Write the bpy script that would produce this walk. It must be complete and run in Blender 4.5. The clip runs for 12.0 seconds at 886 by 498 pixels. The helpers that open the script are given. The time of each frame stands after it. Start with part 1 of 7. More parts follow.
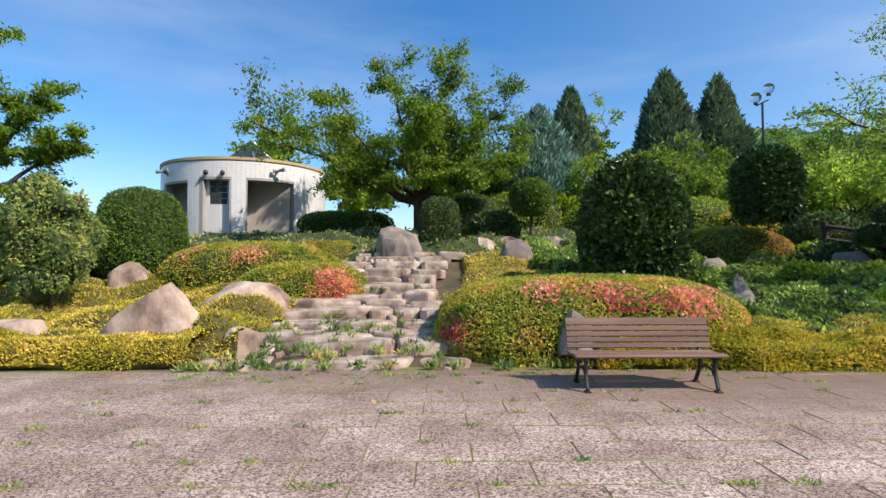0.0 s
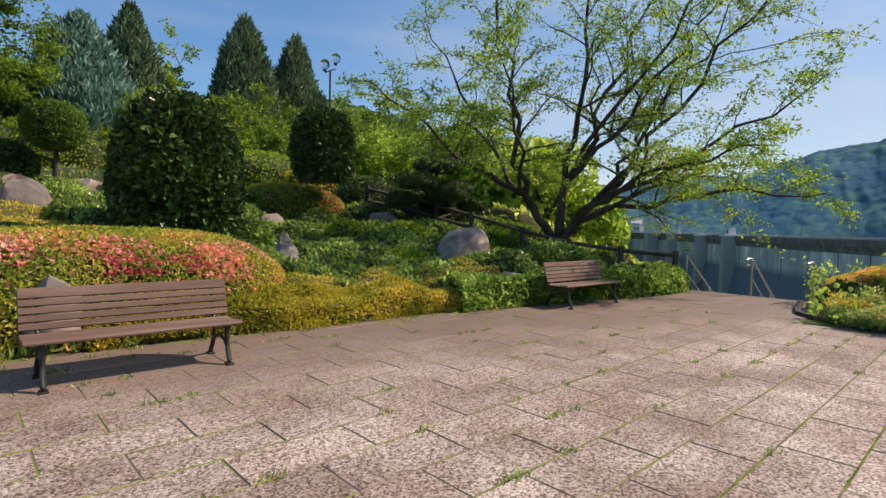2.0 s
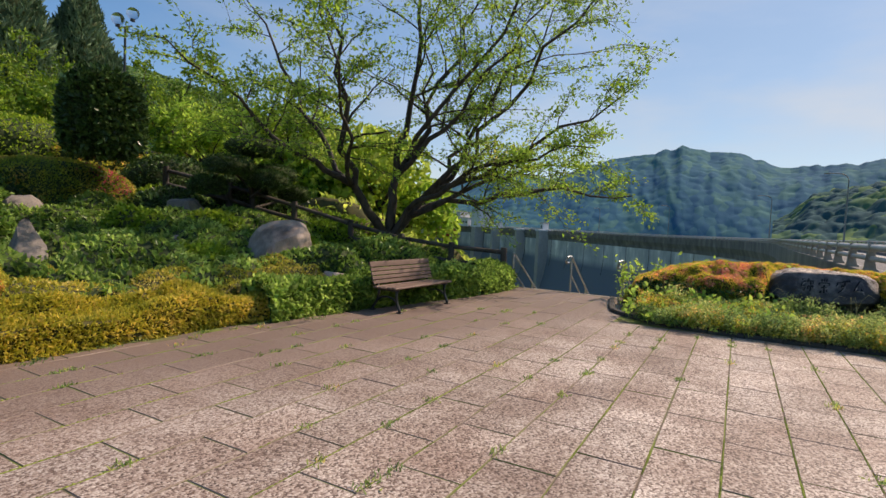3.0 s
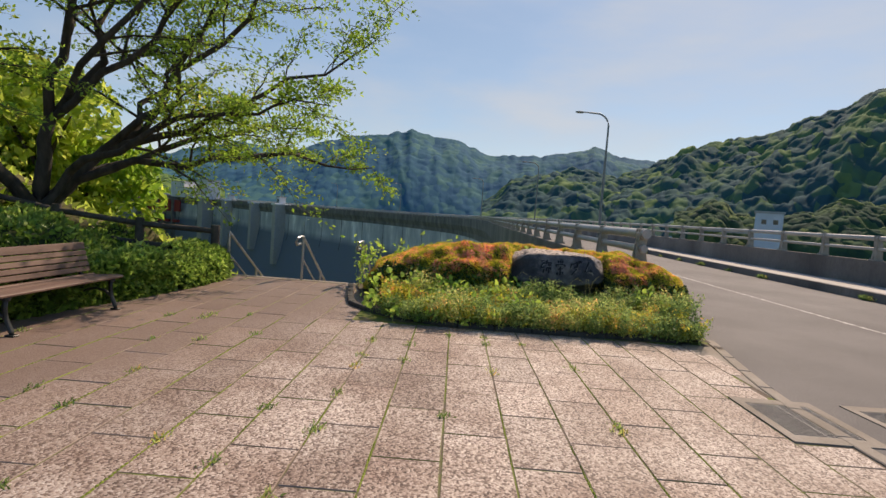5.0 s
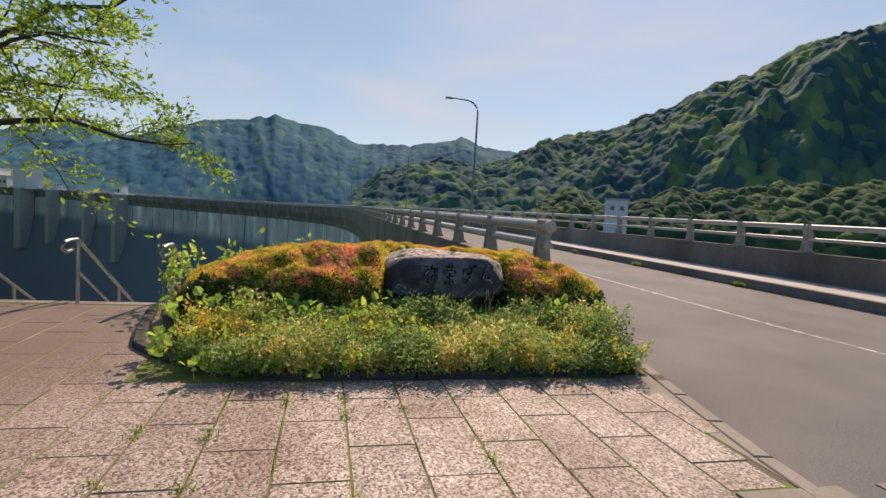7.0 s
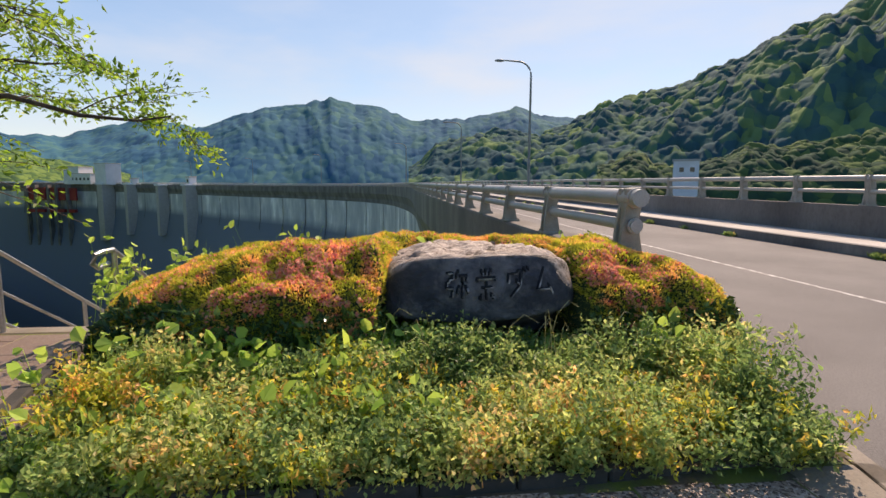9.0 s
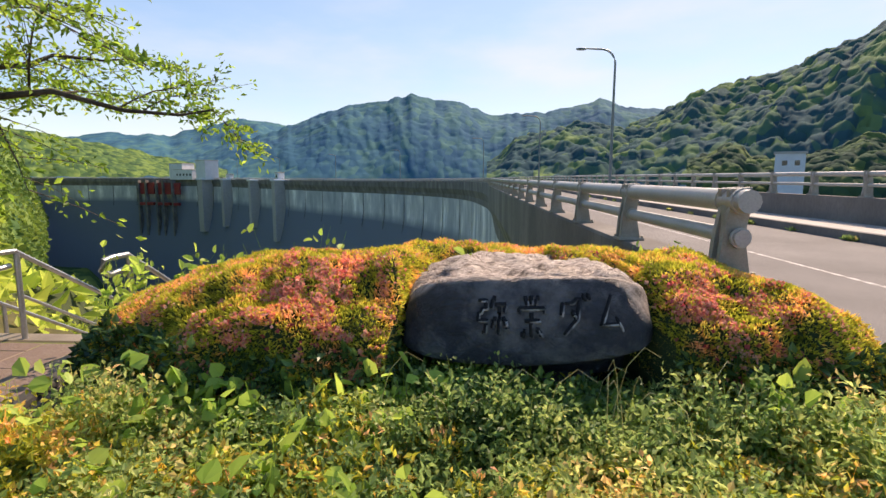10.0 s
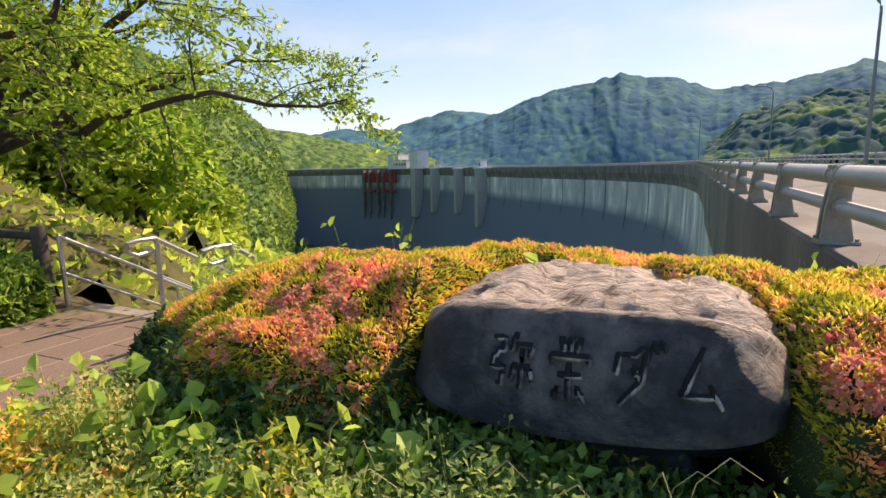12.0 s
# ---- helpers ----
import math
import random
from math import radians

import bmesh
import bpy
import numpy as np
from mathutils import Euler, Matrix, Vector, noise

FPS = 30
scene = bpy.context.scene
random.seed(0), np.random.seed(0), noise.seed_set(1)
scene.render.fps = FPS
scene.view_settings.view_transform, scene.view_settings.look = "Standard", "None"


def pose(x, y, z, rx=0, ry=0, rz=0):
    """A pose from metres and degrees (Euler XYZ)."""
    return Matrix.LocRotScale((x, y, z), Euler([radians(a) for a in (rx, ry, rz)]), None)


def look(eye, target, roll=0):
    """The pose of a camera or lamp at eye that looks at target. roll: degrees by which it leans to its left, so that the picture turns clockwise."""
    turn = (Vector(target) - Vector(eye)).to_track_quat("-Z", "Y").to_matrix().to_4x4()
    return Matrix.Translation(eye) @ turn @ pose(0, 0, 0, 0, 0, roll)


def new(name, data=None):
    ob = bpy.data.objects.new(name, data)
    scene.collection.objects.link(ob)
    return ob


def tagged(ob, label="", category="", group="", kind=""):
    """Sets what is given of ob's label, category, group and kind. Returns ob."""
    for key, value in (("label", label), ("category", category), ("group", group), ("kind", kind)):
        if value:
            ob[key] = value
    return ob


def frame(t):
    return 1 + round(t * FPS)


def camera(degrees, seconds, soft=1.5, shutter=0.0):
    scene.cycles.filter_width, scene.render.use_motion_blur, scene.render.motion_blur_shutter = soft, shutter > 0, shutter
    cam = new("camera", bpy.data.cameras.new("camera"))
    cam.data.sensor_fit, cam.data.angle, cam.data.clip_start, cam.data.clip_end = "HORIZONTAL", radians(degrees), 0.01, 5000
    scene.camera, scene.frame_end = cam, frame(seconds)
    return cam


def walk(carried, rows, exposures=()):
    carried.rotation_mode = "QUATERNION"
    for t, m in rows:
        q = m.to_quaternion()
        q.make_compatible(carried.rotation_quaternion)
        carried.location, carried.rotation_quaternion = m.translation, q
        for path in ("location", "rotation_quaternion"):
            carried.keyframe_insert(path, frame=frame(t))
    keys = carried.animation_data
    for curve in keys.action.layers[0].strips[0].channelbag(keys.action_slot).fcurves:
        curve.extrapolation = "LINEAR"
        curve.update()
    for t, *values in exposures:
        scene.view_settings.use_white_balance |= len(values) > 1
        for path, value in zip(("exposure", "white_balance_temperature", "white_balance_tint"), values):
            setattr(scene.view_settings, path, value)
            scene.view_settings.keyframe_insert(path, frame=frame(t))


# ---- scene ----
cam = camera(80.1, 12.0)
PATH = [
    (0, (-0.25, 0.186, 1.489), (-0.244, 2.185, 1.554), -0.3),
    (0.4, (-0.149, 0.245, 1.49), (0.089, 2.23, 1.549), -1.1),
    (0.5, (-0.115, 0.267, 1.486), (0.186, 2.243, 1.534), -0.9),
    (1, (0.17, 0.441, 1.484), (0.78, 2.345, 1.511), -1.3),
    (1.5, (0.495, 0.732, 1.455), (1.441, 2.493, 1.417), -0.3),
    (2, (0.928, 1.015, 1.473), (2.288, 2.478, 1.382), 1.4),
    (2.5, (1.446, 1.313, 1.505), (3.027, 2.534, 1.399), 2.5),
    (3, (1.954, 1.604, 1.538), (3.697, 2.579, 1.436), 2.8),
    (3.5, (2.469, 1.744, 1.529), (4.344, 2.432, 1.438), 2.2),
    (3.7, (2.687, 1.807, 1.516), (4.602, 2.374, 1.426), 1.9),
    (5.3, (4.424, 2.07, 1.548), (6.416, 2.008, 1.384), 4.5),
    (5.5, (4.664, 2.032, 1.554), (6.651, 1.899, 1.369), 4.5),
    (6, (5.278, 1.993, 1.547), (7.253, 1.746, 1.347), 4.9),
    (6.5, (5.891, 1.931, 1.581), (7.848, 1.55, 1.42), 4.5),
    (6.7, (6.134, 1.89, 1.555), (8.083, 1.464, 1.416), 4.3),
    (8.3, (7.94, 1.358, 1.56), (9.887, 0.955, 1.347), -0.0),
    (8.5, (8.184, 1.296, 1.548), (10.137, 0.924, 1.33), 0.3),
    (9, (8.686, 1.092, 1.559), (10.658, 0.874, 1.308), 0.3),
    (9.5, (9.178, 0.88, 1.565), (11.159, 0.852, 1.291), 0.1),
    (10, (9.605, 0.73, 1.586), (11.585, 0.804, 1.315), 0.2),
    (10.5, (10.006, 0.523, 1.565), (11.98, 0.694, 1.295), 0.0),
    (11, (10.29, 0.355, 1.54), (12.243, 0.682, 1.254), -0.1),
    (11.5, (10.519, 0.171, 1.555), (12.418, 0.717, 1.247), -0.3),
    (12, (10.625, -0.017, 1.573), (12.431, 0.782, 1.258), -1.2),
]
walk(cam, [(t, look(eye, target, roll)) for t, eye, target, roll in PATH], [(0.0, 0.31, 6400, 13), (1.5, 0.13, 6900, 16), (3.0, -0.02, 7150, 17), (5.5, -0.12, 7500, 18), (8.5, 0.14, 7500, 21), (10.5, 0.50, 7500, 21), (12.0, 0.53, 7900, 21)])

# ---- world, sun ----
SUN_AZ, SUN_EL = -30.0, 43.0
world = bpy.data.worlds.new("world")
scene.world = world
world.use_nodes = True
wn, wl = world.node_tree.nodes, world.node_tree.links
wn.clear()
wo = wn.new("ShaderNodeOutputWorld")
wb = wn.new("ShaderNodeBackground")
wb.inputs["Strength"].default_value = 0.15
sky = wn.new("ShaderNodeTexSky")
sky.sky_type = "NISHITA"
sky.sun_disc = False
sky.sun_elevation = radians(SUN_EL)
sky.sun_rotation = radians(90 - SUN_AZ)
sky.air_density, sky.dust_density, sky.ozone_density = 1.0, 0.35, 2.8
tc = wn.new("ShaderNodeTexCoord")
mp = wn.new("ShaderNodeMapping")
mp.inputs["Scale"].default_value = (1.0, 1.6, 5.0)
mp.inputs["Rotation"].default_value = (0.1, 0.3, 2.1)
cl = wn.new("ShaderNodeTexNoise")
cl.inputs["Scale"].default_value, cl.inputs["Detail"].default_value, cl.inputs["Roughness"].default_value = 1.5, 7.0, 0.55
cr = wn.new("ShaderNodeValToRGB")
cr.color_ramp.elements[0].position, cr.color_ramp.elements[1].position = 0.45, 0.76
cr.color_ramp.elements[1].color = (0.8, 0.8, 0.8, 1)
mx = wn.new("ShaderNodeMixRGB")
wl.new(tc.outputs["Generated"], mp.inputs["Vector"])
wl.new(mp.outputs["Vector"], cl.inputs["Vector"])
wl.new(cl.outputs["Fac"], cr.inputs["Fac"])
sunward = wn.new("ShaderNodeVectorMath")
sunward.operation = "DOT_PRODUCT"
sunward.inputs[1].default_value = (math.cos(radians(SUN_AZ)), math.sin(radians(SUN_AZ)), 0.0)
wl.new(tc.outputs["Generated"], sunward.inputs[0])
veil = wn.new("ShaderNodeMapRange")
veil.interpolation_type = "SMOOTHSTEP"
veil.inputs["From Min"].default_value, veil.inputs["From Max"].default_value = -0.45, 0.95
veil.inputs["To Max"].default_value = 0.60
wl.new(sunward.outputs["Value"], veil.inputs["Value"])
thin = wn.new("ShaderNodeMath")
thin.operation = "MULTIPLY_ADD"
thin.inputs[1].default_value = 0.35
wl.new(cr.outputs["Color"], thin.inputs[0])
wl.new(veil.outputs["Result"], thin.inputs[2])
thin.use_clamp = True
wl.new(thin.outputs[0], mx.inputs["Fac"])
wisp = wn.new("ShaderNodeValToRGB")
wisp.color_ramp.elements[0].position, wisp.color_ramp.elements[1].position = 0.40, 0.72
wisp.color_ramp.elements[0].color = (2.75, 3.65, 4.60, 1)
wisp.color_ramp.elements[1].color = (3.9, 4.5, 5.1, 1)
wl.new(cl.outputs["Fac"], wisp.inputs["Fac"])
wl.new(wisp.outputs["Color"], mx.inputs["Color2"])
deep = wn.new("ShaderNodeHueSaturation")
deep.inputs["Saturation"].default_value = 1.3
wl.new(sky.outputs["Color"], deep.inputs["Color"])
wl.new(deep.outputs["Color"], mx.inputs["Color1"])
wl.new(mx.outputs["Color"], wb.inputs["Color"])
wl.new(wb.outputs["Background"], wo.inputs["Surface"])
sun = new("sun", bpy.data.lights.new("sun", "SUN"))
sun.data.energy, sun.data.angle, sun.data.color = 5.0, radians(0.6), (1.0, 0.86, 0.71)
to_sun = Vector((math.cos(radians(SUN_EL)) * math.cos(radians(SUN_AZ)), math.cos(radians(SUN_EL)) * math.sin(radians(SUN_AZ)), math.sin(radians(SUN_EL))))
sun.matrix_world = look(to_sun * 50, (0, 0, 0))

# ---- materials ----
rng = np.random.default_rng(7)


def nodes_of(name):
    m = bpy.data.materials.new(name)
    m.use_nodes = True
    n, l = m.node_tree.nodes, m.node_tree.links
    return m, n, l, n["Principled BSDF"]


def ramp(n, stops):
    r = n.new("ShaderNodeValToRGB")
    while len(r.color_ramp.elements) < len(stops):
        r.color_ramp.elements.new(0.5)
    for e, (p, c) in zip(r.color_ramp.elements, stops):
        e.position, e.color = p, (*c, 1)
    return r


def coords(n, l, scale=(1, 1, 1)):
    g_ = n.new("ShaderNodeNewGeometry")
    m = n.new("ShaderNodeMapping")
    m.inputs["Scale"].default_value = scale
    l.new(g_.outputs["Position"], m.inputs["Vector"])
    return m


def noise_node(n, l, src, scale, detail=4.0, rough=0.55):
    t = n.new("ShaderNodeTexNoise")
    t.inputs["Scale"].default_value, t.inputs["Detail"].default_value, t.inputs["Roughness"].default_value = scale, detail, rough
    l.new(src.outputs[0], t.inputs["Vector"])
    return t


def surface(name, stops, scale, rough=0.8, metal=0.0, fine=40.0, bump=0.3, stretch=(1, 1, 1), fine_mix=0.35, dist=0.01, spread=0.0):
    """A solid material: a coarse noise picks the colour, a fine one speckles it and gives relief; spread varies it object by object."""
    m, n, l, p = nodes_of(name)
    c = coords(n, l, stretch)
    big = noise_node(n, l, c, scale, 5.0)
    r = ramp(n, stops)
    l.new(big.outputs["Fac"], r.inputs["Fac"])
    small = noise_node(n, l, c, fine, 4.0, 0.7)
    r2 = ramp(n, [(0.3, (0.45, 0.45, 0.45)), (0.5, (0.95, 0.95, 0.95)), (0.75, (1.35, 1.35, 1.35))])
    l.new(small.outputs["Fac"], r2.inputs["Fac"])
    mul = n.new("ShaderNodeMixRGB")
    mul.blend_type = "MULTIPLY"
    mul.inputs["Fac"].default_value = fine_mix
    l.new(r.outputs["Color"], mul.inputs["Color1"])
    l.new(r2.outputs["Color"], mul.inputs["Color2"])
    last = mul
    if spread:
        oi = n.new("ShaderNodeObjectInfo")
        hs = n.new("ShaderNodeHueSaturation")
        mr = n.new("ShaderNodeMapRange")
        mr.inputs["To Min"].default_value, mr.inputs["To Max"].default_value = 1 - spread, 1 + spread
        l.new(oi.outputs["Random"], mr.inputs["Value"])
        l.new(mr.outputs["Result"], hs.inputs["Value"])
        l.new(mul.outputs["Color"], hs.inputs["Color"])
        last = hs
    l.new(last.outputs["Color"], p.inputs["Base Color"])
    p.inputs["Roughness"].default_value, p.inputs["Metallic"].default_value = rough, metal
    b = n.new("ShaderNodeBump")
    b.inputs["Strength"].default_value, b.inputs["Distance"].default_value = bump, dist
    l.new(small.outputs["Fac"], b.inputs["Height"])
    l.new(b.outputs["Normal"], p.inputs["Normal"])
    return m


def leafy(name, stops, scale=0.6, patch=0.5, rough=0.5, trans=0.4, bright=(1.15, 2.1)):
    """Leaves: a hue for each leaf and a slow drift over the plant, with some light coming through the blade."""
    m, n, l, p = nodes_of(name)
    g_ = n.new("ShaderNodeNewGeometry")
    big = n.new("ShaderNodeTexNoise")
    big.inputs["Scale"].default_value, big.inputs["Detail"].default_value = scale, 3.0
    l.new(g_.outputs["Position"], big.inputs["Vector"])
    mix = n.new("ShaderNodeMath")
    mix.operation = "MULTIPLY_ADD"
    mix.inputs[1].default_value = 1 - patch
    sc = n.new("ShaderNodeMapRange")
    sc.inputs["From Min"].default_value, sc.inputs["From Max"].default_value = 0.3, 0.7
    sc.inputs["To Max"].default_value = patch
    l.new(big.outputs["Fac"], sc.inputs["Value"])
    l.new(g_.outputs["Random Per Island"], mix.inputs[0])
    l.new(sc.outputs["Result"], mix.inputs[2])
    r = ramp(n, stops)
    l.new(mix.outputs[0], r.inputs["Fac"])
    hs = n.new("ShaderNodeHueSaturation")
    wh = n.new("ShaderNodeTexWhiteNoise")
    wh.noise_dimensions = "1D"
    l.new(g_.outputs["Random Per Island"], wh.inputs["W"])
    mr = n.new("ShaderNodeMapRange")
    mr.inputs["To Min"].default_value, mr.inputs["To Max"].default_value = bright
    l.new(wh.outputs["Value"], mr.inputs["Value"])
    l.new(mr.outputs["Result"], hs.inputs["Value"])
    l.new(r.outputs["Color"], hs.inputs["Color"])
    l.new(hs.outputs["Color"], p.inputs["Base Color"])
    p.inputs["Roughness"].default_value = rough
    p.inputs["Specular IOR Level"].default_value = 0.35
    t = n.new("ShaderNodeBsdfTranslucent")
    l.new(hs.outputs["Color"], t.inputs["Color"])
    ms = n.new("ShaderNodeMixShader")
    ms.inputs["Fac"].default_value = trans
    l.new(p.outputs[0], ms.inputs[1])
    l.new(t.outputs[0], ms.inputs[2])
    l.new(ms.outputs[0], n["Material Output"].inputs["Surface"])
    return m


M = {}
M["paver_plain"] = surface("paver_pink_aggregate", [(0.3, (0.31, 0.235, 0.20)), (0.5, (0.40, 0.315, 0.27)), (0.7, (0.47, 0.39, 0.34))], 0.8, 0.85, fine=55, bump=0.5, fine_mix=0.75, dist=0.006, spread=0.10)
M["joint"] = surface("mossy_joint_sand", [(0.45, (0.16, 0.20, 0.035)), (0.56, (0.15, 0.115, 0.085))], 1.6, 0.95, fine=60)
M["moss"] = surface("joint_moss_green", [(0.35, (0.10, 0.13, 0.02)), (0.5, (0.19, 0.25, 0.03)), (0.7, (0.30, 0.36, 0.05))], 2.5, 0.95, fine=80)
M["earth"] = surface("garden_earth", [(0.35, (0.05, 0.045, 0.02)), (0.65, (0.12, 0.09, 0.05))], 1.2, 0.95, fine=30)
M["grassy"] = surface("far_grassy_ground", [(0.35, (0.05, 0.09, 0.02)), (0.65, (0.12, 0.14, 0.04))], 0.3, 0.95, fine=8)
M["asphalt"] = surface("worn_asphalt", [(0.3, (0.115, 0.108, 0.103)), (0.7, (0.185, 0.175, 0.165))], 0.45, 0.85, fine=75, bump=0.7, fine_mix=0.95, dist=0.005)
M["kerbs"] = surface("kerb_concrete", [(0.3, (0.20, 0.17, 0.13)), (0.7, (0.34, 0.30, 0.25))], 1.3, 0.85, fine=45)
M["darkkerb"] = surface("dark_damp_kerb", [(0.3, (0.035, 0.033, 0.028)), (0.7, (0.09, 0.085, 0.075))], 3.0, 0.9, fine=30)
M["walk"] = surface("pale_sidewalk_concrete", [(0.3, (0.40, 0.37, 0.33)), (0.7, (0.52, 0.49, 0.44))], 0.5, 0.85, fine=30)
M["concrete"] = surface("weathered_parapet_concrete", [(0.3, (0.11, 0.10, 0.09)), (0.55, (0.19, 0.175, 0.155)), (0.75, (0.28, 0.26, 0.23))], 0.5, 0.9, fine=12, stretch=(1, 1, 0.5))
M["rail"] = surface("pale_grey_painted_steel", [(0.3, (0.36, 0.36, 0.33)), (0.7, (0.47, 0.46, 0.43))], 2.0, 0.45, fine=60, bump=0.08)
M["post"] = surface("cream_painted_cast_post", [(0.3, (0.25, 0.235, 0.19)), (0.7, (0.38, 0.355, 0.30))], 5.0, 0.6, fine=60, bump=0.15)
M["steel"] = surface("galvanised_steel", [(0.3, (0.42, 0.42, 0.42)), (0.7, (0.55, 0.55, 0.54))], 4.0, 0.35, metal=0.8, fine=50, bump=0.05)
M["lamp"] = surface("lamp_post_grey", [(0.3, (0.16, 0.19, 0.18)), (0.7, (0.24, 0.26, 0.25))], 2.0, 0.5, fine=30, bump=0.05)
M["slat"] = surface("weathered_brown_slat", [(0.3, (0.115, 0.065, 0.045)), (0.55, (0.18, 0.11, 0.08)), (0.75, (0.25, 0.165, 0.125))], 3.0, 0.65, fine=30, stretch=(0.25, 3, 3), bump=0.3, spread=0.12)
M["iron"] = surface("black_cast_iron", [(0.3, (0.012, 0.014, 0.013)), (0.7, (0.03, 0.035, 0.033))], 6.0, 0.42, fine=60, bump=0.1)
M["grate"] = surface("grate_steel", [(0.3, (0.07, 0.075, 0.085)), (0.7, (0.13, 0.14, 0.15))], 5.0, 0.5, metal=0.6, fine=60, bump=0.1)
M["dark"] = surface("pit_shade_black", [(0.3, (0.01, 0.01, 0.01)), (0.7, (0.02, 0.02, 0.02))], 2, 0.9)
M["boulder"] = surface("pinkish_granite_boulder", [(0.34, (0.13, 0.095, 0.075)), (0.46, (0.33, 0.245, 0.195)), (0.66, (0.58, 0.47, 0.38))], 1.5, 0.85, fine=22, bump=0.5, stretch=(1, 1, 0.6), dist=0.02, spread=0.08)
M["greyrock"] = surface("grey_lichen_rock", [(0.3, (0.10, 0.095, 0.09)), (0.5, (0.22, 0.19, 0.165)), (0.7, (0.33, 0.28, 0.24))], 1.6, 0.85, fine=22, bump=0.5, dist=0.02, spread=0.1)
M["step"] = surface("worn_step_stone", [(0.34, (0.15, 0.11, 0.085)), (0.48, (0.33, 0.26, 0.21)), (0.66, (0.56, 0.48, 0.41))], 2.4, 0.85, fine=25, bump=0.5, dist=0.015, spread=0.14)
M["bark"] = surface("grey_brown_bark", [(0.3, (0.035, 0.028, 0.022)), (0.7, (0.10, 0.082, 0.066))], 3.0, 0.9, fine=20, bump=0.7, stretch=(2, 2, 0.6), dist=0.02)
M["log"] = surface("dark_imitation_log", [(0.3, (0.045, 0.035, 0.028)), (0.7, (0.11, 0.09, 0.075))], 3.0, 0.8, fine=25, bump=0.4)
# dark bodies under the leaves: shade between leaves is put into their colour
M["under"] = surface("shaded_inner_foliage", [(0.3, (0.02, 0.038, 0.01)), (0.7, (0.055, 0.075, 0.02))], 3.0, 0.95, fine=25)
M["under_gold"] = surface("inner_shade_of_low_shrub", [(0.3, (0.045, 0.050, 0.014)), (0.7, (0.12, 0.105, 0.03))], 3.0, 0.95, fine=25)
M["wtile"] = surface("white_glazed_tile", [(0.3, (0.72, 0.74, 0.76)), (0.7, (0.80, 0.81, 0.82))], 0.6, 0.35, fine=8, bump=0.05, fine_mix=0.1)
M["grout"] = surface("grey_tile_grout", [(0.3, (0.32, 0.33, 0.34)), (0.7, (0.38, 0.38, 0.39))], 0.6, 0.8)
M["coping"] = surface("ochre_coping", [(0.3, (0.42, 0.30, 0.12)), (0.7, (0.55, 0.42, 0.2))], 1.0, 0.7)
M["plaster"] = surface("pale_inner_plaster", [(0.3, (0.40, 0.37, 0.34)), (0.7, (0.48, 0.45, 0.42))], 1.0, 0.8)
M["white"] = surface("white_paint", [(0.3, (0.62, 0.63, 0.64)), (0.7, (0.74, 0.75, 0.76))], 0.4, 0.6, fine=4, fine_mix=0.1)
M["roadpaint"] = surface("worn_road_paint", [(0.42, (0.20, 0.19, 0.18)), (0.6, (0.56, 0.55, 0.53))], 6.0, 0.7, fine=40)
M["red"] = surface("red_gate_paint", [(0.3, (0.25, 0.02, 0.025)), (0.7, (0.36, 0.04, 0.04))], 0.3, 0.6, fine=4)
M["water"] = surface("still_reservoir", [(0.3, (0.01, 0.03, 0.03)), (0.7, (0.02, 0.05, 0.045))], 0.02, 0.08, fine=0.5, bump=0.1)
M["pane"] = surface("dark_window_glass", [(0.3, (0.03, 0.04, 0.05)), (0.7, (0.06, 0.07, 0.08))], 0.5, 0.1, fine_mix=0.0, bump=0.0)
M["bareearth"] = surface("bare_brown_bank", [(0.3, (0.11, 0.08, 0.06)), (0.7, (0.22, 0.17, 0.13))], 0.2, 0.95, fine=2)

M["gold"] = leafy("golden_low_shrub_leaves", [(0.1, (0.14, 0.165, 0.02)), (0.45, (0.34, 0.31, 0.035)), (0.8, (0.55, 0.43, 0.10)), (0.95, (0.62, 0.50, 0.20))], 1.1)
M["azalea"] = leafy("clipped_azalea_leaves", [(0.1, (0.10, 0.145, 0.02)), (0.42, (0.23, 0.26, 0.03)), (0.72, (0.34, 0.29, 0.045)), (0.95, (0.50, 0.27, 0.09))], 1.4, 0.72, bright=(1.2, 2.2))
M["azalea_sun"] = leafy("orange_tipped_azalea_leaves", [(0.1, (0.13, 0.15, 0.02)), (0.35, (0.32, 0.32, 0.035)), (0.52, (0.46, 0.43, 0.06)), (0.74, (0.60, 0.35, 0.10)), (0.95, (0.80, 0.42, 0.26))], 4.5, 0.74, trans=0.5, bright=(1.05, 2.1))
M["blossom"] = leafy("salmon_pink_blossom", [(0.1, (0.84, 0.24, 0.17)), (0.5, (0.90, 0.38, 0.28)), (0.9, (0.94, 0.54, 0.42))], 2.0, 0.3, bright=(0.8, 1.25))
M["blossom_deep"] = leafy("deep_pink_blossom", [(0.1, (0.50, 0.06, 0.09)), (0.9, (0.76, 0.17, 0.20))], 2.0, 0.3, bright=(0.7, 1.2))
M["ivy"] = leafy("glossy_ground_leaves", [(0.1, (0.045, 0.080, 0.02)), (0.5, (0.11, 0.18, 0.03)), (0.9, (0.34, 0.42, 0.11))], 0.7, 0.5, rough=0.32, trans=0.5, bright=(1.3, 2.6))
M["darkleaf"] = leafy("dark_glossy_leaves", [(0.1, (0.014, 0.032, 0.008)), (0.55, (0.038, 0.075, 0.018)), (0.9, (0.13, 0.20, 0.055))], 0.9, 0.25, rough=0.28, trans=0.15)
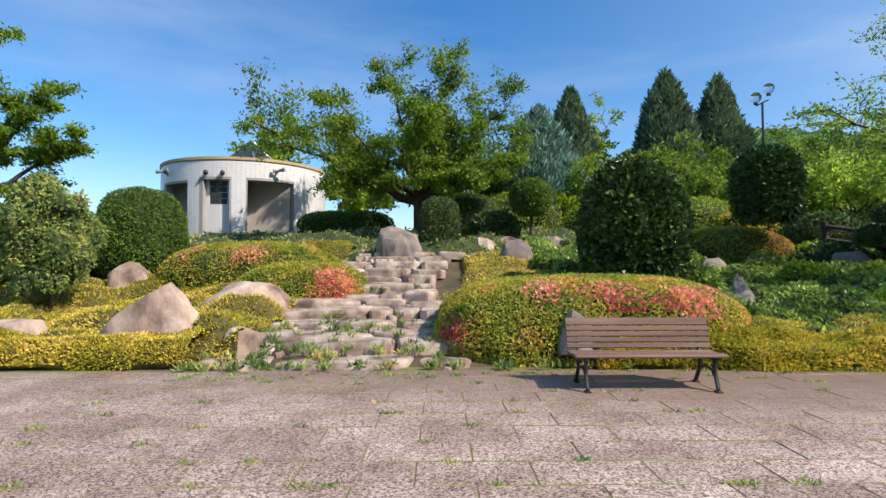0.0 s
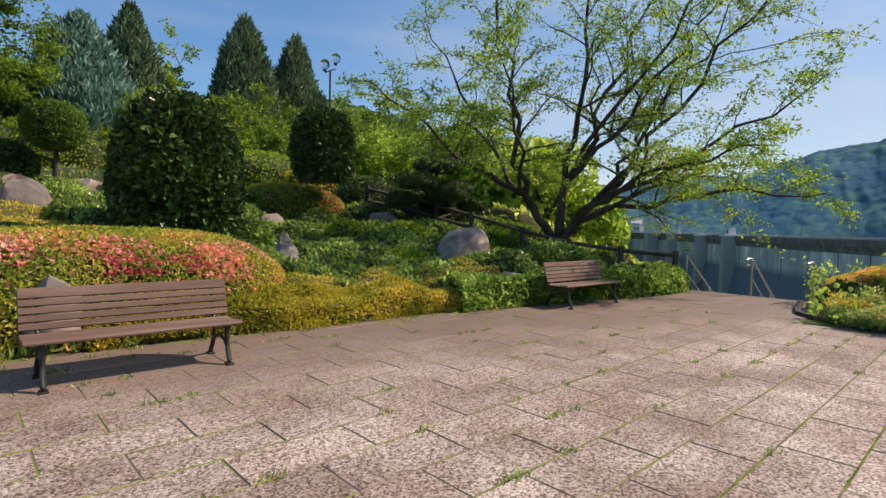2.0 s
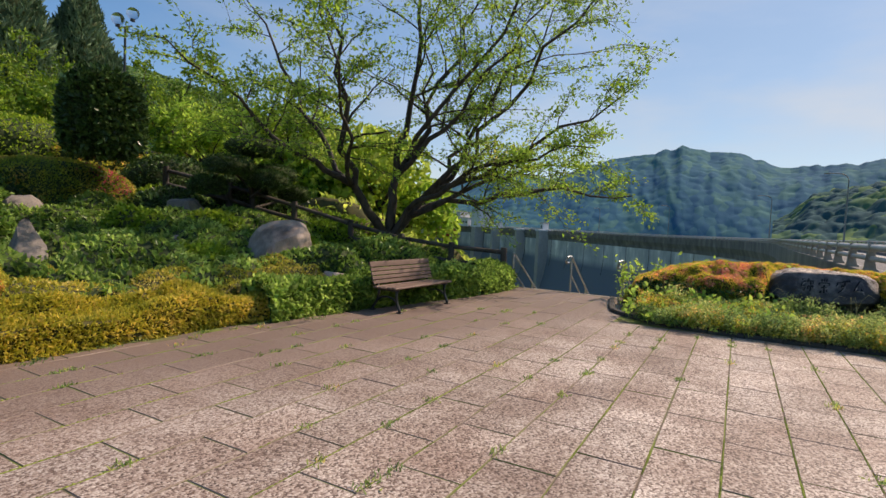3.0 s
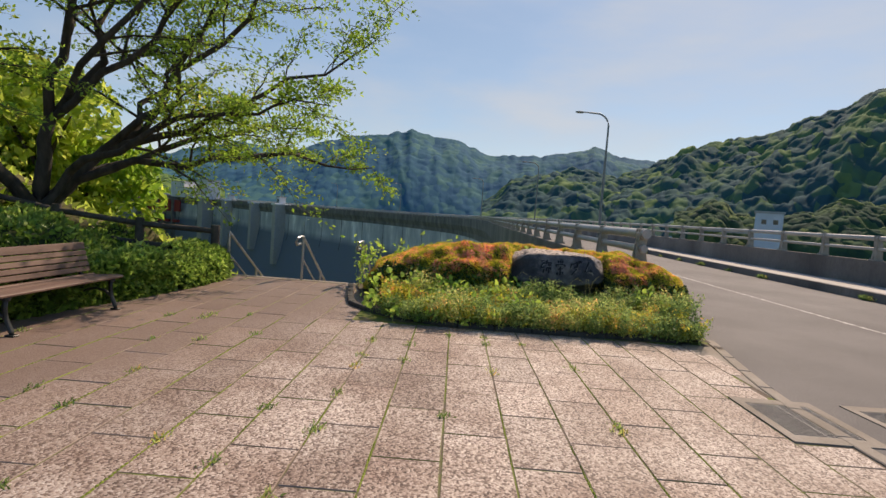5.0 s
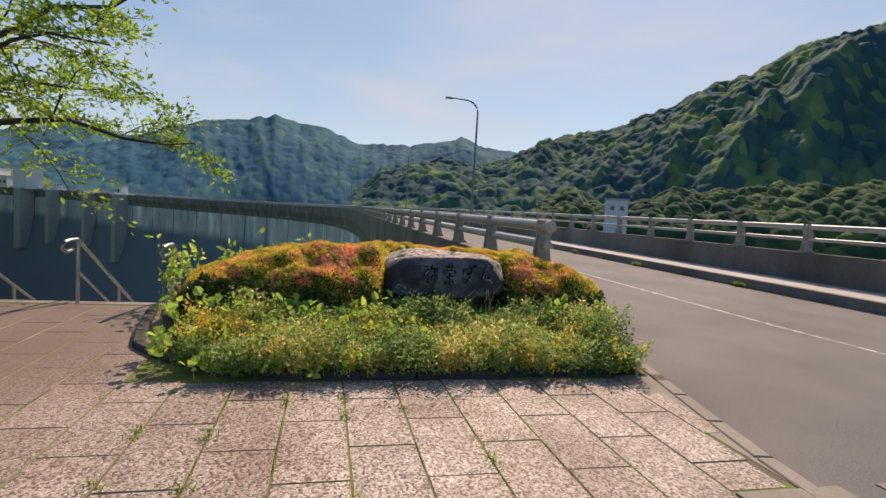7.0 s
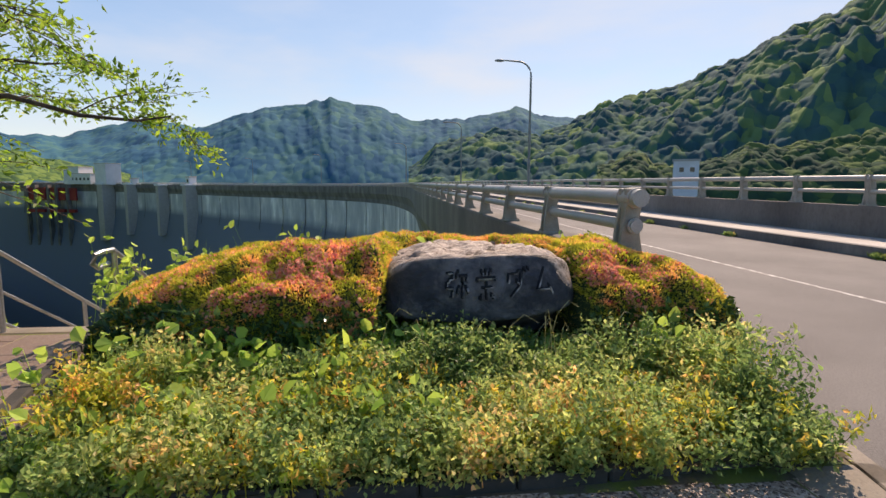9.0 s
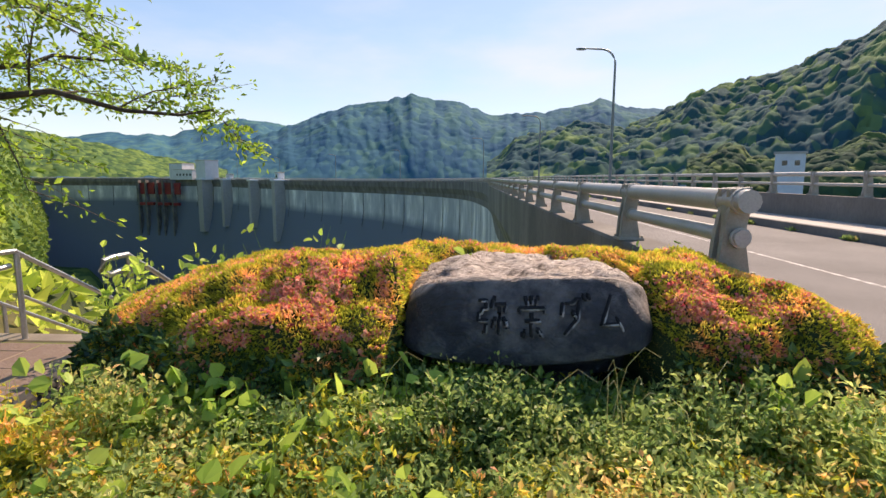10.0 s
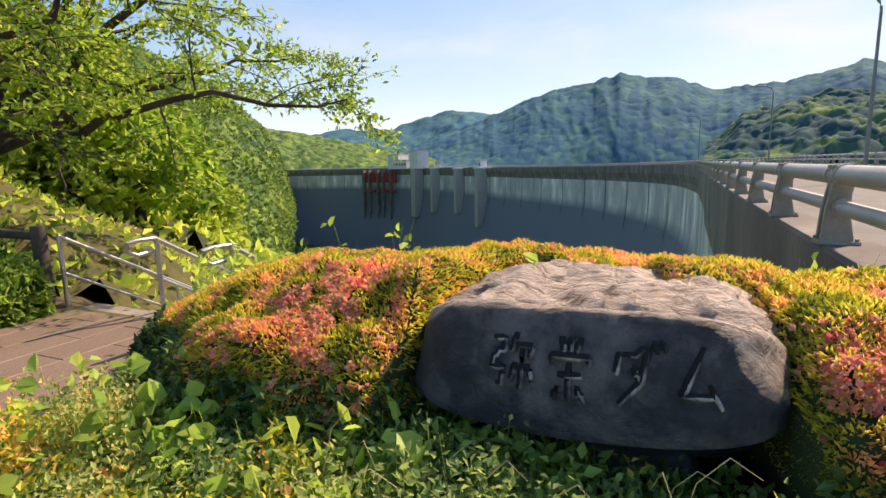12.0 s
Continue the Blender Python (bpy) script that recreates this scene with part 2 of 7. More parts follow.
M["midleaf"] = leafy("mid_green_leaves", [(0.1, (0.035, 0.075, 0.012)), (0.5, (0.07, 0.14, 0.02)), (0.9, (0.16, 0.24, 0.03))], 0.5, 0.5)
M["cherry"] = leafy("fresh_cherry_leaves", [(0.1, (0.065, 0.13, 0.02)), (0.5, (0.15, 0.24, 0.03)), (0.85, (0.28, 0.36, 0.05)), (0.97, (0.36, 0.30, 0.07))], 0.5, 0.4, trans=0.62, bright=(1.2, 2.6))
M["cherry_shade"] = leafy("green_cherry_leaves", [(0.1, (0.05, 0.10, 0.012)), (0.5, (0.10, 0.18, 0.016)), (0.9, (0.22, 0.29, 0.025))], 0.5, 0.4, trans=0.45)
M["maple"] = leafy("young_maple_leaves", [(0.1, (0.08, 0.15, 0.015)), (0.5, (0.17, 0.26, 0.02)), (0.9, (0.32, 0.36, 0.04))], 0.3, 0.5, trans=0.5)
M["cedar"] = leafy("grey_green_conifer_sprays", [(0.1, (0.05, 0.085, 0.045)), (0.6, (0.09, 0.145, 0.075)), (0.9, (0.16, 0.22, 0.12))], 0.4, 0.5, trans=0.15, rough=0.7)
M["bluecedar"] = leafy("blue_green_conifer_sprays", [(0.1, (0.07, 0.13, 0.10)), (0.6, (0.12, 0.21, 0.17)), (0.9, (0.20, 0.31, 0.25))], 0.4, 0.5, trans=0.15, rough=0.7)
M["weed"] = leafy("weedy_leaves", [(0.1, (0.065, 0.11, 0.04)), (0.45, (0.14, 0.205, 0.065)), (0.72, (0.30, 0.33, 0.11)), (0.95, (0.56, 0.33, 0.15))], 1.6, 0.6, trans=0.55, bright=(1.25, 2.7))
M["kudzu"] = leafy("broad_bright_leaves", [(0.1, (0.16, 0.27, 0.05)), (0.9, (0.40, 0.50, 0.09))], 1.0, 0.3, trans=0.5)
M["straw"] = leafy("dry_grass_stalks", [(0.1, (0.30, 0.26, 0.10)), (0.9, (0.50, 0.44, 0.22))], 1.0, 0.3, trans=0.2)
M["woodland"] = leafy("sunlit_bank_canopy", [(0.1, (0.14, 0.20, 0.035)), (0.5, (0.29, 0.36, 0.06)), (0.9, (0.47, 0.50, 0.10))], 0.12, 0.6, trans=0.6, bright=(1.3, 2.3))


def forest(name, stops, scale, fine, bump, dist, turn=0.0):
    m, n, l, p = nodes_of(name)
    c = coords(n, l)
    big = noise_node(n, l, c, scale, 6.0, 0.6)
    vor = n.new("ShaderNodeTexVoronoi")
    vor.inputs["Scale"].default_value = fine
    rt = n.new("ShaderNodeMapping")
    rt.inputs["Rotation"].default_value = (0, 0, radians(-turn))
    st = n.new("ShaderNodeMapping")
    st.inputs["Scale"].default_value = (0.4, 1.0, 0.8)
    l.new(c.outputs[0], rt.inputs["Vector"])
    l.new(rt.outputs["Vector"], st.inputs["Vector"])
    l.new(st.outputs["Vector"], vor.inputs["Vector"])
    sq_ = n.new("ShaderNodeMath")
    sq_.operation = "POWER"
    sq_.inputs[1].default_value = 1.8
    l.new(vor.outputs["Distance"], sq_.inputs[0])
    add = n.new("ShaderNodeMath")
    add.operation = "MULTIPLY_ADD"
    add.inputs[1].default_value = 0.35
    sep = n.new("ShaderNodeSeparateColor")
    l.new(vor.outputs["Color"], sep.inputs["Color"])
    l.new(sep.outputs["Red"], add.inputs[0])
    sub = n.new("ShaderNodeMath")
    sub.operation = "SUBTRACT"
    sub.inputs[1].default_value = 0.17
    l.new(big.outputs["Fac"], sub.inputs[0])
    l.new(sub.outputs[0], add.inputs[2])
    r = ramp(n, stops)
    l.new(add.outputs[0], r.inputs["Fac"])
    l.new(r.outputs["Color"], p.inputs["Base Color"])
    p.inputs["Roughness"].default_value = 0.95
    p.inputs["Specular IOR Level"].default_value = 0.1
    b = n.new("ShaderNodeBump")
    b.inputs["Strength"].default_value, b.inputs["Distance"].default_value = bump, dist
    b.invert = True
    l.new(sq_.outputs[0], b.inputs["Height"])
    l.new(b.outputs["Normal"], p.inputs["Normal"])
    return m


# far and mid forest: aerial haze is painted into the base colours as blue
M["far_forest"] = forest("far_forest_haze_blue", [(0.3, (0.026, 0.105, 0.175)), (0.5, (0.040, 0.135, 0.185)), (0.7, (0.070, 0.180, 0.175))], 0.009, 0.07, 0.3, 4.0)
M["mid_forest"] = forest("valley_forest_haze_tint", [(0.36, (0.026, 0.082, 0.095)), (0.50, (0.040, 0.108, 0.095)), (0.60, (0.085, 0.165, 0.080)), (0.78, (0.17, 0.25, 0.08))], 0.014, 0.16, 0.6, 2.5, -32.0)
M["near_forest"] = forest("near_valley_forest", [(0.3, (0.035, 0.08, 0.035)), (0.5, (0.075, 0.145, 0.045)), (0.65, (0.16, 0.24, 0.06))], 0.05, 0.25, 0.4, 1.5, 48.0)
M["low_forest"] = forest("shore_trees", [(0.3, (0.022, 0.055, 0.04)), (0.5, (0.042, 0.09, 0.045)), (0.65, (0.10, 0.15, 0.05))], 0.06, 0.5, 0.7, 1.2, 0.0)

# exposed-aggregate paver: pale and brown stones in mortar, dirt towards the hedge side, darker rims
m_, n_, l_, p_ = nodes_of("exposed_aggregate_paver")
c_ = coords(n_, l_)
v_ = n_.new("ShaderNodeTexVoronoi")
v_.inputs["Scale"].default_value = 72.0
l_.new(c_.outputs[0], v_.inputs["Vector"])
sv_ = n_.new("ShaderNodeSeparateColor")
l_.new(v_.outputs["Color"], sv_.inputs["Color"])
rv_ = ramp(n_, [(0.0, (0.11, 0.075, 0.058)), (0.24, (0.22, 0.155, 0.125)), (0.38, (0.40, 0.315, 0.26)), (0.70, (0.57, 0.475, 0.405)), (1.0, (0.78, 0.70, 0.62))])
l_.new(sv_.outputs["Red"], rv_.inputs["Fac"])
big_ = noise_node(n_, l_, c_, 1.1, 6.0, 0.6)
rb_ = ramp(n_, [(0.32, (0.56, 0.47, 0.43)), (0.48, (0.78, 0.73, 0.70)), (0.62, (1.03, 1.03, 1.03))])
l_.new(big_.outputs["Fac"], rb_.inputs["Fac"])
m1_ = n_.new("ShaderNodeMixRGB")
m1_.blend_type = "MULTIPLY"
m1_.inputs["Fac"].default_value = 1.0
l_.new(rv_.outputs["Color"], m1_.inputs["Color1"])
l_.new(rb_.outputs["Color"], m1_.inputs["Color2"])
xyz_ = n_.new("ShaderNodeSeparateXYZ")
l_.new(c_.outputs[0], xyz_.inputs["Vector"])
wob_ = n_.new("ShaderNodeMath")
wob_.operation = "MULTIPLY_ADD"
wob_.inputs[1].default_value = 3.4
soil_n = noise_node(n_, l_, c_, 0.55, 6.0, 0.65)
l_.new(soil_n.outputs["Fac"], wob_.inputs[0])
far_end = n_.new("ShaderNodeMath")
far_end.operation = "MULTIPLY_ADD"
far_end.inputs[1].default_value = 0.28
l_.new(xyz_.outputs["X"], far_end.inputs[0])
l_.new(xyz_.outputs["Y"], far_end.inputs[2])
l_.new(far_end.outputs[0], wob_.inputs[2])
soil_ = n_.new("ShaderNodeMapRange")
soil_.inputs["From Min"].default_value, soil_.inputs["From Max"].default_value = 7.1, 9.6
soil_.inputs["To Max"].default_value = 0.88
l_.new(wob_.outputs[0], soil_.inputs["Value"])
m2_ = n_.new("ShaderNodeMixRGB")
m2_.inputs["Color2"].default_value = (0.22, 0.15, 0.115, 1)
l_.new(soil_.outputs["Result"], m2_.inputs["Fac"])
l_.new(m1_.outputs["Color"], m2_.inputs["Color1"])
oi_ = n_.new("ShaderNodeObjectInfo")
mr_ = n_.new("ShaderNodeMapRange")
mr_.inputs["To Min"].default_value, mr_.inputs["To Max"].default_value = 0.84, 1.05
l_.new(oi_.outputs["Random"], mr_.inputs["Value"])
hs_ = n_.new("ShaderNodeHueSaturation")
l_.new(mr_.outputs["Result"], hs_.inputs["Value"])
l_.new(m2_.outputs["Color"], hs_.inputs["Color"])
l_.new(hs_.outputs["Color"], p_.inputs["Base Color"])
p_.inputs["Roughness"].default_value = 0.68
bp_ = n_.new("ShaderNodeBump")
bp_.inputs["Strength"].default_value, bp_.inputs["Distance"].default_value = 0.6, 0.005
bp_.invert = True
l_.new(v_.outputs["Distance"], bp_.inputs["Height"])
l_.new(bp_.outputs["Normal"], p_.inputs["Normal"])
M["paver"] = m_
M["paver_rim"] = surface("dirty_mossy_paver_rim", [(0.38, (0.20, 0.23, 0.06)), (0.50, (0.27, 0.205, 0.16)), (0.7, (0.38, 0.30, 0.245))], 1.3, 0.95, fine=40)

# face of the dam: pale weathered band on top, darker bluish concrete below, with vertical runs
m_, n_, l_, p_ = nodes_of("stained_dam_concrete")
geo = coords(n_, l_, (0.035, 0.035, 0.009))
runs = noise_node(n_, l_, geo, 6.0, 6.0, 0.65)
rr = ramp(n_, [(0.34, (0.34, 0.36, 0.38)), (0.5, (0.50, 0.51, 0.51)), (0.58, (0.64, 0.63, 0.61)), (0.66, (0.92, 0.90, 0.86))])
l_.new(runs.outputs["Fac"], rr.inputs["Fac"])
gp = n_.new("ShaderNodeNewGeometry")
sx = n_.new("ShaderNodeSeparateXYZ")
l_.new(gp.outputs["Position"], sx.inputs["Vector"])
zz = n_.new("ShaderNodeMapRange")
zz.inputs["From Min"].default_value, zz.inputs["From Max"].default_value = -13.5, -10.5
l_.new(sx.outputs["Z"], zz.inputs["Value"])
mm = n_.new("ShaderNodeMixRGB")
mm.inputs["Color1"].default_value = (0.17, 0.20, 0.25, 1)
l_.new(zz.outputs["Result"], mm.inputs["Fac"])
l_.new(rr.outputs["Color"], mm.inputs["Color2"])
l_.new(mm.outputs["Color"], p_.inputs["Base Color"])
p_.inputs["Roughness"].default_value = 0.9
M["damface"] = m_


# ---- mesh helpers ----
def mesh(name, verts, faces, material, parent=None, label="", smooth=False, kind="", category=""):
    me = bpy.data.meshes.new(name)
    verts = np.asarray(verts, dtype=np.float32)
    if isinstance(faces, np.ndarray):
        k = faces.shape[1]
        me.vertices.add(len(verts))
        me.vertices.foreach_set("co", verts.ravel())
        me.loops.add(faces.size)
        me.loops.foreach_set("vertex_index", faces.astype(np.int32).ravel())
        me.polygons.add(len(faces))
        me.polygons.foreach_set("loop_start", np.arange(0, faces.size, k, dtype=np.int32))
        me.update(calc_edges=True)
    else:
        me.from_pydata(verts.tolist(), [], faces)
    me.validate()
    me.polygons.foreach_set("use_smooth", [smooth] * len(me.polygons))
    me.materials.append(M[material])
    ob = new(name, me)
    if parent is not None:
        ob.parent = parent
    return tagged(ob, label, category, "", kind)


def part(name, bm, material, parent=None, label="", smooth=False, kind="", category=""):
    me = bpy.data.meshes.new(name)
    bm.to_mesh(me)
    bm.free()
    me.polygons.foreach_set("use_smooth", [smooth] * len(me.polygons))
    me.materials.append(M[material])
    ob = new(name, me)
    if parent is not None:
        ob.parent = parent
    return tagged(ob, label, category, "", kind)


def thing(name, label, category, at=(0, 0, 0), turn=0.0, group="", kind=""):
    ob = new(name)
    ob.matrix_basis = pose(*at, 0, 0, turn)
    ob.empty_display_size = 0.2
    return tagged(ob, label, category, group, kind)


def box(bm, size, m=None, bevel=0.0):
    """Adds a bevelled box of that size, centred, to bm at the pose m."""
    r = bmesh.ops.create_cube(bm, size=1, matrix=(m or Matrix()) @ Matrix.Diagonal((*size, 1)))
    if bevel:
        edges = list({e for v in r["verts"] for e in v.link_edges})
        bmesh.ops.bevel(bm, geom=edges, offset=bevel, segments=1, affect="EDGES")
    return bm


def block(x0, x1, y0, y1, z0, z1, bevel=0.0, bm=None):
    return box(bm or bmesh.new(), (x1 - x0, y1 - y0, z1 - z0), Matrix.Translation(((x0 + x1) / 2, (y0 + y1) / 2, (z0 + z1) / 2)), bevel)


def tube(points, radii, sides=8, cap=True):
    """Vertices and quads of a tapered tube along points."""
    pts = [Vector(p) for p in points]
    verts, faces = [], []
    up = Vector((0, 0, 1))
    for i, p in enumerate(pts):
        d = (pts[min(i + 1, len(pts) - 1)] - pts[max(i - 1, 0)]).normalized()
        a = d.cross(up if abs(d.z) < 0.95 else Vector((1, 0, 0))).normalized()
        b = d.cross(a)
        for k in range(sides):
            w = 2 * math.pi * k / sides
            verts.append(p + (a * math.cos(w) + b * math.sin(w)) * radii[i])
    n = len(pts)
    for i in range(n - 1):
        for k in range(sides):
            k2 = (k + 1) % sides
            faces.append((i * sides + k, i * sides + k2, (i + 1) * sides + k2, (i + 1) * sides + k))
    if cap:
        faces.append(tuple(range(sides))[::-1])
        faces.append(tuple((n - 1) * sides + k for k in range(sides)))
    return verts, faces


def tubes(list_of, sides=8):
    """Joins several tubes (points, radii) into one list of vertices and faces."""
    V, F = [], []
    for pts, rad in list_of:
        v, f = tube(pts, rad, sides)
        o = len(V)
        V += v
        F += [tuple(i + o for i in q) for q in f]
    return V, F


def pipe(name, list_of, material, parent=None, label="", sides=8, smooth=True, kind="", category=""):
    v, f = tubes(list_of, sides)
    ob = mesh(name, [tuple(p) for p in v], f, material, parent, label, smooth, kind, category)
    if smooth:
        ob.data.set_sharp_from_angle(angle=radians(65))
    return ob


def vnoise(x, y, z, seed=0):
    """Smooth value noise of arrays, about -1 to 1."""
    xi, yi, zi = np.floor(x).astype(np.int64), np.floor(y).astype(np.int64), np.floor(z).astype(np.int64)
    fx, fy, fz = x - xi, y - yi, z - zi
    fx, fy, fz = (f * f * (3 - 2 * f) for f in (fx, fy, fz))

    def h(a, b, c):
        n = (a * 73856093) ^ (b * 19349663) ^ (c * 83492791) ^ (seed * 2654435)
        n = (n ^ (n >> 13)) * 1274126177
        return ((n ^ (n >> 16)) & 0xFFFF) / 32767.5 - 1
    r = 0
    for a, wx in ((0, 1 - fx), (1, fx)):
        for b, wy in ((0, 1 - fy), (1, fy)):
            for c, wz in ((0, 1 - fz), (1, fz)):
                r = r + wx * wy * wz * h(xi + a, yi + b, zi + c)
    return r


def fbm(x, y, z, octaves=4, seed=0):
    r, a = 0, 1.0
    for o in range(octaves):
        r = r + a * vnoise(x * 2 ** o, y * 2 ** o, z * 2 ** o, seed + o)
        a *= 0.5
    return r


def scatter(verts, quads, n, weight=None):
    """n points on a mesh of quads, by area, and the normals there."""
    v = np.asarray(verts, float)
    q = np.asarray(quads)
    tri = np.concatenate([q[:, [0, 1, 2]], q[:, [0, 2, 3]]])
    a, b, c = v[tri[:, 0]], v[tri[:, 1]], v[tri[:, 2]]
    cr_ = np.cross(b - a, c - a)
    area = np.linalg.norm(cr_, axis=1)
    w = area if weight is None else area * weight((a + b + c) / 3, cr_ / (area[:, None] + 1e-9))
    i = rng.choice(len(tri), n, p=w / w.sum())
    r1, r2 = np.sqrt(rng.random(n)), rng.random(n)
    p = a[i] * (1 - r1)[:, None] + b[i] * (r1 * (1 - r2))[:, None] + c[i] * (r1 * r2)[:, None]
    return p, cr_[i] / (area[i][:, None] + 1e-9)


def leaf_mesh(name, p, nrm, size, material, parent=None, label="", width=0.5, lift=0.5, fold=0.15, up=0.0, kind="", category="", droop=0.0, hexa=False):
    """One mesh of many folded leaves at the points p, that lean out along the normals; up: how far they point up."""
    n = len(p)
    rnd = rng.normal(size=(n, 3))
    nrm = nrm + rng.normal(size=(n, 3)) * 0.35
    nrm /= np.linalg.norm(nrm, axis=1)[:, None]
    t = np.cross(nrm, rnd)
    t /= np.linalg.norm(t, axis=1)[:, None]
    d = t * (1 - lift) + nrm * lift + np.array([0, 0, up - droop])
    d /= np.linalg.norm(d, axis=1)[:, None]
    s = np.cross(d, rnd)
    s /= np.linalg.norm(s, axis=1)[:, None]
    s = s * 0.45 + np.cross(d, nrm + 1e-3) * 0.9
    s /= np.linalg.norm(s, axis=1)[:, None] + 1e-9
    k = np.cross(s, d)
    L = (size * rng.uniform(0.6, 1.35, n))[:, None]
    if hexa:
        vs = [p, p + d * L * 0.3 + s * L * width * 0.5 + k * L * fold, p + d * L * 0.72 + s * L * width * 0.38 + k * L * fold, p + d * L,
              p + d * L * 0.72 - s * L * width * 0.38 + k * L * fold, p + d * L * 0.3 - s * L * width * 0.5 + k * L * fold]
        verts = np.stack(vs, 1).reshape(-1, 3)
        b = np.arange(n)[:, None] * 6
        faces = np.concatenate([b + np.array([0, 1, 2, 3]), b + np.array([0, 3, 4, 5])])
    else:
        verts = np.stack([p, p + d * L * 0.45 + s * L * width / 2 + k * L * fold, p + d * L, p + d * L * 0.45 - s * L * width / 2 + k * L * fold], 1).reshape(-1, 3)
        b = np.arange(n)[:, None] * 4
        faces = np.concatenate([b + np.array([0, 1, 2]), b + np.array([0, 2, 3])])
    return mesh(name, verts, faces, material, parent, label, False, kind, category)


def grid_quads(nu, nv, wrap=False):
    i, j = np.meshgrid(np.arange(nu - 1), np.arange(nv if wrap else nv - 1), indexing="ij")
    j2 = (j + 1) % nv
    return np.stack([i * nv + j, (i + 1) * nv + j, (i + 1) * nv + j2, i * nv + j2], -1).reshape(-1, 4)


def blob(centre, radii, e=1.0, rough=0.08, scale=2.0, nu=20, nv=36, turn=0.0, base=-1.0, taper=0.0, seed=0):
    """Vertices and quads of a lumpy rounded body. e under 1 is boxier; base cuts it off below; taper narrows it upwards."""
    u = np.linspace(-math.pi / 2, math.pi / 2, nu)
    v = np.linspace(0, 2 * math.pi, nv, endpoint=False)
    U, W = np.meshgrid(u, v, indexing="ij")
    f = lambda c: np.sign(c) * np.abs(c) ** e
    x, y, z = f(np.cos(U)) * f(np.cos(W)), f(np.cos(U)) * f(np.sin(W)), f(np.sin(U))
    k = 1 + rough * fbm(x * scale + seed * 3.1, y * scale, z * scale, 4, seed)
    k = k * (1 - taper * (z + 1) / 2)
    x, y, z = x * k * radii[0], y * k * radii[1], np.maximum(z, base) * radii[2] * (1 + rough * 0.5 * fbm(x * scale, y * scale + 9, z * 0 + seed, 3, seed + 5))
    c, s = math.cos(radians(turn)), math.sin(radians(turn))
    return np.stack([centre[0] + c * x - s * y, centre[1] + s * x + c * y, centre[2] + z], -1).reshape(-1, 3), grid_quads(nu, nv, True)[:, ::-1]


# ---- terrain ----
EDGE_X = [-14.0, 0.0, 4.0, 8.0, 11.0, 13.0, 14.3]
EDGE_Y = [8.0, 7.85, 7.6, 7.4, 6.8, 6.4, 6.3]


def edge(x):
    return np.interp(x, EDGE_X, EDGE_Y)


def smooth01(a, lo, hi):
    t = np.clip((a - lo) / (hi - lo), 0, 1)
    return t * t * (3 - 2 * t)


CREST = [(13.62, -1.18), (26, -1.2), (52, -1.5), (97, -2.2), (139, 4.2), (182, 26), (217, 57), (257, 96), (292, 130), (312, 165), (318, 200), (316, 235), (306, 265)]


def curve_through(pts, step):
    """Evenly spaced points on a smooth line through pts."""
    P = [Vector((*p, 0)) for p in pts]
    P = [P[0] * 2 - P[1]] + P + [P[-1] * 2 - P[-2]]
    out = []
    for i in range(1, len(P) - 2):
        for k in range(40):
            t = k / 40
            out.append(0.5 * ((2 * P[i]) + (P[i + 1] - P[i - 1]) * t + (2 * P[i - 1] - 5 * P[i] + 4 * P[i + 1] - P[i + 2]) * t * t + (3 * P[i] - P[i - 1] - 3 * P[i + 1] + P[i + 2]) * t ** 3))
    out.append(P[-2])
    a = np.array([(p.x, p.y) for p in out])
    s = np.concatenate([[0], np.cumsum(np.linalg.norm(np.diff(a, axis=0), axis=1))])
    q = np.arange(0, s[-1], step)
    return np.stack([np.interp(q, s, a[:, 0]), np.interp(q, s, a[:, 1])], 1), q


crest, crest_s = curve_through(CREST, 2.45)
tan_ = np.gradient(crest, axis=0)
tan_ /= np.linalg.norm(tan_, axis=1)[:, None]
left_n = np.stack([-tan_[:, 1], tan_[:, 0]], 1)
crest_z = -1.0 * smooth01(crest_s, 60, 220)


def crest_side(x, y):
    """How far a place lies to the valley's side of the crest line (negative: the reservoir's side)."""
    q = crest[::6]
    n = left_n[::6]
    x, y = np.asarray(x, float), np.asarray(y, float)
    best, side = np.full(x.shape, 1e9), np.zeros(x.shape)
    for (a, b), (c, d) in zip(q, n):
        r = (x - a) ** 2 + (y - b) ** 2
        m = r < best
        best = np.where(m, r, best)
        side = np.where(m, (x - a) * c + (y - b) * d, side)
    return side


def hill(x, y):
    s = y - edge(x)
    h = np.interp(s, [0, 4.2, 13, 20, 60, 200], [0, 0.42, 2.2, 2.9, 4.0, 8.0])
    return np.where(s > 0, h, 0.0)


def ground_z(x, y):
    x, y = np.asarray(x, float), np.asarray(y, float)
    top = hill(x, y)
    d = np.maximum(x - (14.4 + np.clip(y - 6.3, 0, 60) * 0.35), 0)
    valley = np.maximum(-0.62 * d, -60) + smooth01(y - 0.62 * x, 30, 200) * 30
    side = crest_side(x, y) + 14 * smooth01(x, 60, 120)
    valley = valley - 42 * smooth01(x - 1.3 * y, 18, 60)
    far_ = np.where(side > 0, valley, -9.0)
    z = np.where((d > 0) & (y > -1.3), np.where(side > 0.0, top + valley, -9.0), top)
    z = np.where((y <= -1.3) & (x > 14), far_, z)
    z = np.where((y < -11.6), -9.0, z)
    behind = (y < 8) & (y > -11.6) & (x <= 14.4)
    z = np.where(behind, -0.06, z)
    return z


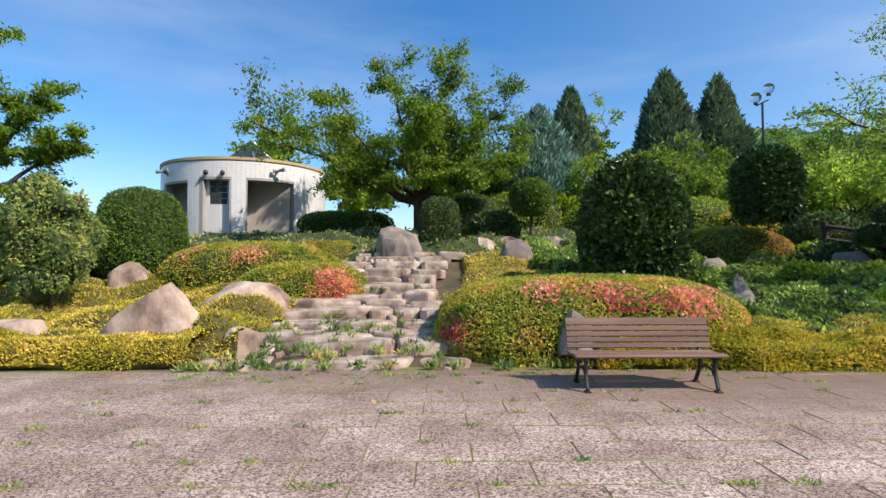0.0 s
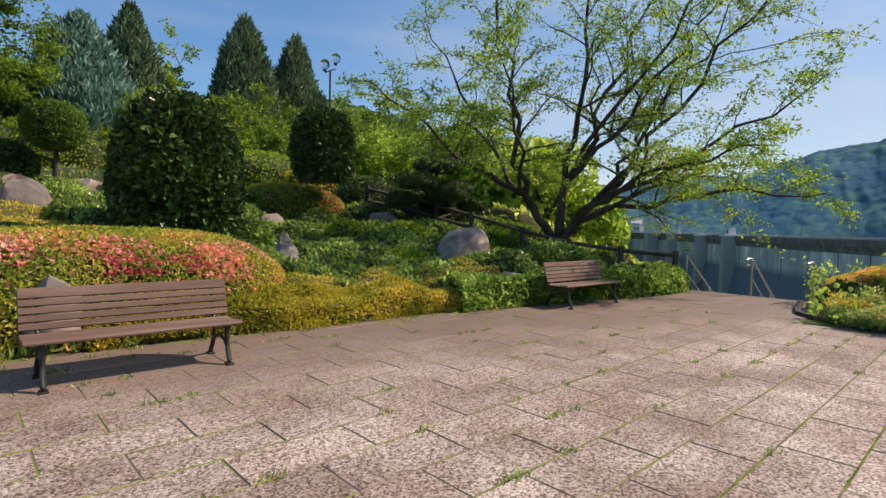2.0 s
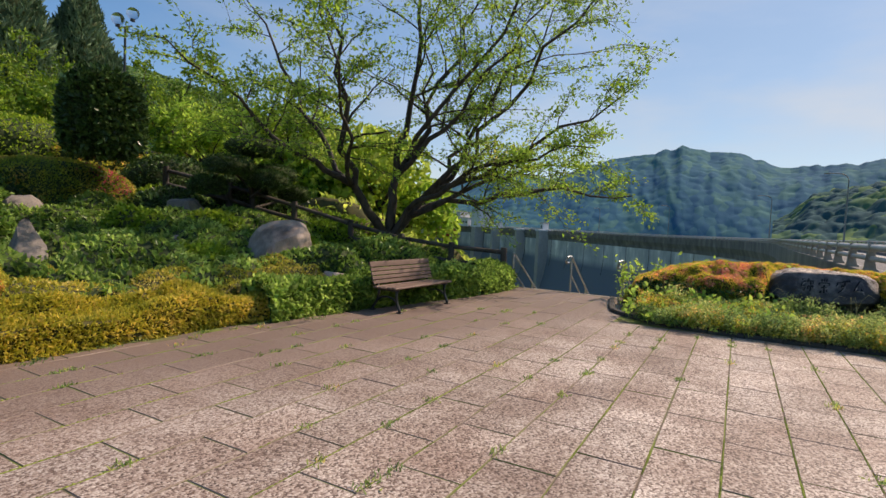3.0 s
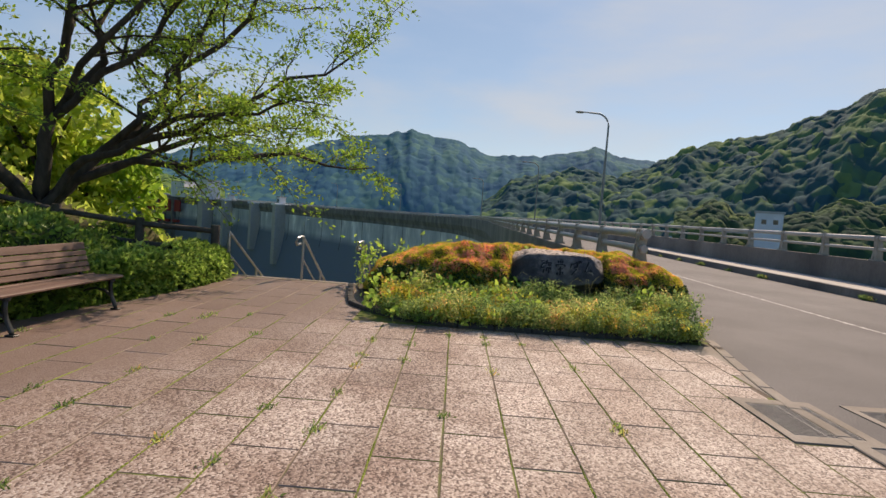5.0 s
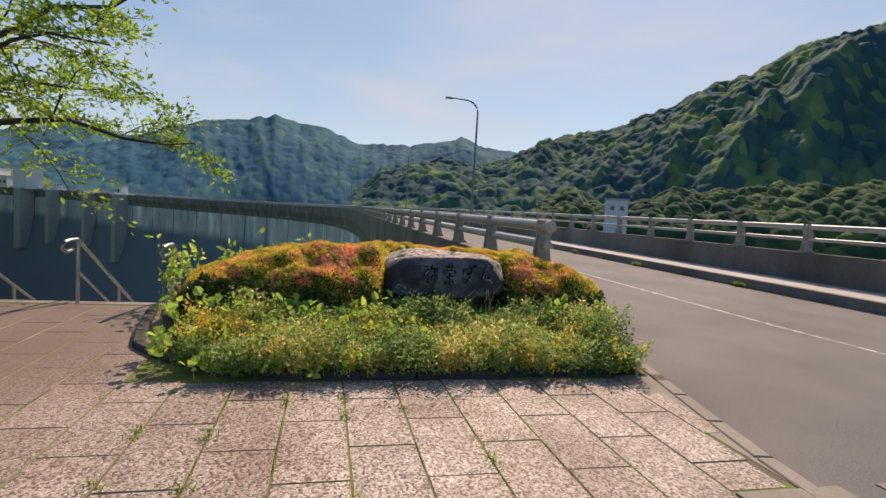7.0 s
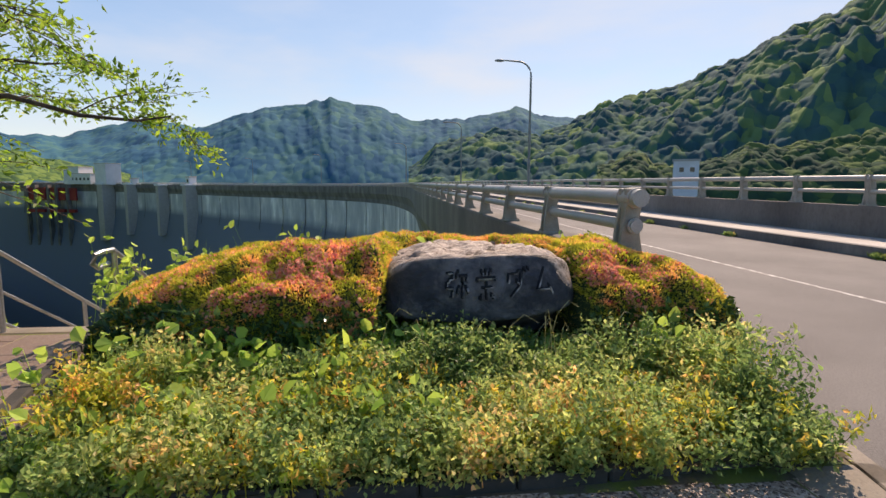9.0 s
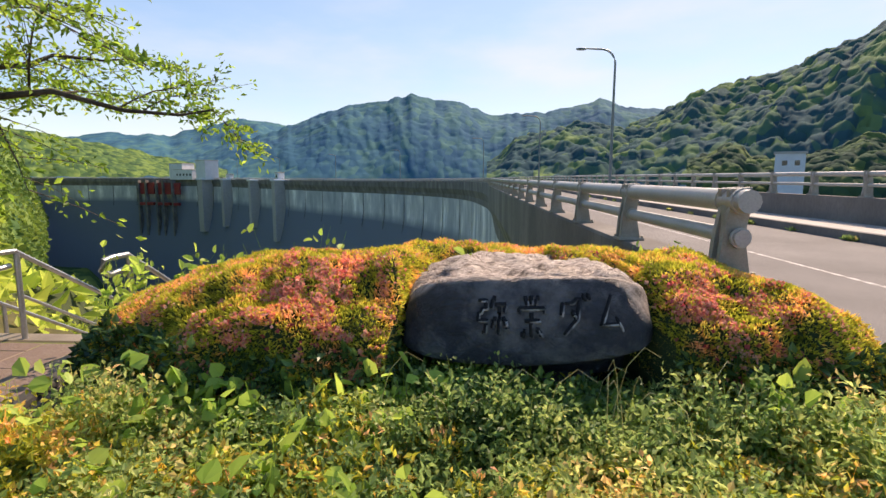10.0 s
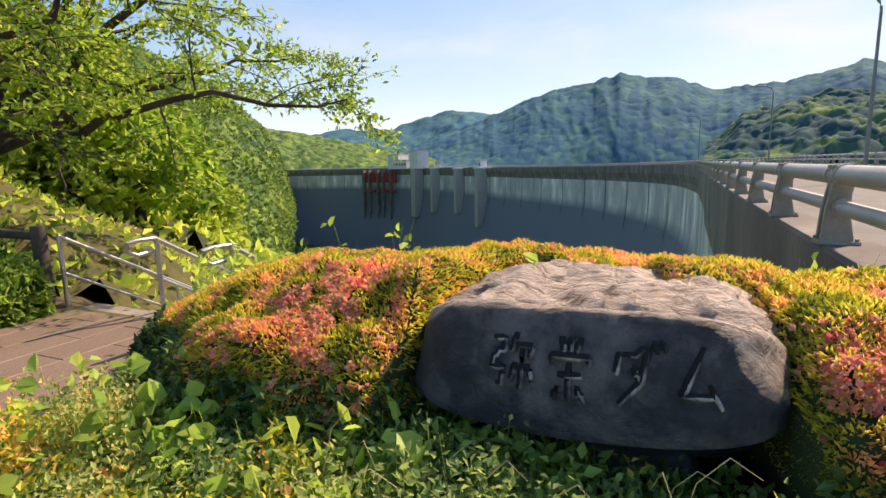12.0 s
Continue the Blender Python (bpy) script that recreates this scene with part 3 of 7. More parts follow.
xs = np.concatenate([np.linspace(-3000, -60, 16)[:-1], np.linspace(-60, -16, 30)[:-1], np.linspace(-16, 30, 116)[:-1], np.linspace(30, 360, 56)[:-1], np.linspace(360, 3000, 14)])
ys = np.concatenate([np.linspace(-3000, -60, 12)[:-1], np.linspace(-60, -12, 14)[:-1], np.linspace(-12, 40, 140)[:-1], np.linspace(40, 330, 46)[:-1], np.linspace(330, 3000, 14)])
GX, GY = np.meshgrid(xs, ys, indexing="ij")
GZ = ground_z(GX, GY)
mesh("ground", np.stack([GX, GY, GZ], -1).reshape(-1, 3), grid_quads(len(xs), len(ys)), "earth", smooth=True, label="sloping garden earth and valley ground around the plaza", kind="structure", category="ground")
gmesh = bpy.data.objects["ground"].data
gmesh.materials.append(M["near_forest"])
far_face = (GX[:-1, :-1] > 24) | (GY[:-1, :-1] > 70)
gmesh.polygons.foreach_set("material_index", far_face.reshape(-1).astype(np.int32))
mesh("water", [(14, -3000, -8.0), (3000, -3000, -8.0), (3000, 400, -8.0), (332, 262, -8.0), (331, 200, -8.0), (322, 160, -8.0), (300, 124, -8.0), (264, 89, -8.0), (224, 49, -8.0), (187, 18, -8.0), (141, -3, -8.0), (100, -9, -8.0), (14, -9, -8.0)], [tuple(range(13))], "water", label="still green reservoir behind the dam", kind="structure", category="water")


def cover(name, inside, bounds, step, lump, lumpscale, n, size, leaf, under, label, base=0.1, category="ground cover", lift=0.5, width=0.5, seed=0, hexa=False, weight=None, billow=0.0):
    """A lumpy carpet of low plants on the ground, wherever inside(x, y) holds."""
    gx, gy = np.arange(bounds[0], bounds[1], step), np.arange(bounds[2], bounds[3], step)
    X, Y = np.meshgrid(gx, gy, indexing="ij")
    m = inside(X, Y)
    k = np.clip(m * 1.0, 0, 1)
    lz = base + lump * (0.5 + 0.6 * fbm(X / lumpscale, Y / lumpscale, X * 0 + seed, 4, seed))
    if billow:
        lz = lz + billow * (np.sqrt(np.abs(vnoise(X / lumpscale * 0.9 + 5, Y / lumpscale * 0.9, X * 0 + seed, seed + 9))) - 0.55)
    Z = ground_z(X, Y) + np.maximum(lz, 0.03) * (k > 0) - 0.12 * (k <= 0)
    v = np.stack([X, Y, Z], -1).reshape(-1, 3)
    q = grid_quads(len(gx), len(gy))
    keep = (k.reshape(-1)[q] > 0).sum(1) >= 2
    q = q[keep]
    used, inv = np.unique(q, return_inverse=True)
    v, q = v[used], inv.reshape(-1, 4)
    t = thing(name, label, category, kind="stuff")
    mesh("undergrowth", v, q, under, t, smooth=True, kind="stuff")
    p, nn = scatter(v, q, n, weight)
    nn[:, 2] = np.abs(nn[:, 2])
    leaf_mesh("leaves", p - np.array([0, 0, size * 0.1]), nn, size, leaf, t, lift=lift, width=width, kind="stuff", hexa=hexa)
    return t


# ---- plaza, kerb, road ----


mesh("plaza_bed", [(-14, -1.15, -0.005), (9.0, -1.15, -0.005), (10.2, -1.3, -0.005), (11.4, -1.6, -0.005), (13.4, -1.6, -0.005), (14.35, -1.2, -0.005), (14.35, 6.35, -0.005), (13, 6.6, -0.005), (11, 7.0, -0.005), (8, 7.6, -0.005), (4, 7.8, -0.005), (0, 8.05, -0.005), (-14, 8.2, -0.005)],
     [tuple(range(13))], "joint", label="mossy sand bed that shows in the joints between the pavers", kind="structure", category="ground")

mesh("pavement_infill", [(9.1, -1.16, -0.001), (10.2, -1.30, -0.001), (11.2, -1.54, -0.001), (11.2, -1.09, -0.001), (9.1, -1.09, -0.001)], [(0, 1, 2, 3, 4)], "kerbs", label="mortar infill between the last pavers and the kerb", kind="structure", category="pavement")


def road_left(x):
    return np.interp(x, [-80, 9.0, 10.2, 11.4, 14], [-1.10, -1.10, -1.33, -1.60, -1.62])


kerb_stone = bmesh.new()
x_ = -14.0
kerbs = thing("kerb", "weathered concrete kerb stones along the plaza and the road", "kerb", kind="structure")
kb_mesh = None
while x_ < 11.3:
    a0, a1 = x_, min(x_ + 0.6, 11.35)
    y0, y1 = float(road_left(a0)), float(road_left(a1))
    mid = Matrix.Translation(((a0 + a1) / 2, (y0 + y1) / 2 - 0.02, -0.028)) @ Matrix.Rotation(math.atan2(y1 - y0, a1 - a0), 4, "Z")
    if kb_mesh is None:
        ob = part("kerb_stone", box(bmesh.new(), (0.592, 0.13, 0.08), None, 0.008), "kerbs", kerbs)
        kb_mesh = ob.data
    else:
        ob = new("kerb_stone", kb_mesh)
        ob.parent = kerbs
    ob.matrix_basis = mid
    x_ += 0.6

# the road: straight past the plaza, then over the dam
left_pts = np.concatenate([np.stack([np.linspace(-80, 10.9, 60), road_left(np.linspace(-80, 10.9, 60)) - 0.08], 1), crest + left_n * -0.42])
path_n = np.concatenate([np.tile([0.0, 1.0], (60, 1)), left_n])
road_z = np.concatenate([np.zeros(60), crest_z])
left_pts[60:64, 1] = np.minimum(left_pts[60:64, 1], -1.76)


def ribbon(name, o0, o1, z0, z1, material, label, kind="structure", absolute=True, category="road", start=0, thick=0.0):
    """A strip beside the crest line from offset o0 to o1 (to its right)."""
    c = np.concatenate([np.stack([np.linspace(-80, 11.0, 30), np.full(30, -1.35)], 1), crest]) if start == 0 else crest
    n = np.concatenate([np.tile([0.0, 1.0], (30, 1)), left_n]) if start == 0 else left_n
    z = np.concatenate([np.zeros(30), crest_z]) if start == 0 else crest_z
    a = np.concatenate([c - n * o0, (z + z0)[:, None]], 1)
    b = np.concatenate([c - n * o1, (z + z1)[:, None]], 1)
    rings = [a, b]
    if thick:
        rings = [a - [0, 0, thick], a, b, b - [0, 0, thick]]
    v = np.stack(rings, 1).reshape(-1, 3)
    q = grid_quads(len(c), len(rings))[:, ::-1]
    return mesh(name, v, q, material, None, label, kind=kind, category=category)


cx = np.concatenate([np.stack([np.linspace(-80, 11.0, 40), np.full(40, -1.35)], 1), crest])
cn = np.concatenate([np.tile([0.0, 1.0], (40, 1)), left_n])
cz = np.concatenate([np.zeros(40), crest_z])
lo = np.concatenate([-(road_left(np.linspace(-80, 11.0, 40)) - 0.05 + 1.35), np.full(len(crest), 0.40)])
ra = np.concatenate([cx - cn * lo[:, None], (cz + 0.0)[:, None]], 1)
rb = np.concatenate([cx - cn * 8.08, (cz + 0.0)[:, None]], 1)
rv = np.stack([ra - [0, 0, 0.4], ra, rb], 1).reshape(-1, 3)
mesh("road", rv, grid_quads(len(cx), 3)[:, ::-1], "asphalt", None, "worn grey asphalt road that runs on over the dam", kind="structure", category="road")
for nm, o, wd, lab in (("edge_line", 4.27, 0.085, "worn white line along the middle of the road"), ):
    a = np.concatenate([cx - cn * o, (cz + 0.004)[:, None]], 1)
    b = np.concatenate([cx - cn * (o + wd), (cz + 0.004)[:, None]], 1)
    mesh("road_marking", np.stack([a, b], 1).reshape(-1, 3), grid_quads(len(cx), 2)[:, ::-1], "roadpaint", None, lab, kind="structure", category="road marking")
ribbon("kerb", 8.06, 8.22, 0.24, 0.24, "concrete", "dark weathered kerb of the raised sidewalk", thick=0.5, category="kerb")
ribbon("pavement", 8.224, 9.88, 0.245, 0.245, "walk", "pale concrete sidewalk beside the road over the dam", thick=0.2, category="sidewalk")
ribbon("wall_parapet_water", 9.88, 10.2, 1.02, 1.02, "concrete", "weathered concrete parapet on the reservoir's side", thick=9.5, category="parapet")

# valley parapet, haunch and the downstream face of the dam
prof = [(0.42, 0.0), (0.42, 0.84), (0.0, 0.84), (-0.02, 0.80), (0.0, -0.9), (0.5, -2.2), (0.55, -3.2)]
rings = [np.concatenate([crest - left_n * o, (crest_z + z)[:, None]], 1) for o, z in prof]
mesh("wall_parapet_valley", np.stack(rings, 1).reshape(-1, 3), grid_quads(len(crest), len(prof)), "concrete", None, "weathered concrete parapet and coping on the valley's side", smooth=False, kind="structure", category="parapet")
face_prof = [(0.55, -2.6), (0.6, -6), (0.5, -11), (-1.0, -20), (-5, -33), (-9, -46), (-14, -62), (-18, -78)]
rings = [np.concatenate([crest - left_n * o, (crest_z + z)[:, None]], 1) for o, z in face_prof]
mesh("wall_dam", np.stack(rings, 1).reshape(-1, 3), grid_quads(len(crest), len(face_prof)), "damface", None, "curved concrete arch dam face, pale on top and dark below", smooth=True, kind="structure", category="dam")
part("wall_abutment", block(13.40, 13.625, -1.612, -1.168, -0.3, 0.843, 0.01), "concrete", None, "concrete end of the parapet beside the planter", kind="structure", category="wall")
mesh("wall_retaining", [(14.36, -1.3, -9), (14.36, 9, -9), (14.36, 9, -0.02), (14.36, -1.3, -0.02), (14.1, 9, -0.02), (14.1, -1.3, -0.02)], [(0, 1, 2, 3), (3, 2, 4, 5)], "concrete", None, "concrete edge under the plaza above the valley", kind="structure", category="wall")


jv, jf = [], []
for i in range(24, len(crest) - 2, 6):
    base_c, nrm_c, tan_c = crest[i], left_n[i], tan_[i]
    for k, (o, z) in enumerate([(0.50, -2.75), (0.54, -6.0), (0.44, -11.0), (-0.3, -15.0)]):
        for side_ in (-0.16, 0.16):
            p_ = base_c - nrm_c * (o - 0.06) + tan_c * side_
            jv.append((float(p_[0]), float(p_[1]), float(crest_z[i]) + z))
        if k:
            q_ = len(jv)
            jf.append((q_ - 4, q_ - 3, q_ - 1, q_ - 2))
mesh("wall_joints", jv, jf, "darkkerb", None, "dark vertical construction joints in the dam's upper band", kind="structure", category="dam")


# ---- guard rails ----
def rail_post_mesh(name, height):
    """A cast post: two leaning cheeks with a foot plate, wider below."""
    bm = bmesh.new()
    out = [(-0.11, 0.02), (0.13, 0.02), (0.11, height * 0.45), (0.07, height * 0.80), (0.085, height), (-0.075, height + 0.015), (-0.085, height * 0.84), (-0.05, height * 0.5)]
    for s in (-1, 1):
        lo_ = [bm.verts.new((s * 0.050 - 0.012 * s, y, z)) for y, z in out]
        hi_ = [bm.verts.new((s * 0.050 + 0.040 * s, y, z)) for y, z in out]
        bm.faces.new(lo_)
        bm.faces.new(hi_[::-1])
        for i in range(len(out)):
            j = (i + 1) % len(out)
            bm.faces.new((lo_[i], lo_[j], hi_[j], hi_[i]))
    box(bm, (0.09, 0.15, height * 0.85), Matrix.Translation((0, 0, height * 0.45)))
    box(bm, (0.26, 0.30, 0.03), Matrix.Translation((0, 0.0, 0.015)), 0.004)
    for a in (-1, 1):
        for b in (-1, 1):
            bmesh.ops.create_cone(bm, cap_ends=True, segments=6, radius1=0.018, radius2=0.018, depth=0.03, matrix=Matrix.Translation((a * 0.10, b * 0.125, 0.04)))
    bmesh.ops.recalc_face_normals(bm, faces=bm.faces)
    return bm


def guard_rail(label, offset, base, height, start, stop, side, top_r, near):
    t = thing("guard_rail", label, "guard rail")
    line = crest - left_n * offset
    z = crest_z + base
    if start < 0:
        n_b = -start
        xsb = crest[0, 0] - 2.45 * np.arange(n_b, 0, -1)
        line = np.concatenate([np.stack([xsb, np.full(n_b, line[0, 1])], 1), line])
        z = np.concatenate([np.full(n_b, base), z])
    top = [(float(x), float(y) , float(c) + height - top_r) for (x, y), c in zip(line[:near + 40], z)]
    low = [(float(x), float(y), float(c) + height * 0.47) for (x, y), c in zip(line[:near + 40], z)]
    top[0] = (top[0][0] - 0.22, top[0][1], top[0][2])
    low[0] = (low[0][0] - 0.16, low[0][1], low[0][2])
    pipe("top_rail", [(top, [top_r] * len(top))], "rail", t, sides=12)
    pipe("lower_rail", [(low, [top_r * 0.72] * len(low))], "rail", t, sides=10)
    first = None
    for i in range(near):
        ang = math.atan2(line[i + 1, 1] - line[i, 1], line[i + 1, 0] - line[i, 0]) + (math.pi if side < 0 else 0)
        if first is None:
            ob = part("post", rail_post_mesh("post", height), "post", t)
            first = ob.data
        else:
            ob = new("post", first)
            ob.parent = t
        ob.matrix_basis = Matrix.Translation((float(line[i, 0]), float(line[i, 1]), float(z[i]))) @ Matrix.Rotation(ang, 4, "Z")
        if i < 6:
            for zz_, rr_ in ((height - top_r, top_r * 1.13), (height * 0.47, top_r * 0.9)):
                for sx_ in (-0.125, 0.125):
                    c_ = bmesh.new()
                    bmesh.ops.create_cone(c_, cap_ends=True, segments=14, radius1=rr_, radius2=rr_, depth=0.025, matrix=Matrix.Translation((sx_, 0, zz_)) @ Matrix.Rotation(math.pi / 2, 4, "Y"))
                    part("collar", c_, "rail", ob)
    rest = []
    for i in range(near, len(line)):
        x, y = float(line[i, 0]), float(line[i, 1])
        rest.append(([(x, y, float(z[i])), (x, y, float(z[i]) + height)], [0.13, 0.09]))
    far_t = [(float(x), float(y), float(c) + height - top_r) for (x, y), c in list(zip(line, z))[near + 39::3]]
    far_l = [(float(x), float(y), float(c) + height * 0.47) for (x, y), c in list(zip(line, z))[near + 39::3]]
    pipe("far_post", rest, "post", t, sides=4, smooth=False, kind="stuff")
    pipe("far_rail", [(far_t, [top_r * 1.2] * len(far_t)), (far_l, [top_r] * len(far_l))], "rail", t, sides=5, kind="stuff")
    return t


guard_rail("pale steel guard rail with cast posts on the dam's parapet", 0.11, 0.84, 0.665, 0, 0, 1, 0.085, 60)
guard_rail("pale steel guard rail with cast posts on the reservoir's parapet", 10.04, 1.02, 0.78, -9, 0, -1, 0.075, 60)


# ---- street lamps on the dam ----
def street_lamp(x, y, z, towards, height):
    t = thing("street_lamp", "tall grey street lamp with a curved arm beside the road", "street lamp", (x, y, z), towards, "street lamps along the dam")
    pts = [(0, 0, 0), (0, 0, height * 0.5), (0, 0, height - 1.1)]
    rad = [0.13, 0.105, 0.08]
    for k in range(1, 8):
        w = math.pi / 2 * k / 7
        pts.append((1.1 - 1.1 * math.cos(w), 0, height - 1.1 + 1.1 * math.sin(w)))
        rad.append(0.075)
    pts.append((2.3, 0, height + 0.06))
    rad.append(0.05)
    pipe("pole", [(pts, rad)], "lamp", t, sides=10)
    v, q = blob((2.65, 0, height + 0.03), (0.42, 0.16, 0.10), 0.8, 0.0, nu=8, nv=12)
    mesh("lamp_head", v, q, "lamp", t, smooth=True)
    bm = bmesh.new()
    box(bm, (0.34, 0.34, 0.04), Matrix.Translation((0, 0, 0.02)))
    part("base_plate", bm, "lamp", t)
    return t


for d, i_ in ((0, 16), (0, 34), (0, 52), (0, 74), (0, 92), (0, 113), (0, 134), (0, 150)):
    if i_ < len(crest):
        p_xy = crest[i_] - left_n[i_] * 9.5
        up_ang = math.degrees(math.atan2(left_n[i_, 1], left_n[i_, 0]))
        street_lamp(float(p_xy[0]), float(p_xy[1]), float(crest_z[i_]) + 0.245, up_ang, 11.2)


# ---- buttresses, gates, towers of the dam ----
def on_crest(az_i, off, z):
    return (*(crest[az_i] - left_n[az_i] * off), crest_z[az_i] + z)


def crest_at(azimuth, eye=(10.5, 0.17)):
    """The crest station that is seen at that bearing from the end of the walk."""
    a = np.degrees(np.arctan2(crest[:, 1] - eye[1], crest[:, 0] - eye[0]))
    ok = np.arange(len(crest)) > 60
    return int(np.argmin(np.abs(a - azimuth) + 1000 * ~ok))


def pier(azimuth, width, depth, bottom, top, material="damface", name="dam_pier", label="tall concrete pier on the dam's face"):
    i = crest_at(azimuth)
    ang = math.atan2(tan_[i, 1], tan_[i, 0])
    t = thing(name, label, "dam pier", (float(crest[i, 0]), float(crest[i, 1]), float(crest_z[i])), math.degrees(ang), "piers of the dam")
    part("pier_body", block(-width / 2, width / 2, -0.5, depth, bottom, top, 0.1), "plaster", t)
    part("pier_cap", block(-width / 2 - 0.5, width / 2 + 0.5, -2.5, depth + 0.5, top, top + 0.8, 0.1), "white", t)
    return t


for az_, w_, d_, b_, t_ in ((19.3, 3.0, 4.5, -26, 0.5), (21.6, 2.6, 4, -22, 0.3), (24.2, 2.8, 4.5, -24, 0.5), (26.1, 4.5, 6, -28, 0.5)):
    pier(az_, w_, d_, b_, t_)


def building_on_dam(azimuth, w, d, h, base, off, name, label, windows=0):
    i = crest_at(azimuth)
    ang = math.degrees(math.atan2(tan_[i, 1], tan_[i, 0]))
    p_ = crest[i] - left_n[i] * off
    t = thing(name, label, "building", (float(p_[0]), float(p_[1]), float(crest_z[i]) + base), ang)
    part("wall", block(-w / 2, w / 2, -d / 2, d / 2, 0, h, 0.05), "white", t)
    part("roof", block(-w / 2 - 0.2, w / 2 + 0.2, -d / 2 - 0.2, d / 2 + 0.2, h + 0.001, h + 0.35, 0.05), "walk", t)
    for k in range(windows):
        xw = -w / 2 + w * (k + 0.5) / windows
        part("window", block(xw - 0.6, xw + 0.6, d / 2 + 0.003, d / 2 + 0.08, h * 0.4, h * 0.4 + 1.3), "pane", t)
    return t


building_on_dam(26.1, 9, 8, 10.5, 0.5, -1, "hoist_tower", "tall white hoist tower above the gates", 0)
building_on_dam(28.2, 16, 9, 5.5, 0.5, 3, "gatehouse", "long white gatehouse with small dark windows", 6)
building_on_dam(28.8, 10, 9, 9.0, 0.5, 3, "gatehouse", "taller white block of the gatehouse", 0)
building_on_dam(19.4, 3, 3, 3.6, 0.5, 0, "hoist_hut", "small white hut on the dam crest", 1)
building_on_dam(24.2, 2.6, 3, 3.0, 0.5, 0, "hoist_hut", "small grey hut on the dam crest", 0)
gates = thing("spillway_gates", "row of red steel spillway gates with concrete piers below", "spillway gate")
for k, az_ in enumerate((28.6, 29.3, 30.0, 30.7, 31.4)):
    i = crest_at(az_)
    ang = math.atan2(tan_[i, 1], tan_[i, 0])
    mt = Matrix.Translation((float(crest[i, 0]), float(crest[i, 1]), float(crest_z[i]))) @ Matrix.Rotation(ang, 4, "Z")
    for nm_, sz_, at_ in (("gate", (4.4, 1.0, 6.0), (0, 3.2, -5.0)), ("gate_beam", (4.6, 1.3, 0.5), (0, 3.4, -1.6)), ("gate_foot", (4.4, 1.6, 1.6), (0, 4.0, -13.5))):
        g1_ = part(nm_, box(bmesh.new(), sz_, Matrix.Translation(at_)), "red", gates)
        g1_.matrix_basis = mt
    g2_ = part("gate_pier", block(1.9, 2.9, 2.5, 5.0, -32, 0.2), "concrete", gates)
    g2_.matrix_basis = mt


# ---- mountains ----
def domes(x, y, cell, seed):
    """Heights, 0 to 1, of rounded tree crowns packed side by side, about one to a cell."""
    gx, gy = x / cell, y / cell
    ix, iy = np.floor(gx).astype(np.int64), np.floor(gy).astype(np.int64)
    best = np.full(np.shape(x), 9.0)
    for a in (-1, 0, 1):
        for b in (-1, 0, 1):
            cx_, cy_ = ix + a, iy + b
            h = ((cx_ * 73856093) ^ (cy_ * 19349663) ^ (seed * 83492791)) & 0x7FFFFFFF
            h = (h ^ (h >> 13)) * 1274126177 & 0x7FFFFFFF
            h = h ^ (h >> 15)
            jx, jy, js = (h & 255) / 255.0, ((h >> 8) & 255) / 255.0, ((h >> 16) & 255) / 255.0
            d2 = ((gx - cx_ - jx) ** 2 + (gy - cy_ - jy) ** 2) / (0.45 + 0.75 * js)
            best = np.minimum(best, d2)
    return np.sqrt(np.clip(1 - best, 0, 1))


def ridge(name, label, table, d0, d1, foot, material, lump, cell, seed, daz=0.14, rows=46, eye=(5.0, 1.5, 1.5), power=0.8, spurs=0.10):
    """A wooded hillside from the distance d0 up to its skyline at d1; the table holds bearings and heights of the skyline in degrees; lump and cell: height and width of the tree crowns."""
    t = sorted(table)
    az = np.arange(t[0][0], t[-1][0], daz)
    el = np.interp(az, [a for a, _ in t], [b for _, b in t])
    el = el + 0.10 * fbm(az * 1.3, az * 0 + seed, az * 0, 4, seed)
    w = np.linspace(0, 1.15, rows)
    A_, W_ = np.meshgrid(az, w, indexing="ij")
    E_ = np.repeat(el[:, None], rows, 1)
    D = d0 + (d1 - d0) * W_ * (1 + 0.10 * fbm(A_ * 0.12, W_ * 2, A_ * 0 + seed, 3, seed + 3))
    top = np.tan(np.radians(E_)) * d1 + eye[2]
    prof_ = np.where(W_ < 1, np.clip(W_, 0, 1) ** power, 1 - (W_ - 1) * 1.2)
    Z = foot + (top - foot) * prof_
    X, Y = eye[0] + D * np.cos(np.radians(A_)), eye[1] + D * np.sin(np.radians(A_))
    belly = np.sin(np.clip(W_, 0, 1) * math.pi)
    spur = 1.2 * (0.5 - np.abs(fbm(A_ * 0.17 + W_ * 1.1, W_ * 0.7, A_ * 0, 2, seed + 7))) + 0.45 * (0.4 - np.abs(fbm(A_ * 0.5 - W_ * 1.6, W_ * 1.5, A_ * 0, 2, seed + 9)))
    Z = Z + spur * belly * (top - foot) * spurs
    if lump > 0:
        Z = Z + lump * (domes(X, Y, cell, seed) + 0.35 * domes(X, Y, cell * 0.42, seed + 2)) + 0.25 * lump * fbm(X / cell, Y / cell, X * 0, 2, seed + 4)
    vts = np.stack([X, Y, Z], -1).reshape(-1, 3)
    qq = grid_quads(len(az), rows)
    return mesh(name, vts, qq[:, ::-1], material, None, label, smooth=True, kind="structure", category="mountain")


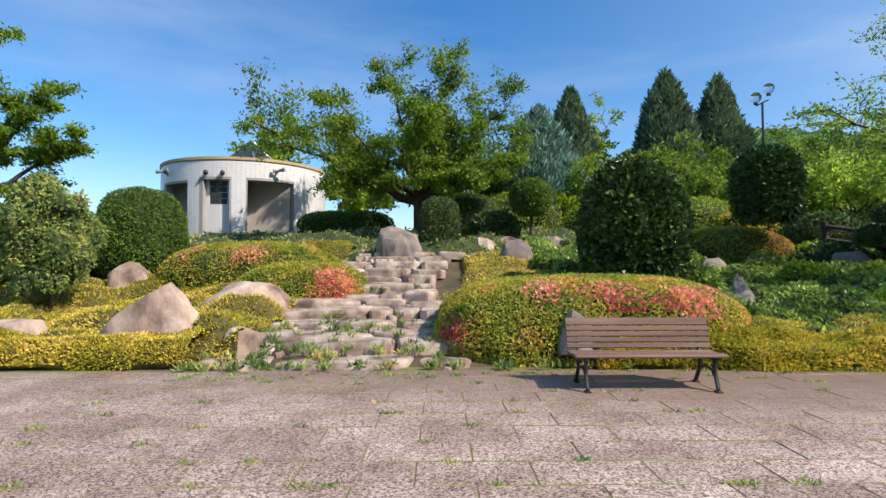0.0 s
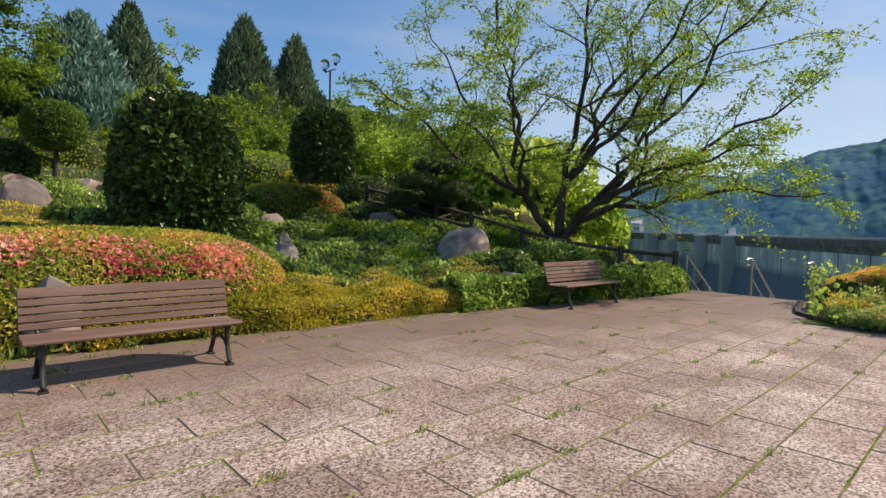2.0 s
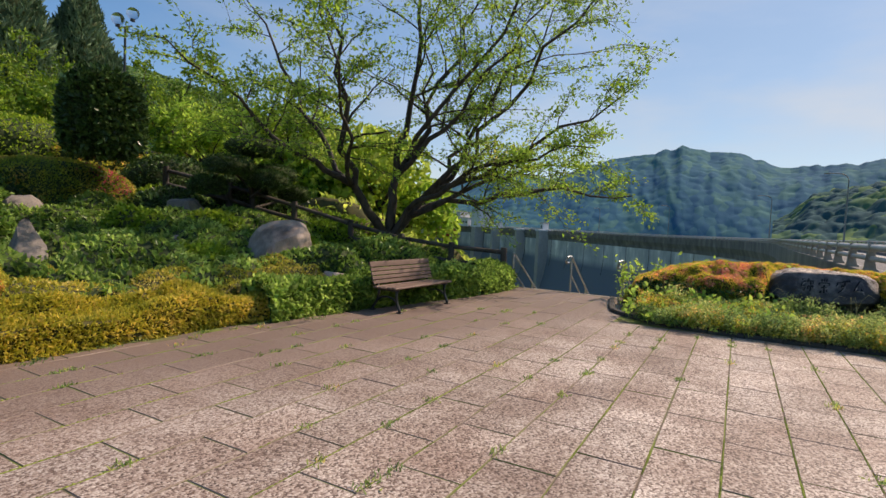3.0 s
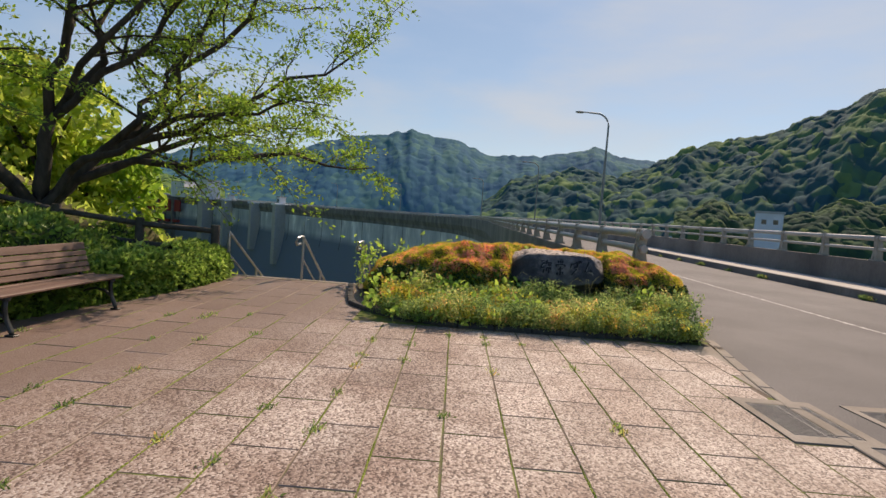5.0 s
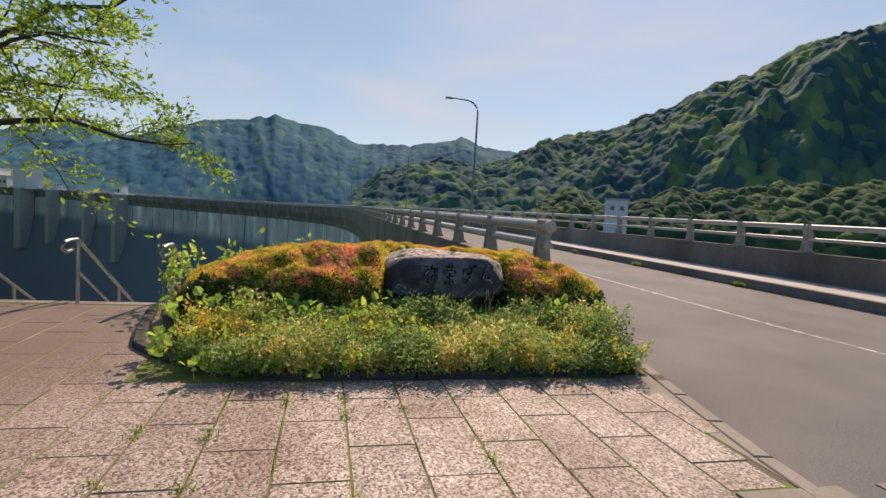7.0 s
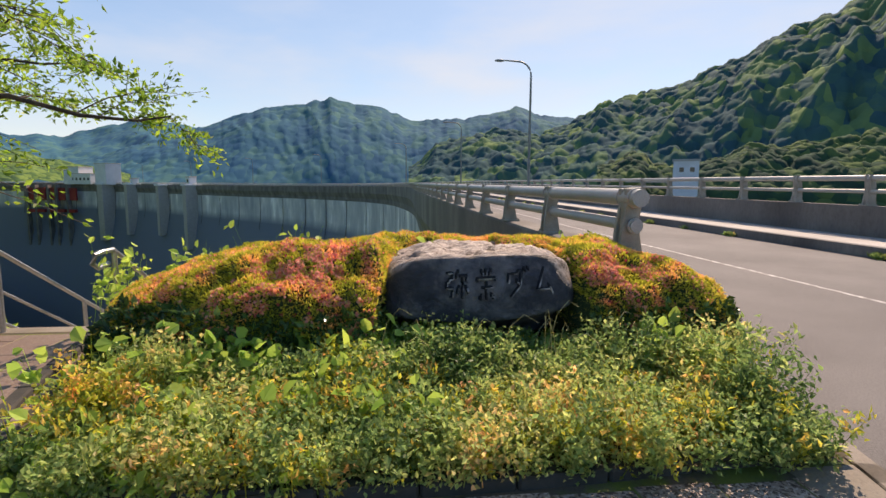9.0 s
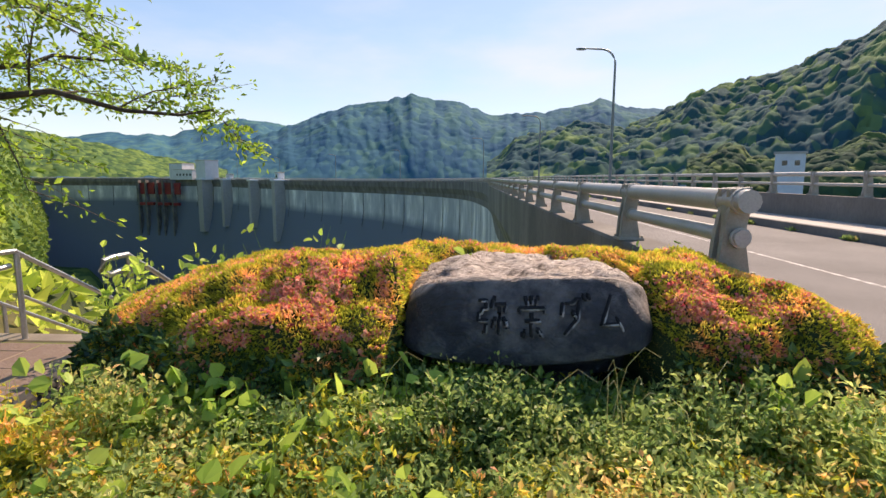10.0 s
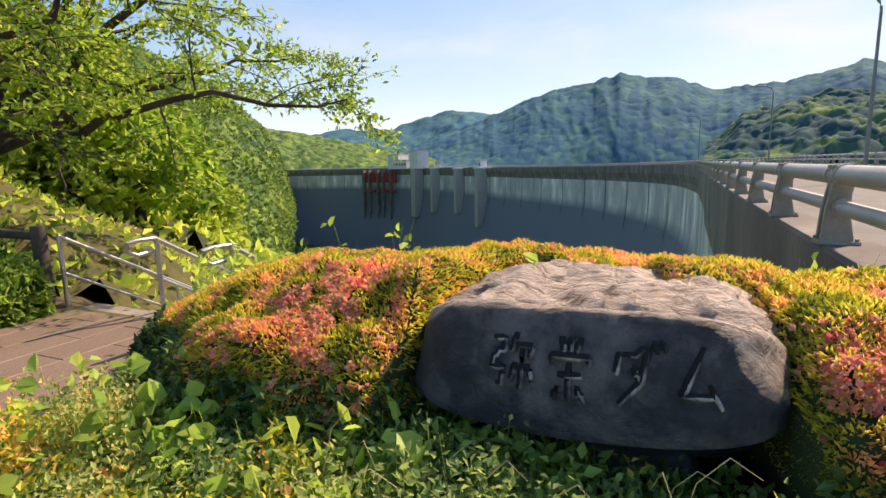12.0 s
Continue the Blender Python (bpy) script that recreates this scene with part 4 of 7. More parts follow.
RIDGE_FAR = [(-60, 3.5), (-40, 4.5), (-30, 5.0), (-24, 5.4), (-21, 6.1), (-19, 6.7), (-16.5, 6.9), (-14, 7.8), (-12, 7.2), (-8.7, 6.5), (-5.5, 6.5), (-3, 6.4), (-1.2, 7.1), (0.3, 7.8), (2.5, 7.9), (5.5, 8.3), (8, 7.6), (11.4, 7.3), (14.9, 6.2), (18.4, 4.8), (21, 3.8), (26, 2.2), (30, 1.0)]
RIDGE_BACK = [(8, 4.0), (14, 4.6), (18.5, 4.9), (23.2, 5.4), (26.5, 4.3), (29, 3.7), (31.6, 3.6), (34.5, 3.8), (38, 3.0), (44, 3.4), (60, 3.0), (72, 1.0)]
RIDGE_RIGHT = [(-110, 10), (-80, 14), (-65, 17), (-52, 17), (-46.2, 15.6), (-43.1, 14.4), (-40.2, 12.9), (-37.2, 11.8), (-35.3, 10.6), (-32.7, 9.5), (-29.1, 8.2), (-26, 7.6), (-23.5, 7.1), (-21, 5.9), (-19.5, 5.0), (-17, 4.4), (-14.7, 4.2), (-12.1, 4.6), (-8.5, 3.7), (-5.5, 3.1), (-3.8, 1.2), (-2.6, 0.5)]
RIDGE_LEFT = [(38.6, -5.0), (39.2, -2.0), (40.0, 1.0), (41.5, 3.6), (44.3, 6.2), (49.1, 8.7), (54.4, 10.2), (58.5, 10.8), (62.1, 11.3), (70, 11), (84, 5), (95, 1)]
RIDGE_LOW = [(-75, 3.2), (-60, 3.4), (-50, 3.0), (-44, 2.6), (-38, 1.9), (-35.5, 2.3), (-33, 1.4), (-31, 0.4), (-27.6, 0.6), (-26.4, 1.6), (-25, 1.7), (-23.6, 0.8), (-22, 0.2)]
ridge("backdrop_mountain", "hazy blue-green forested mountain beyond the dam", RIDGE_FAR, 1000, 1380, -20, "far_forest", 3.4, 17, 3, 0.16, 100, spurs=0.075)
ridge("backdrop_mountain", "paler mountain at the far end of the valley, tinted blue for haze", RIDGE_BACK, 1500, 2400, -30, "far_forest", 8.0, 40, 11, 0.3, 60, spurs=0.15)
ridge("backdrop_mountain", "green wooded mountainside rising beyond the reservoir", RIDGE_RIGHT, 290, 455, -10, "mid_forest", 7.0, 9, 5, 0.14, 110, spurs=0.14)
left_hill = ridge("backdrop_hill", "wooded green hillside on the valley's near bank", RIDGE_LEFT, 130, 380, -35, "near_forest", 5.0, 8, 8, 0.2, 120, spurs=0.05)
M["hill_leaves"] = leafy("bank_hillside_foliage", [(0.1, (0.05, 0.10, 0.03)), (0.5, (0.11, 0.19, 0.04)), (0.9, (0.24, 0.32, 0.06))], 0.03, 0.6, rough=0.9, trans=0.4, bright=(0.8, 1.5))
hill_v = np.array([v.co[:] for v in left_hill.data.vertices])
hill_q = np.array([p.vertices[:] for p in left_hill.data.polygons])
hill_p, hill_n = scatter(hill_v, hill_q, 26000, lambda c, m: 1 / ((c[:, 0] - 5) ** 2 + (c[:, 1] - 1.5) ** 2))
hill_n = hill_n * np.sign(hill_n[:, 2])[:, None]
leaf_mesh("woods", hill_p, hill_n, 1.7, "hill_leaves", None, "crowns of broadleaf trees covering the near hillside", width=0.8, lift=0.35, up=0.3, kind="stuff", category="woods")
ridge("backdrop_woods", "low belt of round-topped trees on the reservoir's shore", RIDGE_LOW, 150, 190, -9, "low_forest", 4.0, 4.5, 9, 0.14, 60, power=0.45, spurs=0.02)
ridge("backdrop_hill", "low green hill behind the far end of the dam", [(24, 0.2), (28, 1.0), (31, 1.6), (34, 2.3), (38, 3.0), (44, 4.2), (50, 4.5)], 520, 760, -5, "near_forest", 5.0, 14, 14, 0.25, 50)

white_b = thing("lakeside_building", "small white building on the reservoir's shore", "building", (5.0 + 150 * math.cos(radians(-30.2)), 1.5 + 150 * math.sin(radians(-30.2)), -9.0), -31)
part("wall", block(-3, 3, -2.9, 2.9, 0, 16.0), "white", white_b)
part("roof", block(-3.3, 3.3, -3.2, 3.2, 16.0, 16.5), "walk", white_b)
part("deck", block(-2, 2, 3.6, 14, 10.8, 11.6), "walk", white_b)
part("window", block(-3.08, -3.003, -1.9, -0.9, 13.4, 14.5), "pane", white_b)
part("window", block(-3.08, -3.003, 0.5, 1.5, 13.4, 14.5), "pane", white_b)


# ---- rocks ----
def rock(label, at, size, material="boulder", turn=0, e=0.8, seed=1, taper=0.25, rough=0.14, sink=0.25, name="boulder"):
    v, q = blob((0, 0, 0), (size[0] / 2, size[1] / 2, size[2]), e, rough, 1.6, 48, 80, 0, -sink, taper, seed)
    cut = np.random.default_rng(seed + 500)
    half = np.array([size[0] / 2, size[1] / 2, size[2]])
    for k in range(13):
        d = cut.normal(size=3)
        d[2] = abs(d[2]) * (0.45 if taper > 0.3 else 0.8)
        d /= np.linalg.norm(d)
        reach = (v @ d).max() * cut.uniform(0.70, 0.93)
        over = np.maximum(v @ d - reach, 0)
        v = v - np.outer(over, d)
    facets = np.abs(fbm(v[:, 0] * 1.7 + seed, v[:, 1] * 1.7, v[:, 2] * 1.7, 3, seed + 20))
    fine_ = fbm(v[:, 0] * 7, v[:, 1] * 7, v[:, 2] * 9, 3, seed + 30)
    v = v * (1 + 0.12 - 0.05 * facets + 0.018 * fine_)[:, None]
    ob = mesh(name, v, q, material, None, label, smooth=True, category="rock")
    ob.data.set_sharp_from_angle(angle=radians(24))
    ob.matrix_basis = pose(at[0], at[1], at[2], 0, 0, turn)
    return ob


def at_ground(x, y):
    return (x, y, float(ground_z(x, y)))


rock("large pale pinkish boulder with a pointed top among golden shrubs", at_ground(-5.05, 8.95), (3.3, 1.7, 1.2), seed=3, taper=0.72, e=0.95, turn=-6, sink=0.5)
rock("pale boulder with a dark split side among golden shrubs", at_ground(-8.3, 14.1), (1.7, 1.1, 0.75), seed=4, taper=0.35, turn=10)
rock("broad rounded pinkish boulder beside the stone steps", at_ground(-4.5, 11.5), (1.95, 1.1, 0.75), seed=5, taper=0.1, e=0.6)
rock("weathered boulder at the foot of the tall hedge", at_ground(-9.3, 17.2), (1.7, 1.1, 0.95), seed=6, taper=0.5)
rock("weathered boulder at the foot of the tall hedge", at_ground(-8.3, 16.6), (1.3, 1.0, 0.7), seed=16, taper=0.5)
rock("large upright grey-brown boulder at the top of the steps", at_ground(-1.62, 18.2), (1.8, 1.3, 1.3), "greyrock", seed=8, taper=0.12, e=0.7)
rock("dark rounded boulder beside the upper steps", at_ground(2.3, 17.4), (1.5, 1.0, 0.85), "greyrock", seed=8, taper=0.35)
rock("pale boulder on the upper terrace", (1.35, 18.9, 1.95), (1.2, 0.9, 0.55), "boulder", seed=9)
rock("pale boulder on the upper terrace", (2.3, 19.3, 2.0), (1.4, 0.9, 0.55), "boulder", seed=10, taper=0.4)
rock("flat pale boulder on the upper terrace", (3.7, 19.2, 2.0), (1.7, 1.0, 0.5), "boulder", seed=11)
rock("small pale stone at the foot of the steps", (-3.45, 8.7, 0.0), (0.85, 0.6, 0.5), "boulder", seed=26, e=0.7)
rock("brown rock showing between azaleas", at_ground(-4.9, 15.0), (0.9, 0.7, 0.75), "greyrock", seed=12)
rock("small rounded rock at the edge of the azalea mound", (1.72, 7.98, 0.36), (0.6, 0.5, 0.52), "greyrock", seed=13)
rock("rounded pink and grey boulder among dark green leaves", (9.75, 9.75, 0.62), (1.5, 1.1, 0.75), "boulder", seed=5, e=0.75, taper=0.1)
rock("flat grey rock among dark green leaves", (10.6, 14.0, 1.0), (1.6, 1.1, 1.0), "greyrock", seed=15, e=0.7)
rock("flat grey rock low in the ground cover", (8.0, 11.0, 0.45), (1.2, 0.8, 0.6), "greyrock", seed=17, e=0.6)
rock("pale split rock at the end of the azalea mound", (5.75, 10.7, 0.35), (0.95, 0.6, 0.95), "greyrock", seed=18, taper=0.6)
rock("flat pale stone in the golden ground cover", at_ground(-6.4, 10.3), (1.1, 0.7, 0.42), "boulder", seed=19, e=0.6)
rock("flat pale stone in the golden ground cover", at_ground(-7.8, 9.6), (1.5, 0.8, 0.38), "boulder", seed=20, e=0.6)
rock("small pale stone in the low hedge", at_ground(6.4, 9.0), (0.55, 0.4, 0.42), "boulder", seed=21, e=0.7)
rock("small pale stone behind the far bench", at_ground(9.3, 8.0), (0.6, 0.45, 0.55), "boulder", seed=22, e=0.7)
rock("flat grey rock beside the trimmed shrub", at_ground(7.4, 15.2), (1.3, 0.9, 0.55), "greyrock", seed=23, e=0.6)

# ---- stone steps ----
steps = thing("stone_steps", "rustic flight of worn irregular stones with weeds in the joints", "steps", kind="structure")
STEP_ROWS = [(8.08, -3.9, 0.0, 0.13), (8.75, -4.0, -0.05, 0.26), (9.5, -4.2, -0.25, 0.36), (10.3, -4.0, -0.4, 0.47), (11.1, -3.9, -0.45, 0.60), (11.9, -3.5, -0.5, 0.76), (12.7, -3.4, -0.5, 0.90), (13.6, -3.3, -0.5, 1.08), (14.5, -3.2, -0.5, 1.27), (15.4, -3.2, -0.4, 1.45), (16.3, -3.1, -0.3, 1.64), (17.2, -3.0, -0.2, 1.82), (18.1, -3.0, 0.8, 1.98), (19.2, -3.2, 1.8, 2.14), (20.4, -3.6, 2.6, 2.30)]
srng = random.Random(4)


def slab(w, d, h, rnd):
    """An irregular flat stone: uneven outline, worn upper edge, slightly hollowed top."""
    k = 18
    ph = rnd.uniform(0, 6.28)
    ring = []
    for i in range(k):
        a = 2 * math.pi * i / k
        c, s_ = math.cos(a), math.sin(a)
        r = 1 + 0.07 * math.sin(3 * a + ph) + 0.05 * math.sin(5 * a - 2 * ph) + rnd.uniform(-0.03, 0.03)
        ring.append((w / 2 * r * math.copysign(abs(c) ** 0.55, c), d / 2 * r * math.copysign(abs(s_) ** 0.55, s_)))
    v, f = [], []
    for sc_, z in ((0.97, -h), (1.0, -h * 0.35), (0.985, -0.045), (0.94, -0.012), (0.72, 0.004), (0.3, 0.0)):
        for x, y in ring:
            v.append((x * sc_, y * sc_, z + rnd.uniform(-0.008, 0.008)))
    v.append((0, 0, rnd.uniform(-0.01, 0.01)))
    for j in range(5):
        for i in range(k):
            n = (i + 1) % k
            f.append((j * k + i, j * k + n, (j + 1) * k + n, (j + 1) * k + i))
    for i in range(k):
        f.append((5 * k + i, 5 * k + (i + 1) % k, 6 * k))
    return v, f


for n_row, (y_r, xa, xb, zt) in enumerate(STEP_ROWS):
    x = xa - srng.uniform(0, 0.3)
    while x < xb - 0.1:
        w = min(srng.choice((0.5, 0.9, 1.25, 1.6, 2.0)) * srng.uniform(0.85, 1.15), xb - x + 0.25)
        v, f = slab(w * 1.01, srng.uniform(0.85, 1.1), 0.26, srng)
        ob = mesh("step_stone", v, f, "step", steps, smooth=True)
        ob.data.set_sharp_from_angle(angle=radians(32))
        ob.matrix_basis = pose(x + w / 2, y_r + 0.3 + srng.uniform(-0.14, 0.14), zt - 0.02 + srng.uniform(-0.05, 0.04), srng.uniform(-2.5, 2.5), srng.uniform(-3, 3), srng.uniform(-7, 7))
        x += w + srng.uniform(-0.01, 0.05)
for _ in range(70):
    row_ = srng.choice(STEP_ROWS)
    v, f = slab(srng.uniform(0.12, 0.26), srng.uniform(0.1, 0.2), 0.15, srng)
    ob = mesh("step_stone", v, f, "step", steps, smooth=True)
    ob.data.set_sharp_from_angle(angle=radians(32))
    ob.matrix_basis = pose(srng.uniform(row_[1], row_[2]), row_[0] - 0.16, row_[3] - 0.11, srng.uniform(-8, 8), srng.uniform(-8, 8), srng.uniform(0, 90))

# ---- low planting ----
def edge_hedge(name, label, pts, height, width, n, size, leaf, under, seed=0, width_leaf=0.5):
    """A clipped low hedge along a line on the ground."""
    p, s = curve_through(pts, 0.12)
    t2 = np.gradient(p, axis=0)
    t2 /= np.linalg.norm(t2, axis=1)[:, None]
    nn = np.stack([-t2[:, 1], t2[:, 0]], 1)
    prof_ = [(-0.5, 0.0), (-0.53, 0.35), (-0.5, 0.75), (-0.36, 0.97), (-0.1, 1.03), (0.2, 1.0), (0.42, 0.9), (0.5, 0.5)]
    rings_ = []
    for a, b in prof_:
        f = fbm(p[:, 0] * 1.1, p[:, 1] * 1.1 + a * 2, p[:, 0] * 0 + b * 2, 3, seed)
        f2 = fbm(p[:, 0] * 1.1 + 30, p[:, 1] * 1.1 + a * 2, p[:, 0] * 0 + b * 2, 3, seed)
        q_ = p + nn * (a * width + 0.10 * f)[:, None]
        rings_.append(np.concatenate([q_, (ground_z(q_[:, 0], np.maximum(q_[:, 1], 0)) * (b > 0) + height * b * (1 + 0.24 * f2) + (b == 0) * -0.02)[:, None]], 1))
    v = np.stack(rings_, 1).reshape(-1, 3)
    q = grid_quads(len(p), len(prof_))
    t = thing(name, label, "hedge")
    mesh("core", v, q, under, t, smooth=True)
    pp, n2 = scatter(v, q, n)
    n2 *= np.sign((n2 * np.array([0, -0.6, 1.0])).sum(1))[:, None]
    leaf_mesh("leaves", pp, n2, size * 1.1, leaf, t, width=width_leaf, lift=0.72, kind="stuff")
    return t


def shrub(name, label, centre, radii, n, size, leaf, under="under", e=0.75, rough=0.06, scale=2.5, taper=0.0, base=-0.3, turn=0, seed=0, lift=0.5, width=0.5, up=0.0, flowers=(), category="shrub", trunk=None, hexa=False, nuv=(26, 44)):
    """A rounded plant: an inner body, its leaves, and flowers in patches (place, spread, count, material)."""
    t = thing(name, label, category, (centre[0], centre[1], float(ground_z(centre[0], centre[1])) if centre[2] is None else centre[2]), turn)
    v, q = blob((0, 0, 0), radii, e, rough, scale, nuv[0], nuv[1], 0, base, taper, seed)
    inner = v * np.array([0.95, 0.95, 0.965])
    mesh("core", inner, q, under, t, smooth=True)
    p, nn = scatter(v, q, n, lambda c, m_n: (c[:, 2] > base * radii[2] + 0.02) * 1.0)
    out = np.sign((nn * p).sum(1))[:, None]
    nn = nn * out
    leaf_mesh("leaves", p + nn * rng.uniform(-0.4, 0.6, (len(p), 1)) * size, nn, size, leaf, t, lift=lift, width=width, up=up, kind="stuff", hexa=hexa)
    for pl, sp, cnt, mat_ in flowers:
        pl = np.array(pl)
        fp, fn = scatter(v, q, cnt, lambda c, m_n: np.exp(-((c - pl) ** 2).sum(1) / (sp * sp)) * (c[:, 2] > base * radii[2] + 0.02))
        fn = fn * np.sign((fn * fp).sum(1))[:, None]
        leaf_mesh("blossoms", fp + fn * 0.02, fn, 0.055, mat_, t, lift=0.35, width=0.9, kind="stuff")
    if trunk:
        pipe("stem", [([(0, 0, -radii[2] - trunk), (0.05, 0, -radii[2] * 0.3)], [0.09, 0.06])], "bark", t, sides=6)
    return t


shrub("azalea_mound", "clipped orange-tipped azalea mound with salmon blossom behind the bench", (2.3, 9.85, 0.12), (2.65, 1.95, 1.15), 70000, 0.055, "azalea", "under", e=0.62, lift=0.3, rough=0.035, scale=2.2, seed=2, turn=-4,
      flowers=(((0.1, -1.45, 0.88), 0.26, 420, "blossom"), ((-0.8, -1.35, 0.9), 0.28, 380, "blossom"), ((1.35, -1.5, 0.75), 0.30, 520, "blossom"), ((2.0, -1.0, 0.85), 0.26, 260, "blossom"), ((-2.35, -1.4, 0.3), 0.20, 240, "blossom_deep"), ((0.25, -1.7, 0.68), 0.13, 160, "blossom_deep"), ((0.9, -1.6, 0.7), 0.10, 90, "blossom_deep")), category="azalea")
shrub("azalea_mound", "low clipped azalea mound with pink blossom beside the stone steps", (-3.75, 13.7, 0.62), (1.6, 1.5, 0.95), 20000, 0.065, "azalea", "under", e=0.75, rough=0.05, seed=3,
      flowers=(((1.0, -0.95, 0.5), 0.42, 1500, "blossom"), ((0.9, -1.1, 0.4), 0.3, 500, "blossom_deep")), category="azalea")
shrub("azalea_mound", "low clipped azalea mound with a few pink patches", (-5.6, 15.4, 1.15), (2.4, 2.0, 1.0), 24000, 0.065, "azalea", "under", e=0.75, rough=0.06, seed=4,
      flowers=(((0.4, -1.6, 0.7), 0.35, 450, "blossom"), ((-1.4, -1.2, 0.8), 0.4, 400, "blossom")), category="azalea")
shrub("azalea_mound", "russet-tipped azalea mound with a few pink flowers on the slope", (8.9, 17.0, 1.70), (1.8, 1.3, 0.95), 16000, 0.06, "azalea", e=0.8, rough=0.06, seed=5,
      flowers=(((0.9, -0.9, 0.5), 0.45, 420, "blossom_deep"),), category="azalea")
shrub("round_shrub", "large clipped dome of dark glossy leaves", (4.40, 13.0, 2.2), (1.08, 1.08, 1.75), 17000, 0.165, "darkleaf", e=0.85, rough=0.03, seed=6, base=-0.85, width=0.55, hexa=True)
shrub("round_shrub", "tall clipped drum of dark glossy leaves", (9.25, 15.5, 3.72), (0.75, 0.75, 1.05), 9000, 0.15, "darkleaf", e=0.68, rough=0.04, seed=7, base=-0.9, width=0.55)
shrub("round_shrub", "small round-topped shrub on a short stem", (3.1, 19.9, 4.05), (0.72, 0.7, 0.65), 7000, 0.09, "midleaf", e=0.9, rough=0.06, seed=8, base=-1, trunk=1.2)
shrub("box_shrub", "clipped dark green shrub beside the upright boulder", (-0.3, 19.0, 2.75), (0.68, 0.65, 1.15), 9000, 0.07, "darkleaf", e=0.6, rough=0.05, seed=9, base=-0.8)
shrub("hedge_block", "clipped low green hedge in front of the white building", (-4.6, 24.2, 3.2), (2.1, 0.9, 0.75), 9000, 0.09, "midleaf", e=0.6, rough=0.05, seed=10, base=-0.8, category="hedge")
shrub("round_shrub", "broad clipped green shrub beside the white building", (-8.8, 15.2, 2.35), (1.1, 1.0, 1.35), 13000, 0.08, "midleaf", e=0.8, rough=0.06, seed=11, base=-0.9)
shrub("young_tree", "bushy yellow-green young tree at the plaza's end", (-8.75, 11.6, 2.1), (0.75, 0.7, 1.15), 9000, 0.09, "weed", e=0.95, rough=0.5, seed=12, base=-0.95, trunk=0.6, category="tree")
for i_, (x, y, z, rx, rz, lf) in enumerate([(-11.5, 14.5, 1.9, 1.6, 1.3, "midleaf"), (-13.5, 12.0, 1.4, 1.8, 1.2, "maple"), (0.8, 25.0, 3.6, 2.0, 1.2, "midleaf"), (3.8, 25.5, 3.7, 2.0, 1.3, "maple"), (6.5, 21.5, 3.1, 1.6, 1.0, "maple"), (9.8, 21.5, 3.1, 1.8, 1.0, "maple"), (12.4, 17.5, 2.3, 1.3, 0.8, "darkleaf"), (13.2, 15.0, 2.0, 1.0, 0.7, "darkleaf"), (6.6, 18.6, 2.7, 1.2, 0.8, "midleaf"), (1.8, 20.8, 2.9, 0.9, 0.6, "darkleaf"), (11.6, 20.2, 2.8, 1.4, 0.8, "azalea_sun")]):
    shrub("garden_shrub", "rounded garden shrub on the upper slope", (x, y, z), (rx, rx * 0.9, rz), 4500, 0.12, lf, e=0.85, rough=0.12, seed=30 + i_, base=-0.9)

sl_rnd = random.Random(77)
for i_ in range(30):
    x, y = sl_rnd.uniform(5.2, 13.6), sl_rnd.uniform(9.0, 17.0)
    if (x - 9.75) ** 2 + (y - 9.6) ** 2 < 2.2 or (abs(x - 5.75) < 1.0 and y < 11.5) or (x - 12.2) ** 2 + (y - 13.6) ** 2 < 2.5:
        continue
    r0 = sl_rnd.uniform(0.4, 0.85)
    shrub("slope_shrub", "loose leafy shrub among the ground cover on the slope", (x, y, float(ground_z(x, y)) + 0.15), (r0, r0 * 0.9, r0 * sl_rnd.uniform(0.6, 0.9)), 1800, 0.12, sl_rnd.choice(("ivy", "ivy", "midleaf", "maple", "darkleaf")), e=0.95, rough=0.25, seed=130 + i_, base=-0.5, width=0.6, nuv=(14, 22))
edge_hedge("low_hedge", "knee-high clipped golden hedge along the plaza's edge", [(-13, 8.35), (-8, 8.3), (-5.5, 8.3), (-3.95, 8.3)], 0.40, 0.6, 26000, 0.05, "gold", "under_gold", 1)
edge_hedge("low_hedge", "knee-high clipped golden hedge behind the bench", [(2.0, 8.12), (3.2, 8.03), (4.5, 7.95), (6.0, 7.85), (7.6, 7.72)], 0.44, 0.6, 24000, 0.055, "gold", "under_gold", 2)
edge_hedge("ivy_hedge", "low hedge of broad shiny leaves along the plaza's curved edge", [(7.3, 7.75), (8.0, 7.66), (8.8, 7.5), (10.5, 7.2), (12.0, 6.85), (13.4, 6.75), (14.15, 6.85)], 0.52, 0.7, 17000, 0.12, "ivy", "under", 3, 0.75)


def left_region(x, y):
    return (y > edge(x) + 0.5) & (y < 20) & (x < -3.4 - 0.0 * y) & (x > -14)


def right_region(x, y):
    return (y > edge(x) + 0.6) & (y < 19) & (x > 4.6 - 0.25 * (y - 8)) & (x < 14.2 + (y - 6) * 0.3)


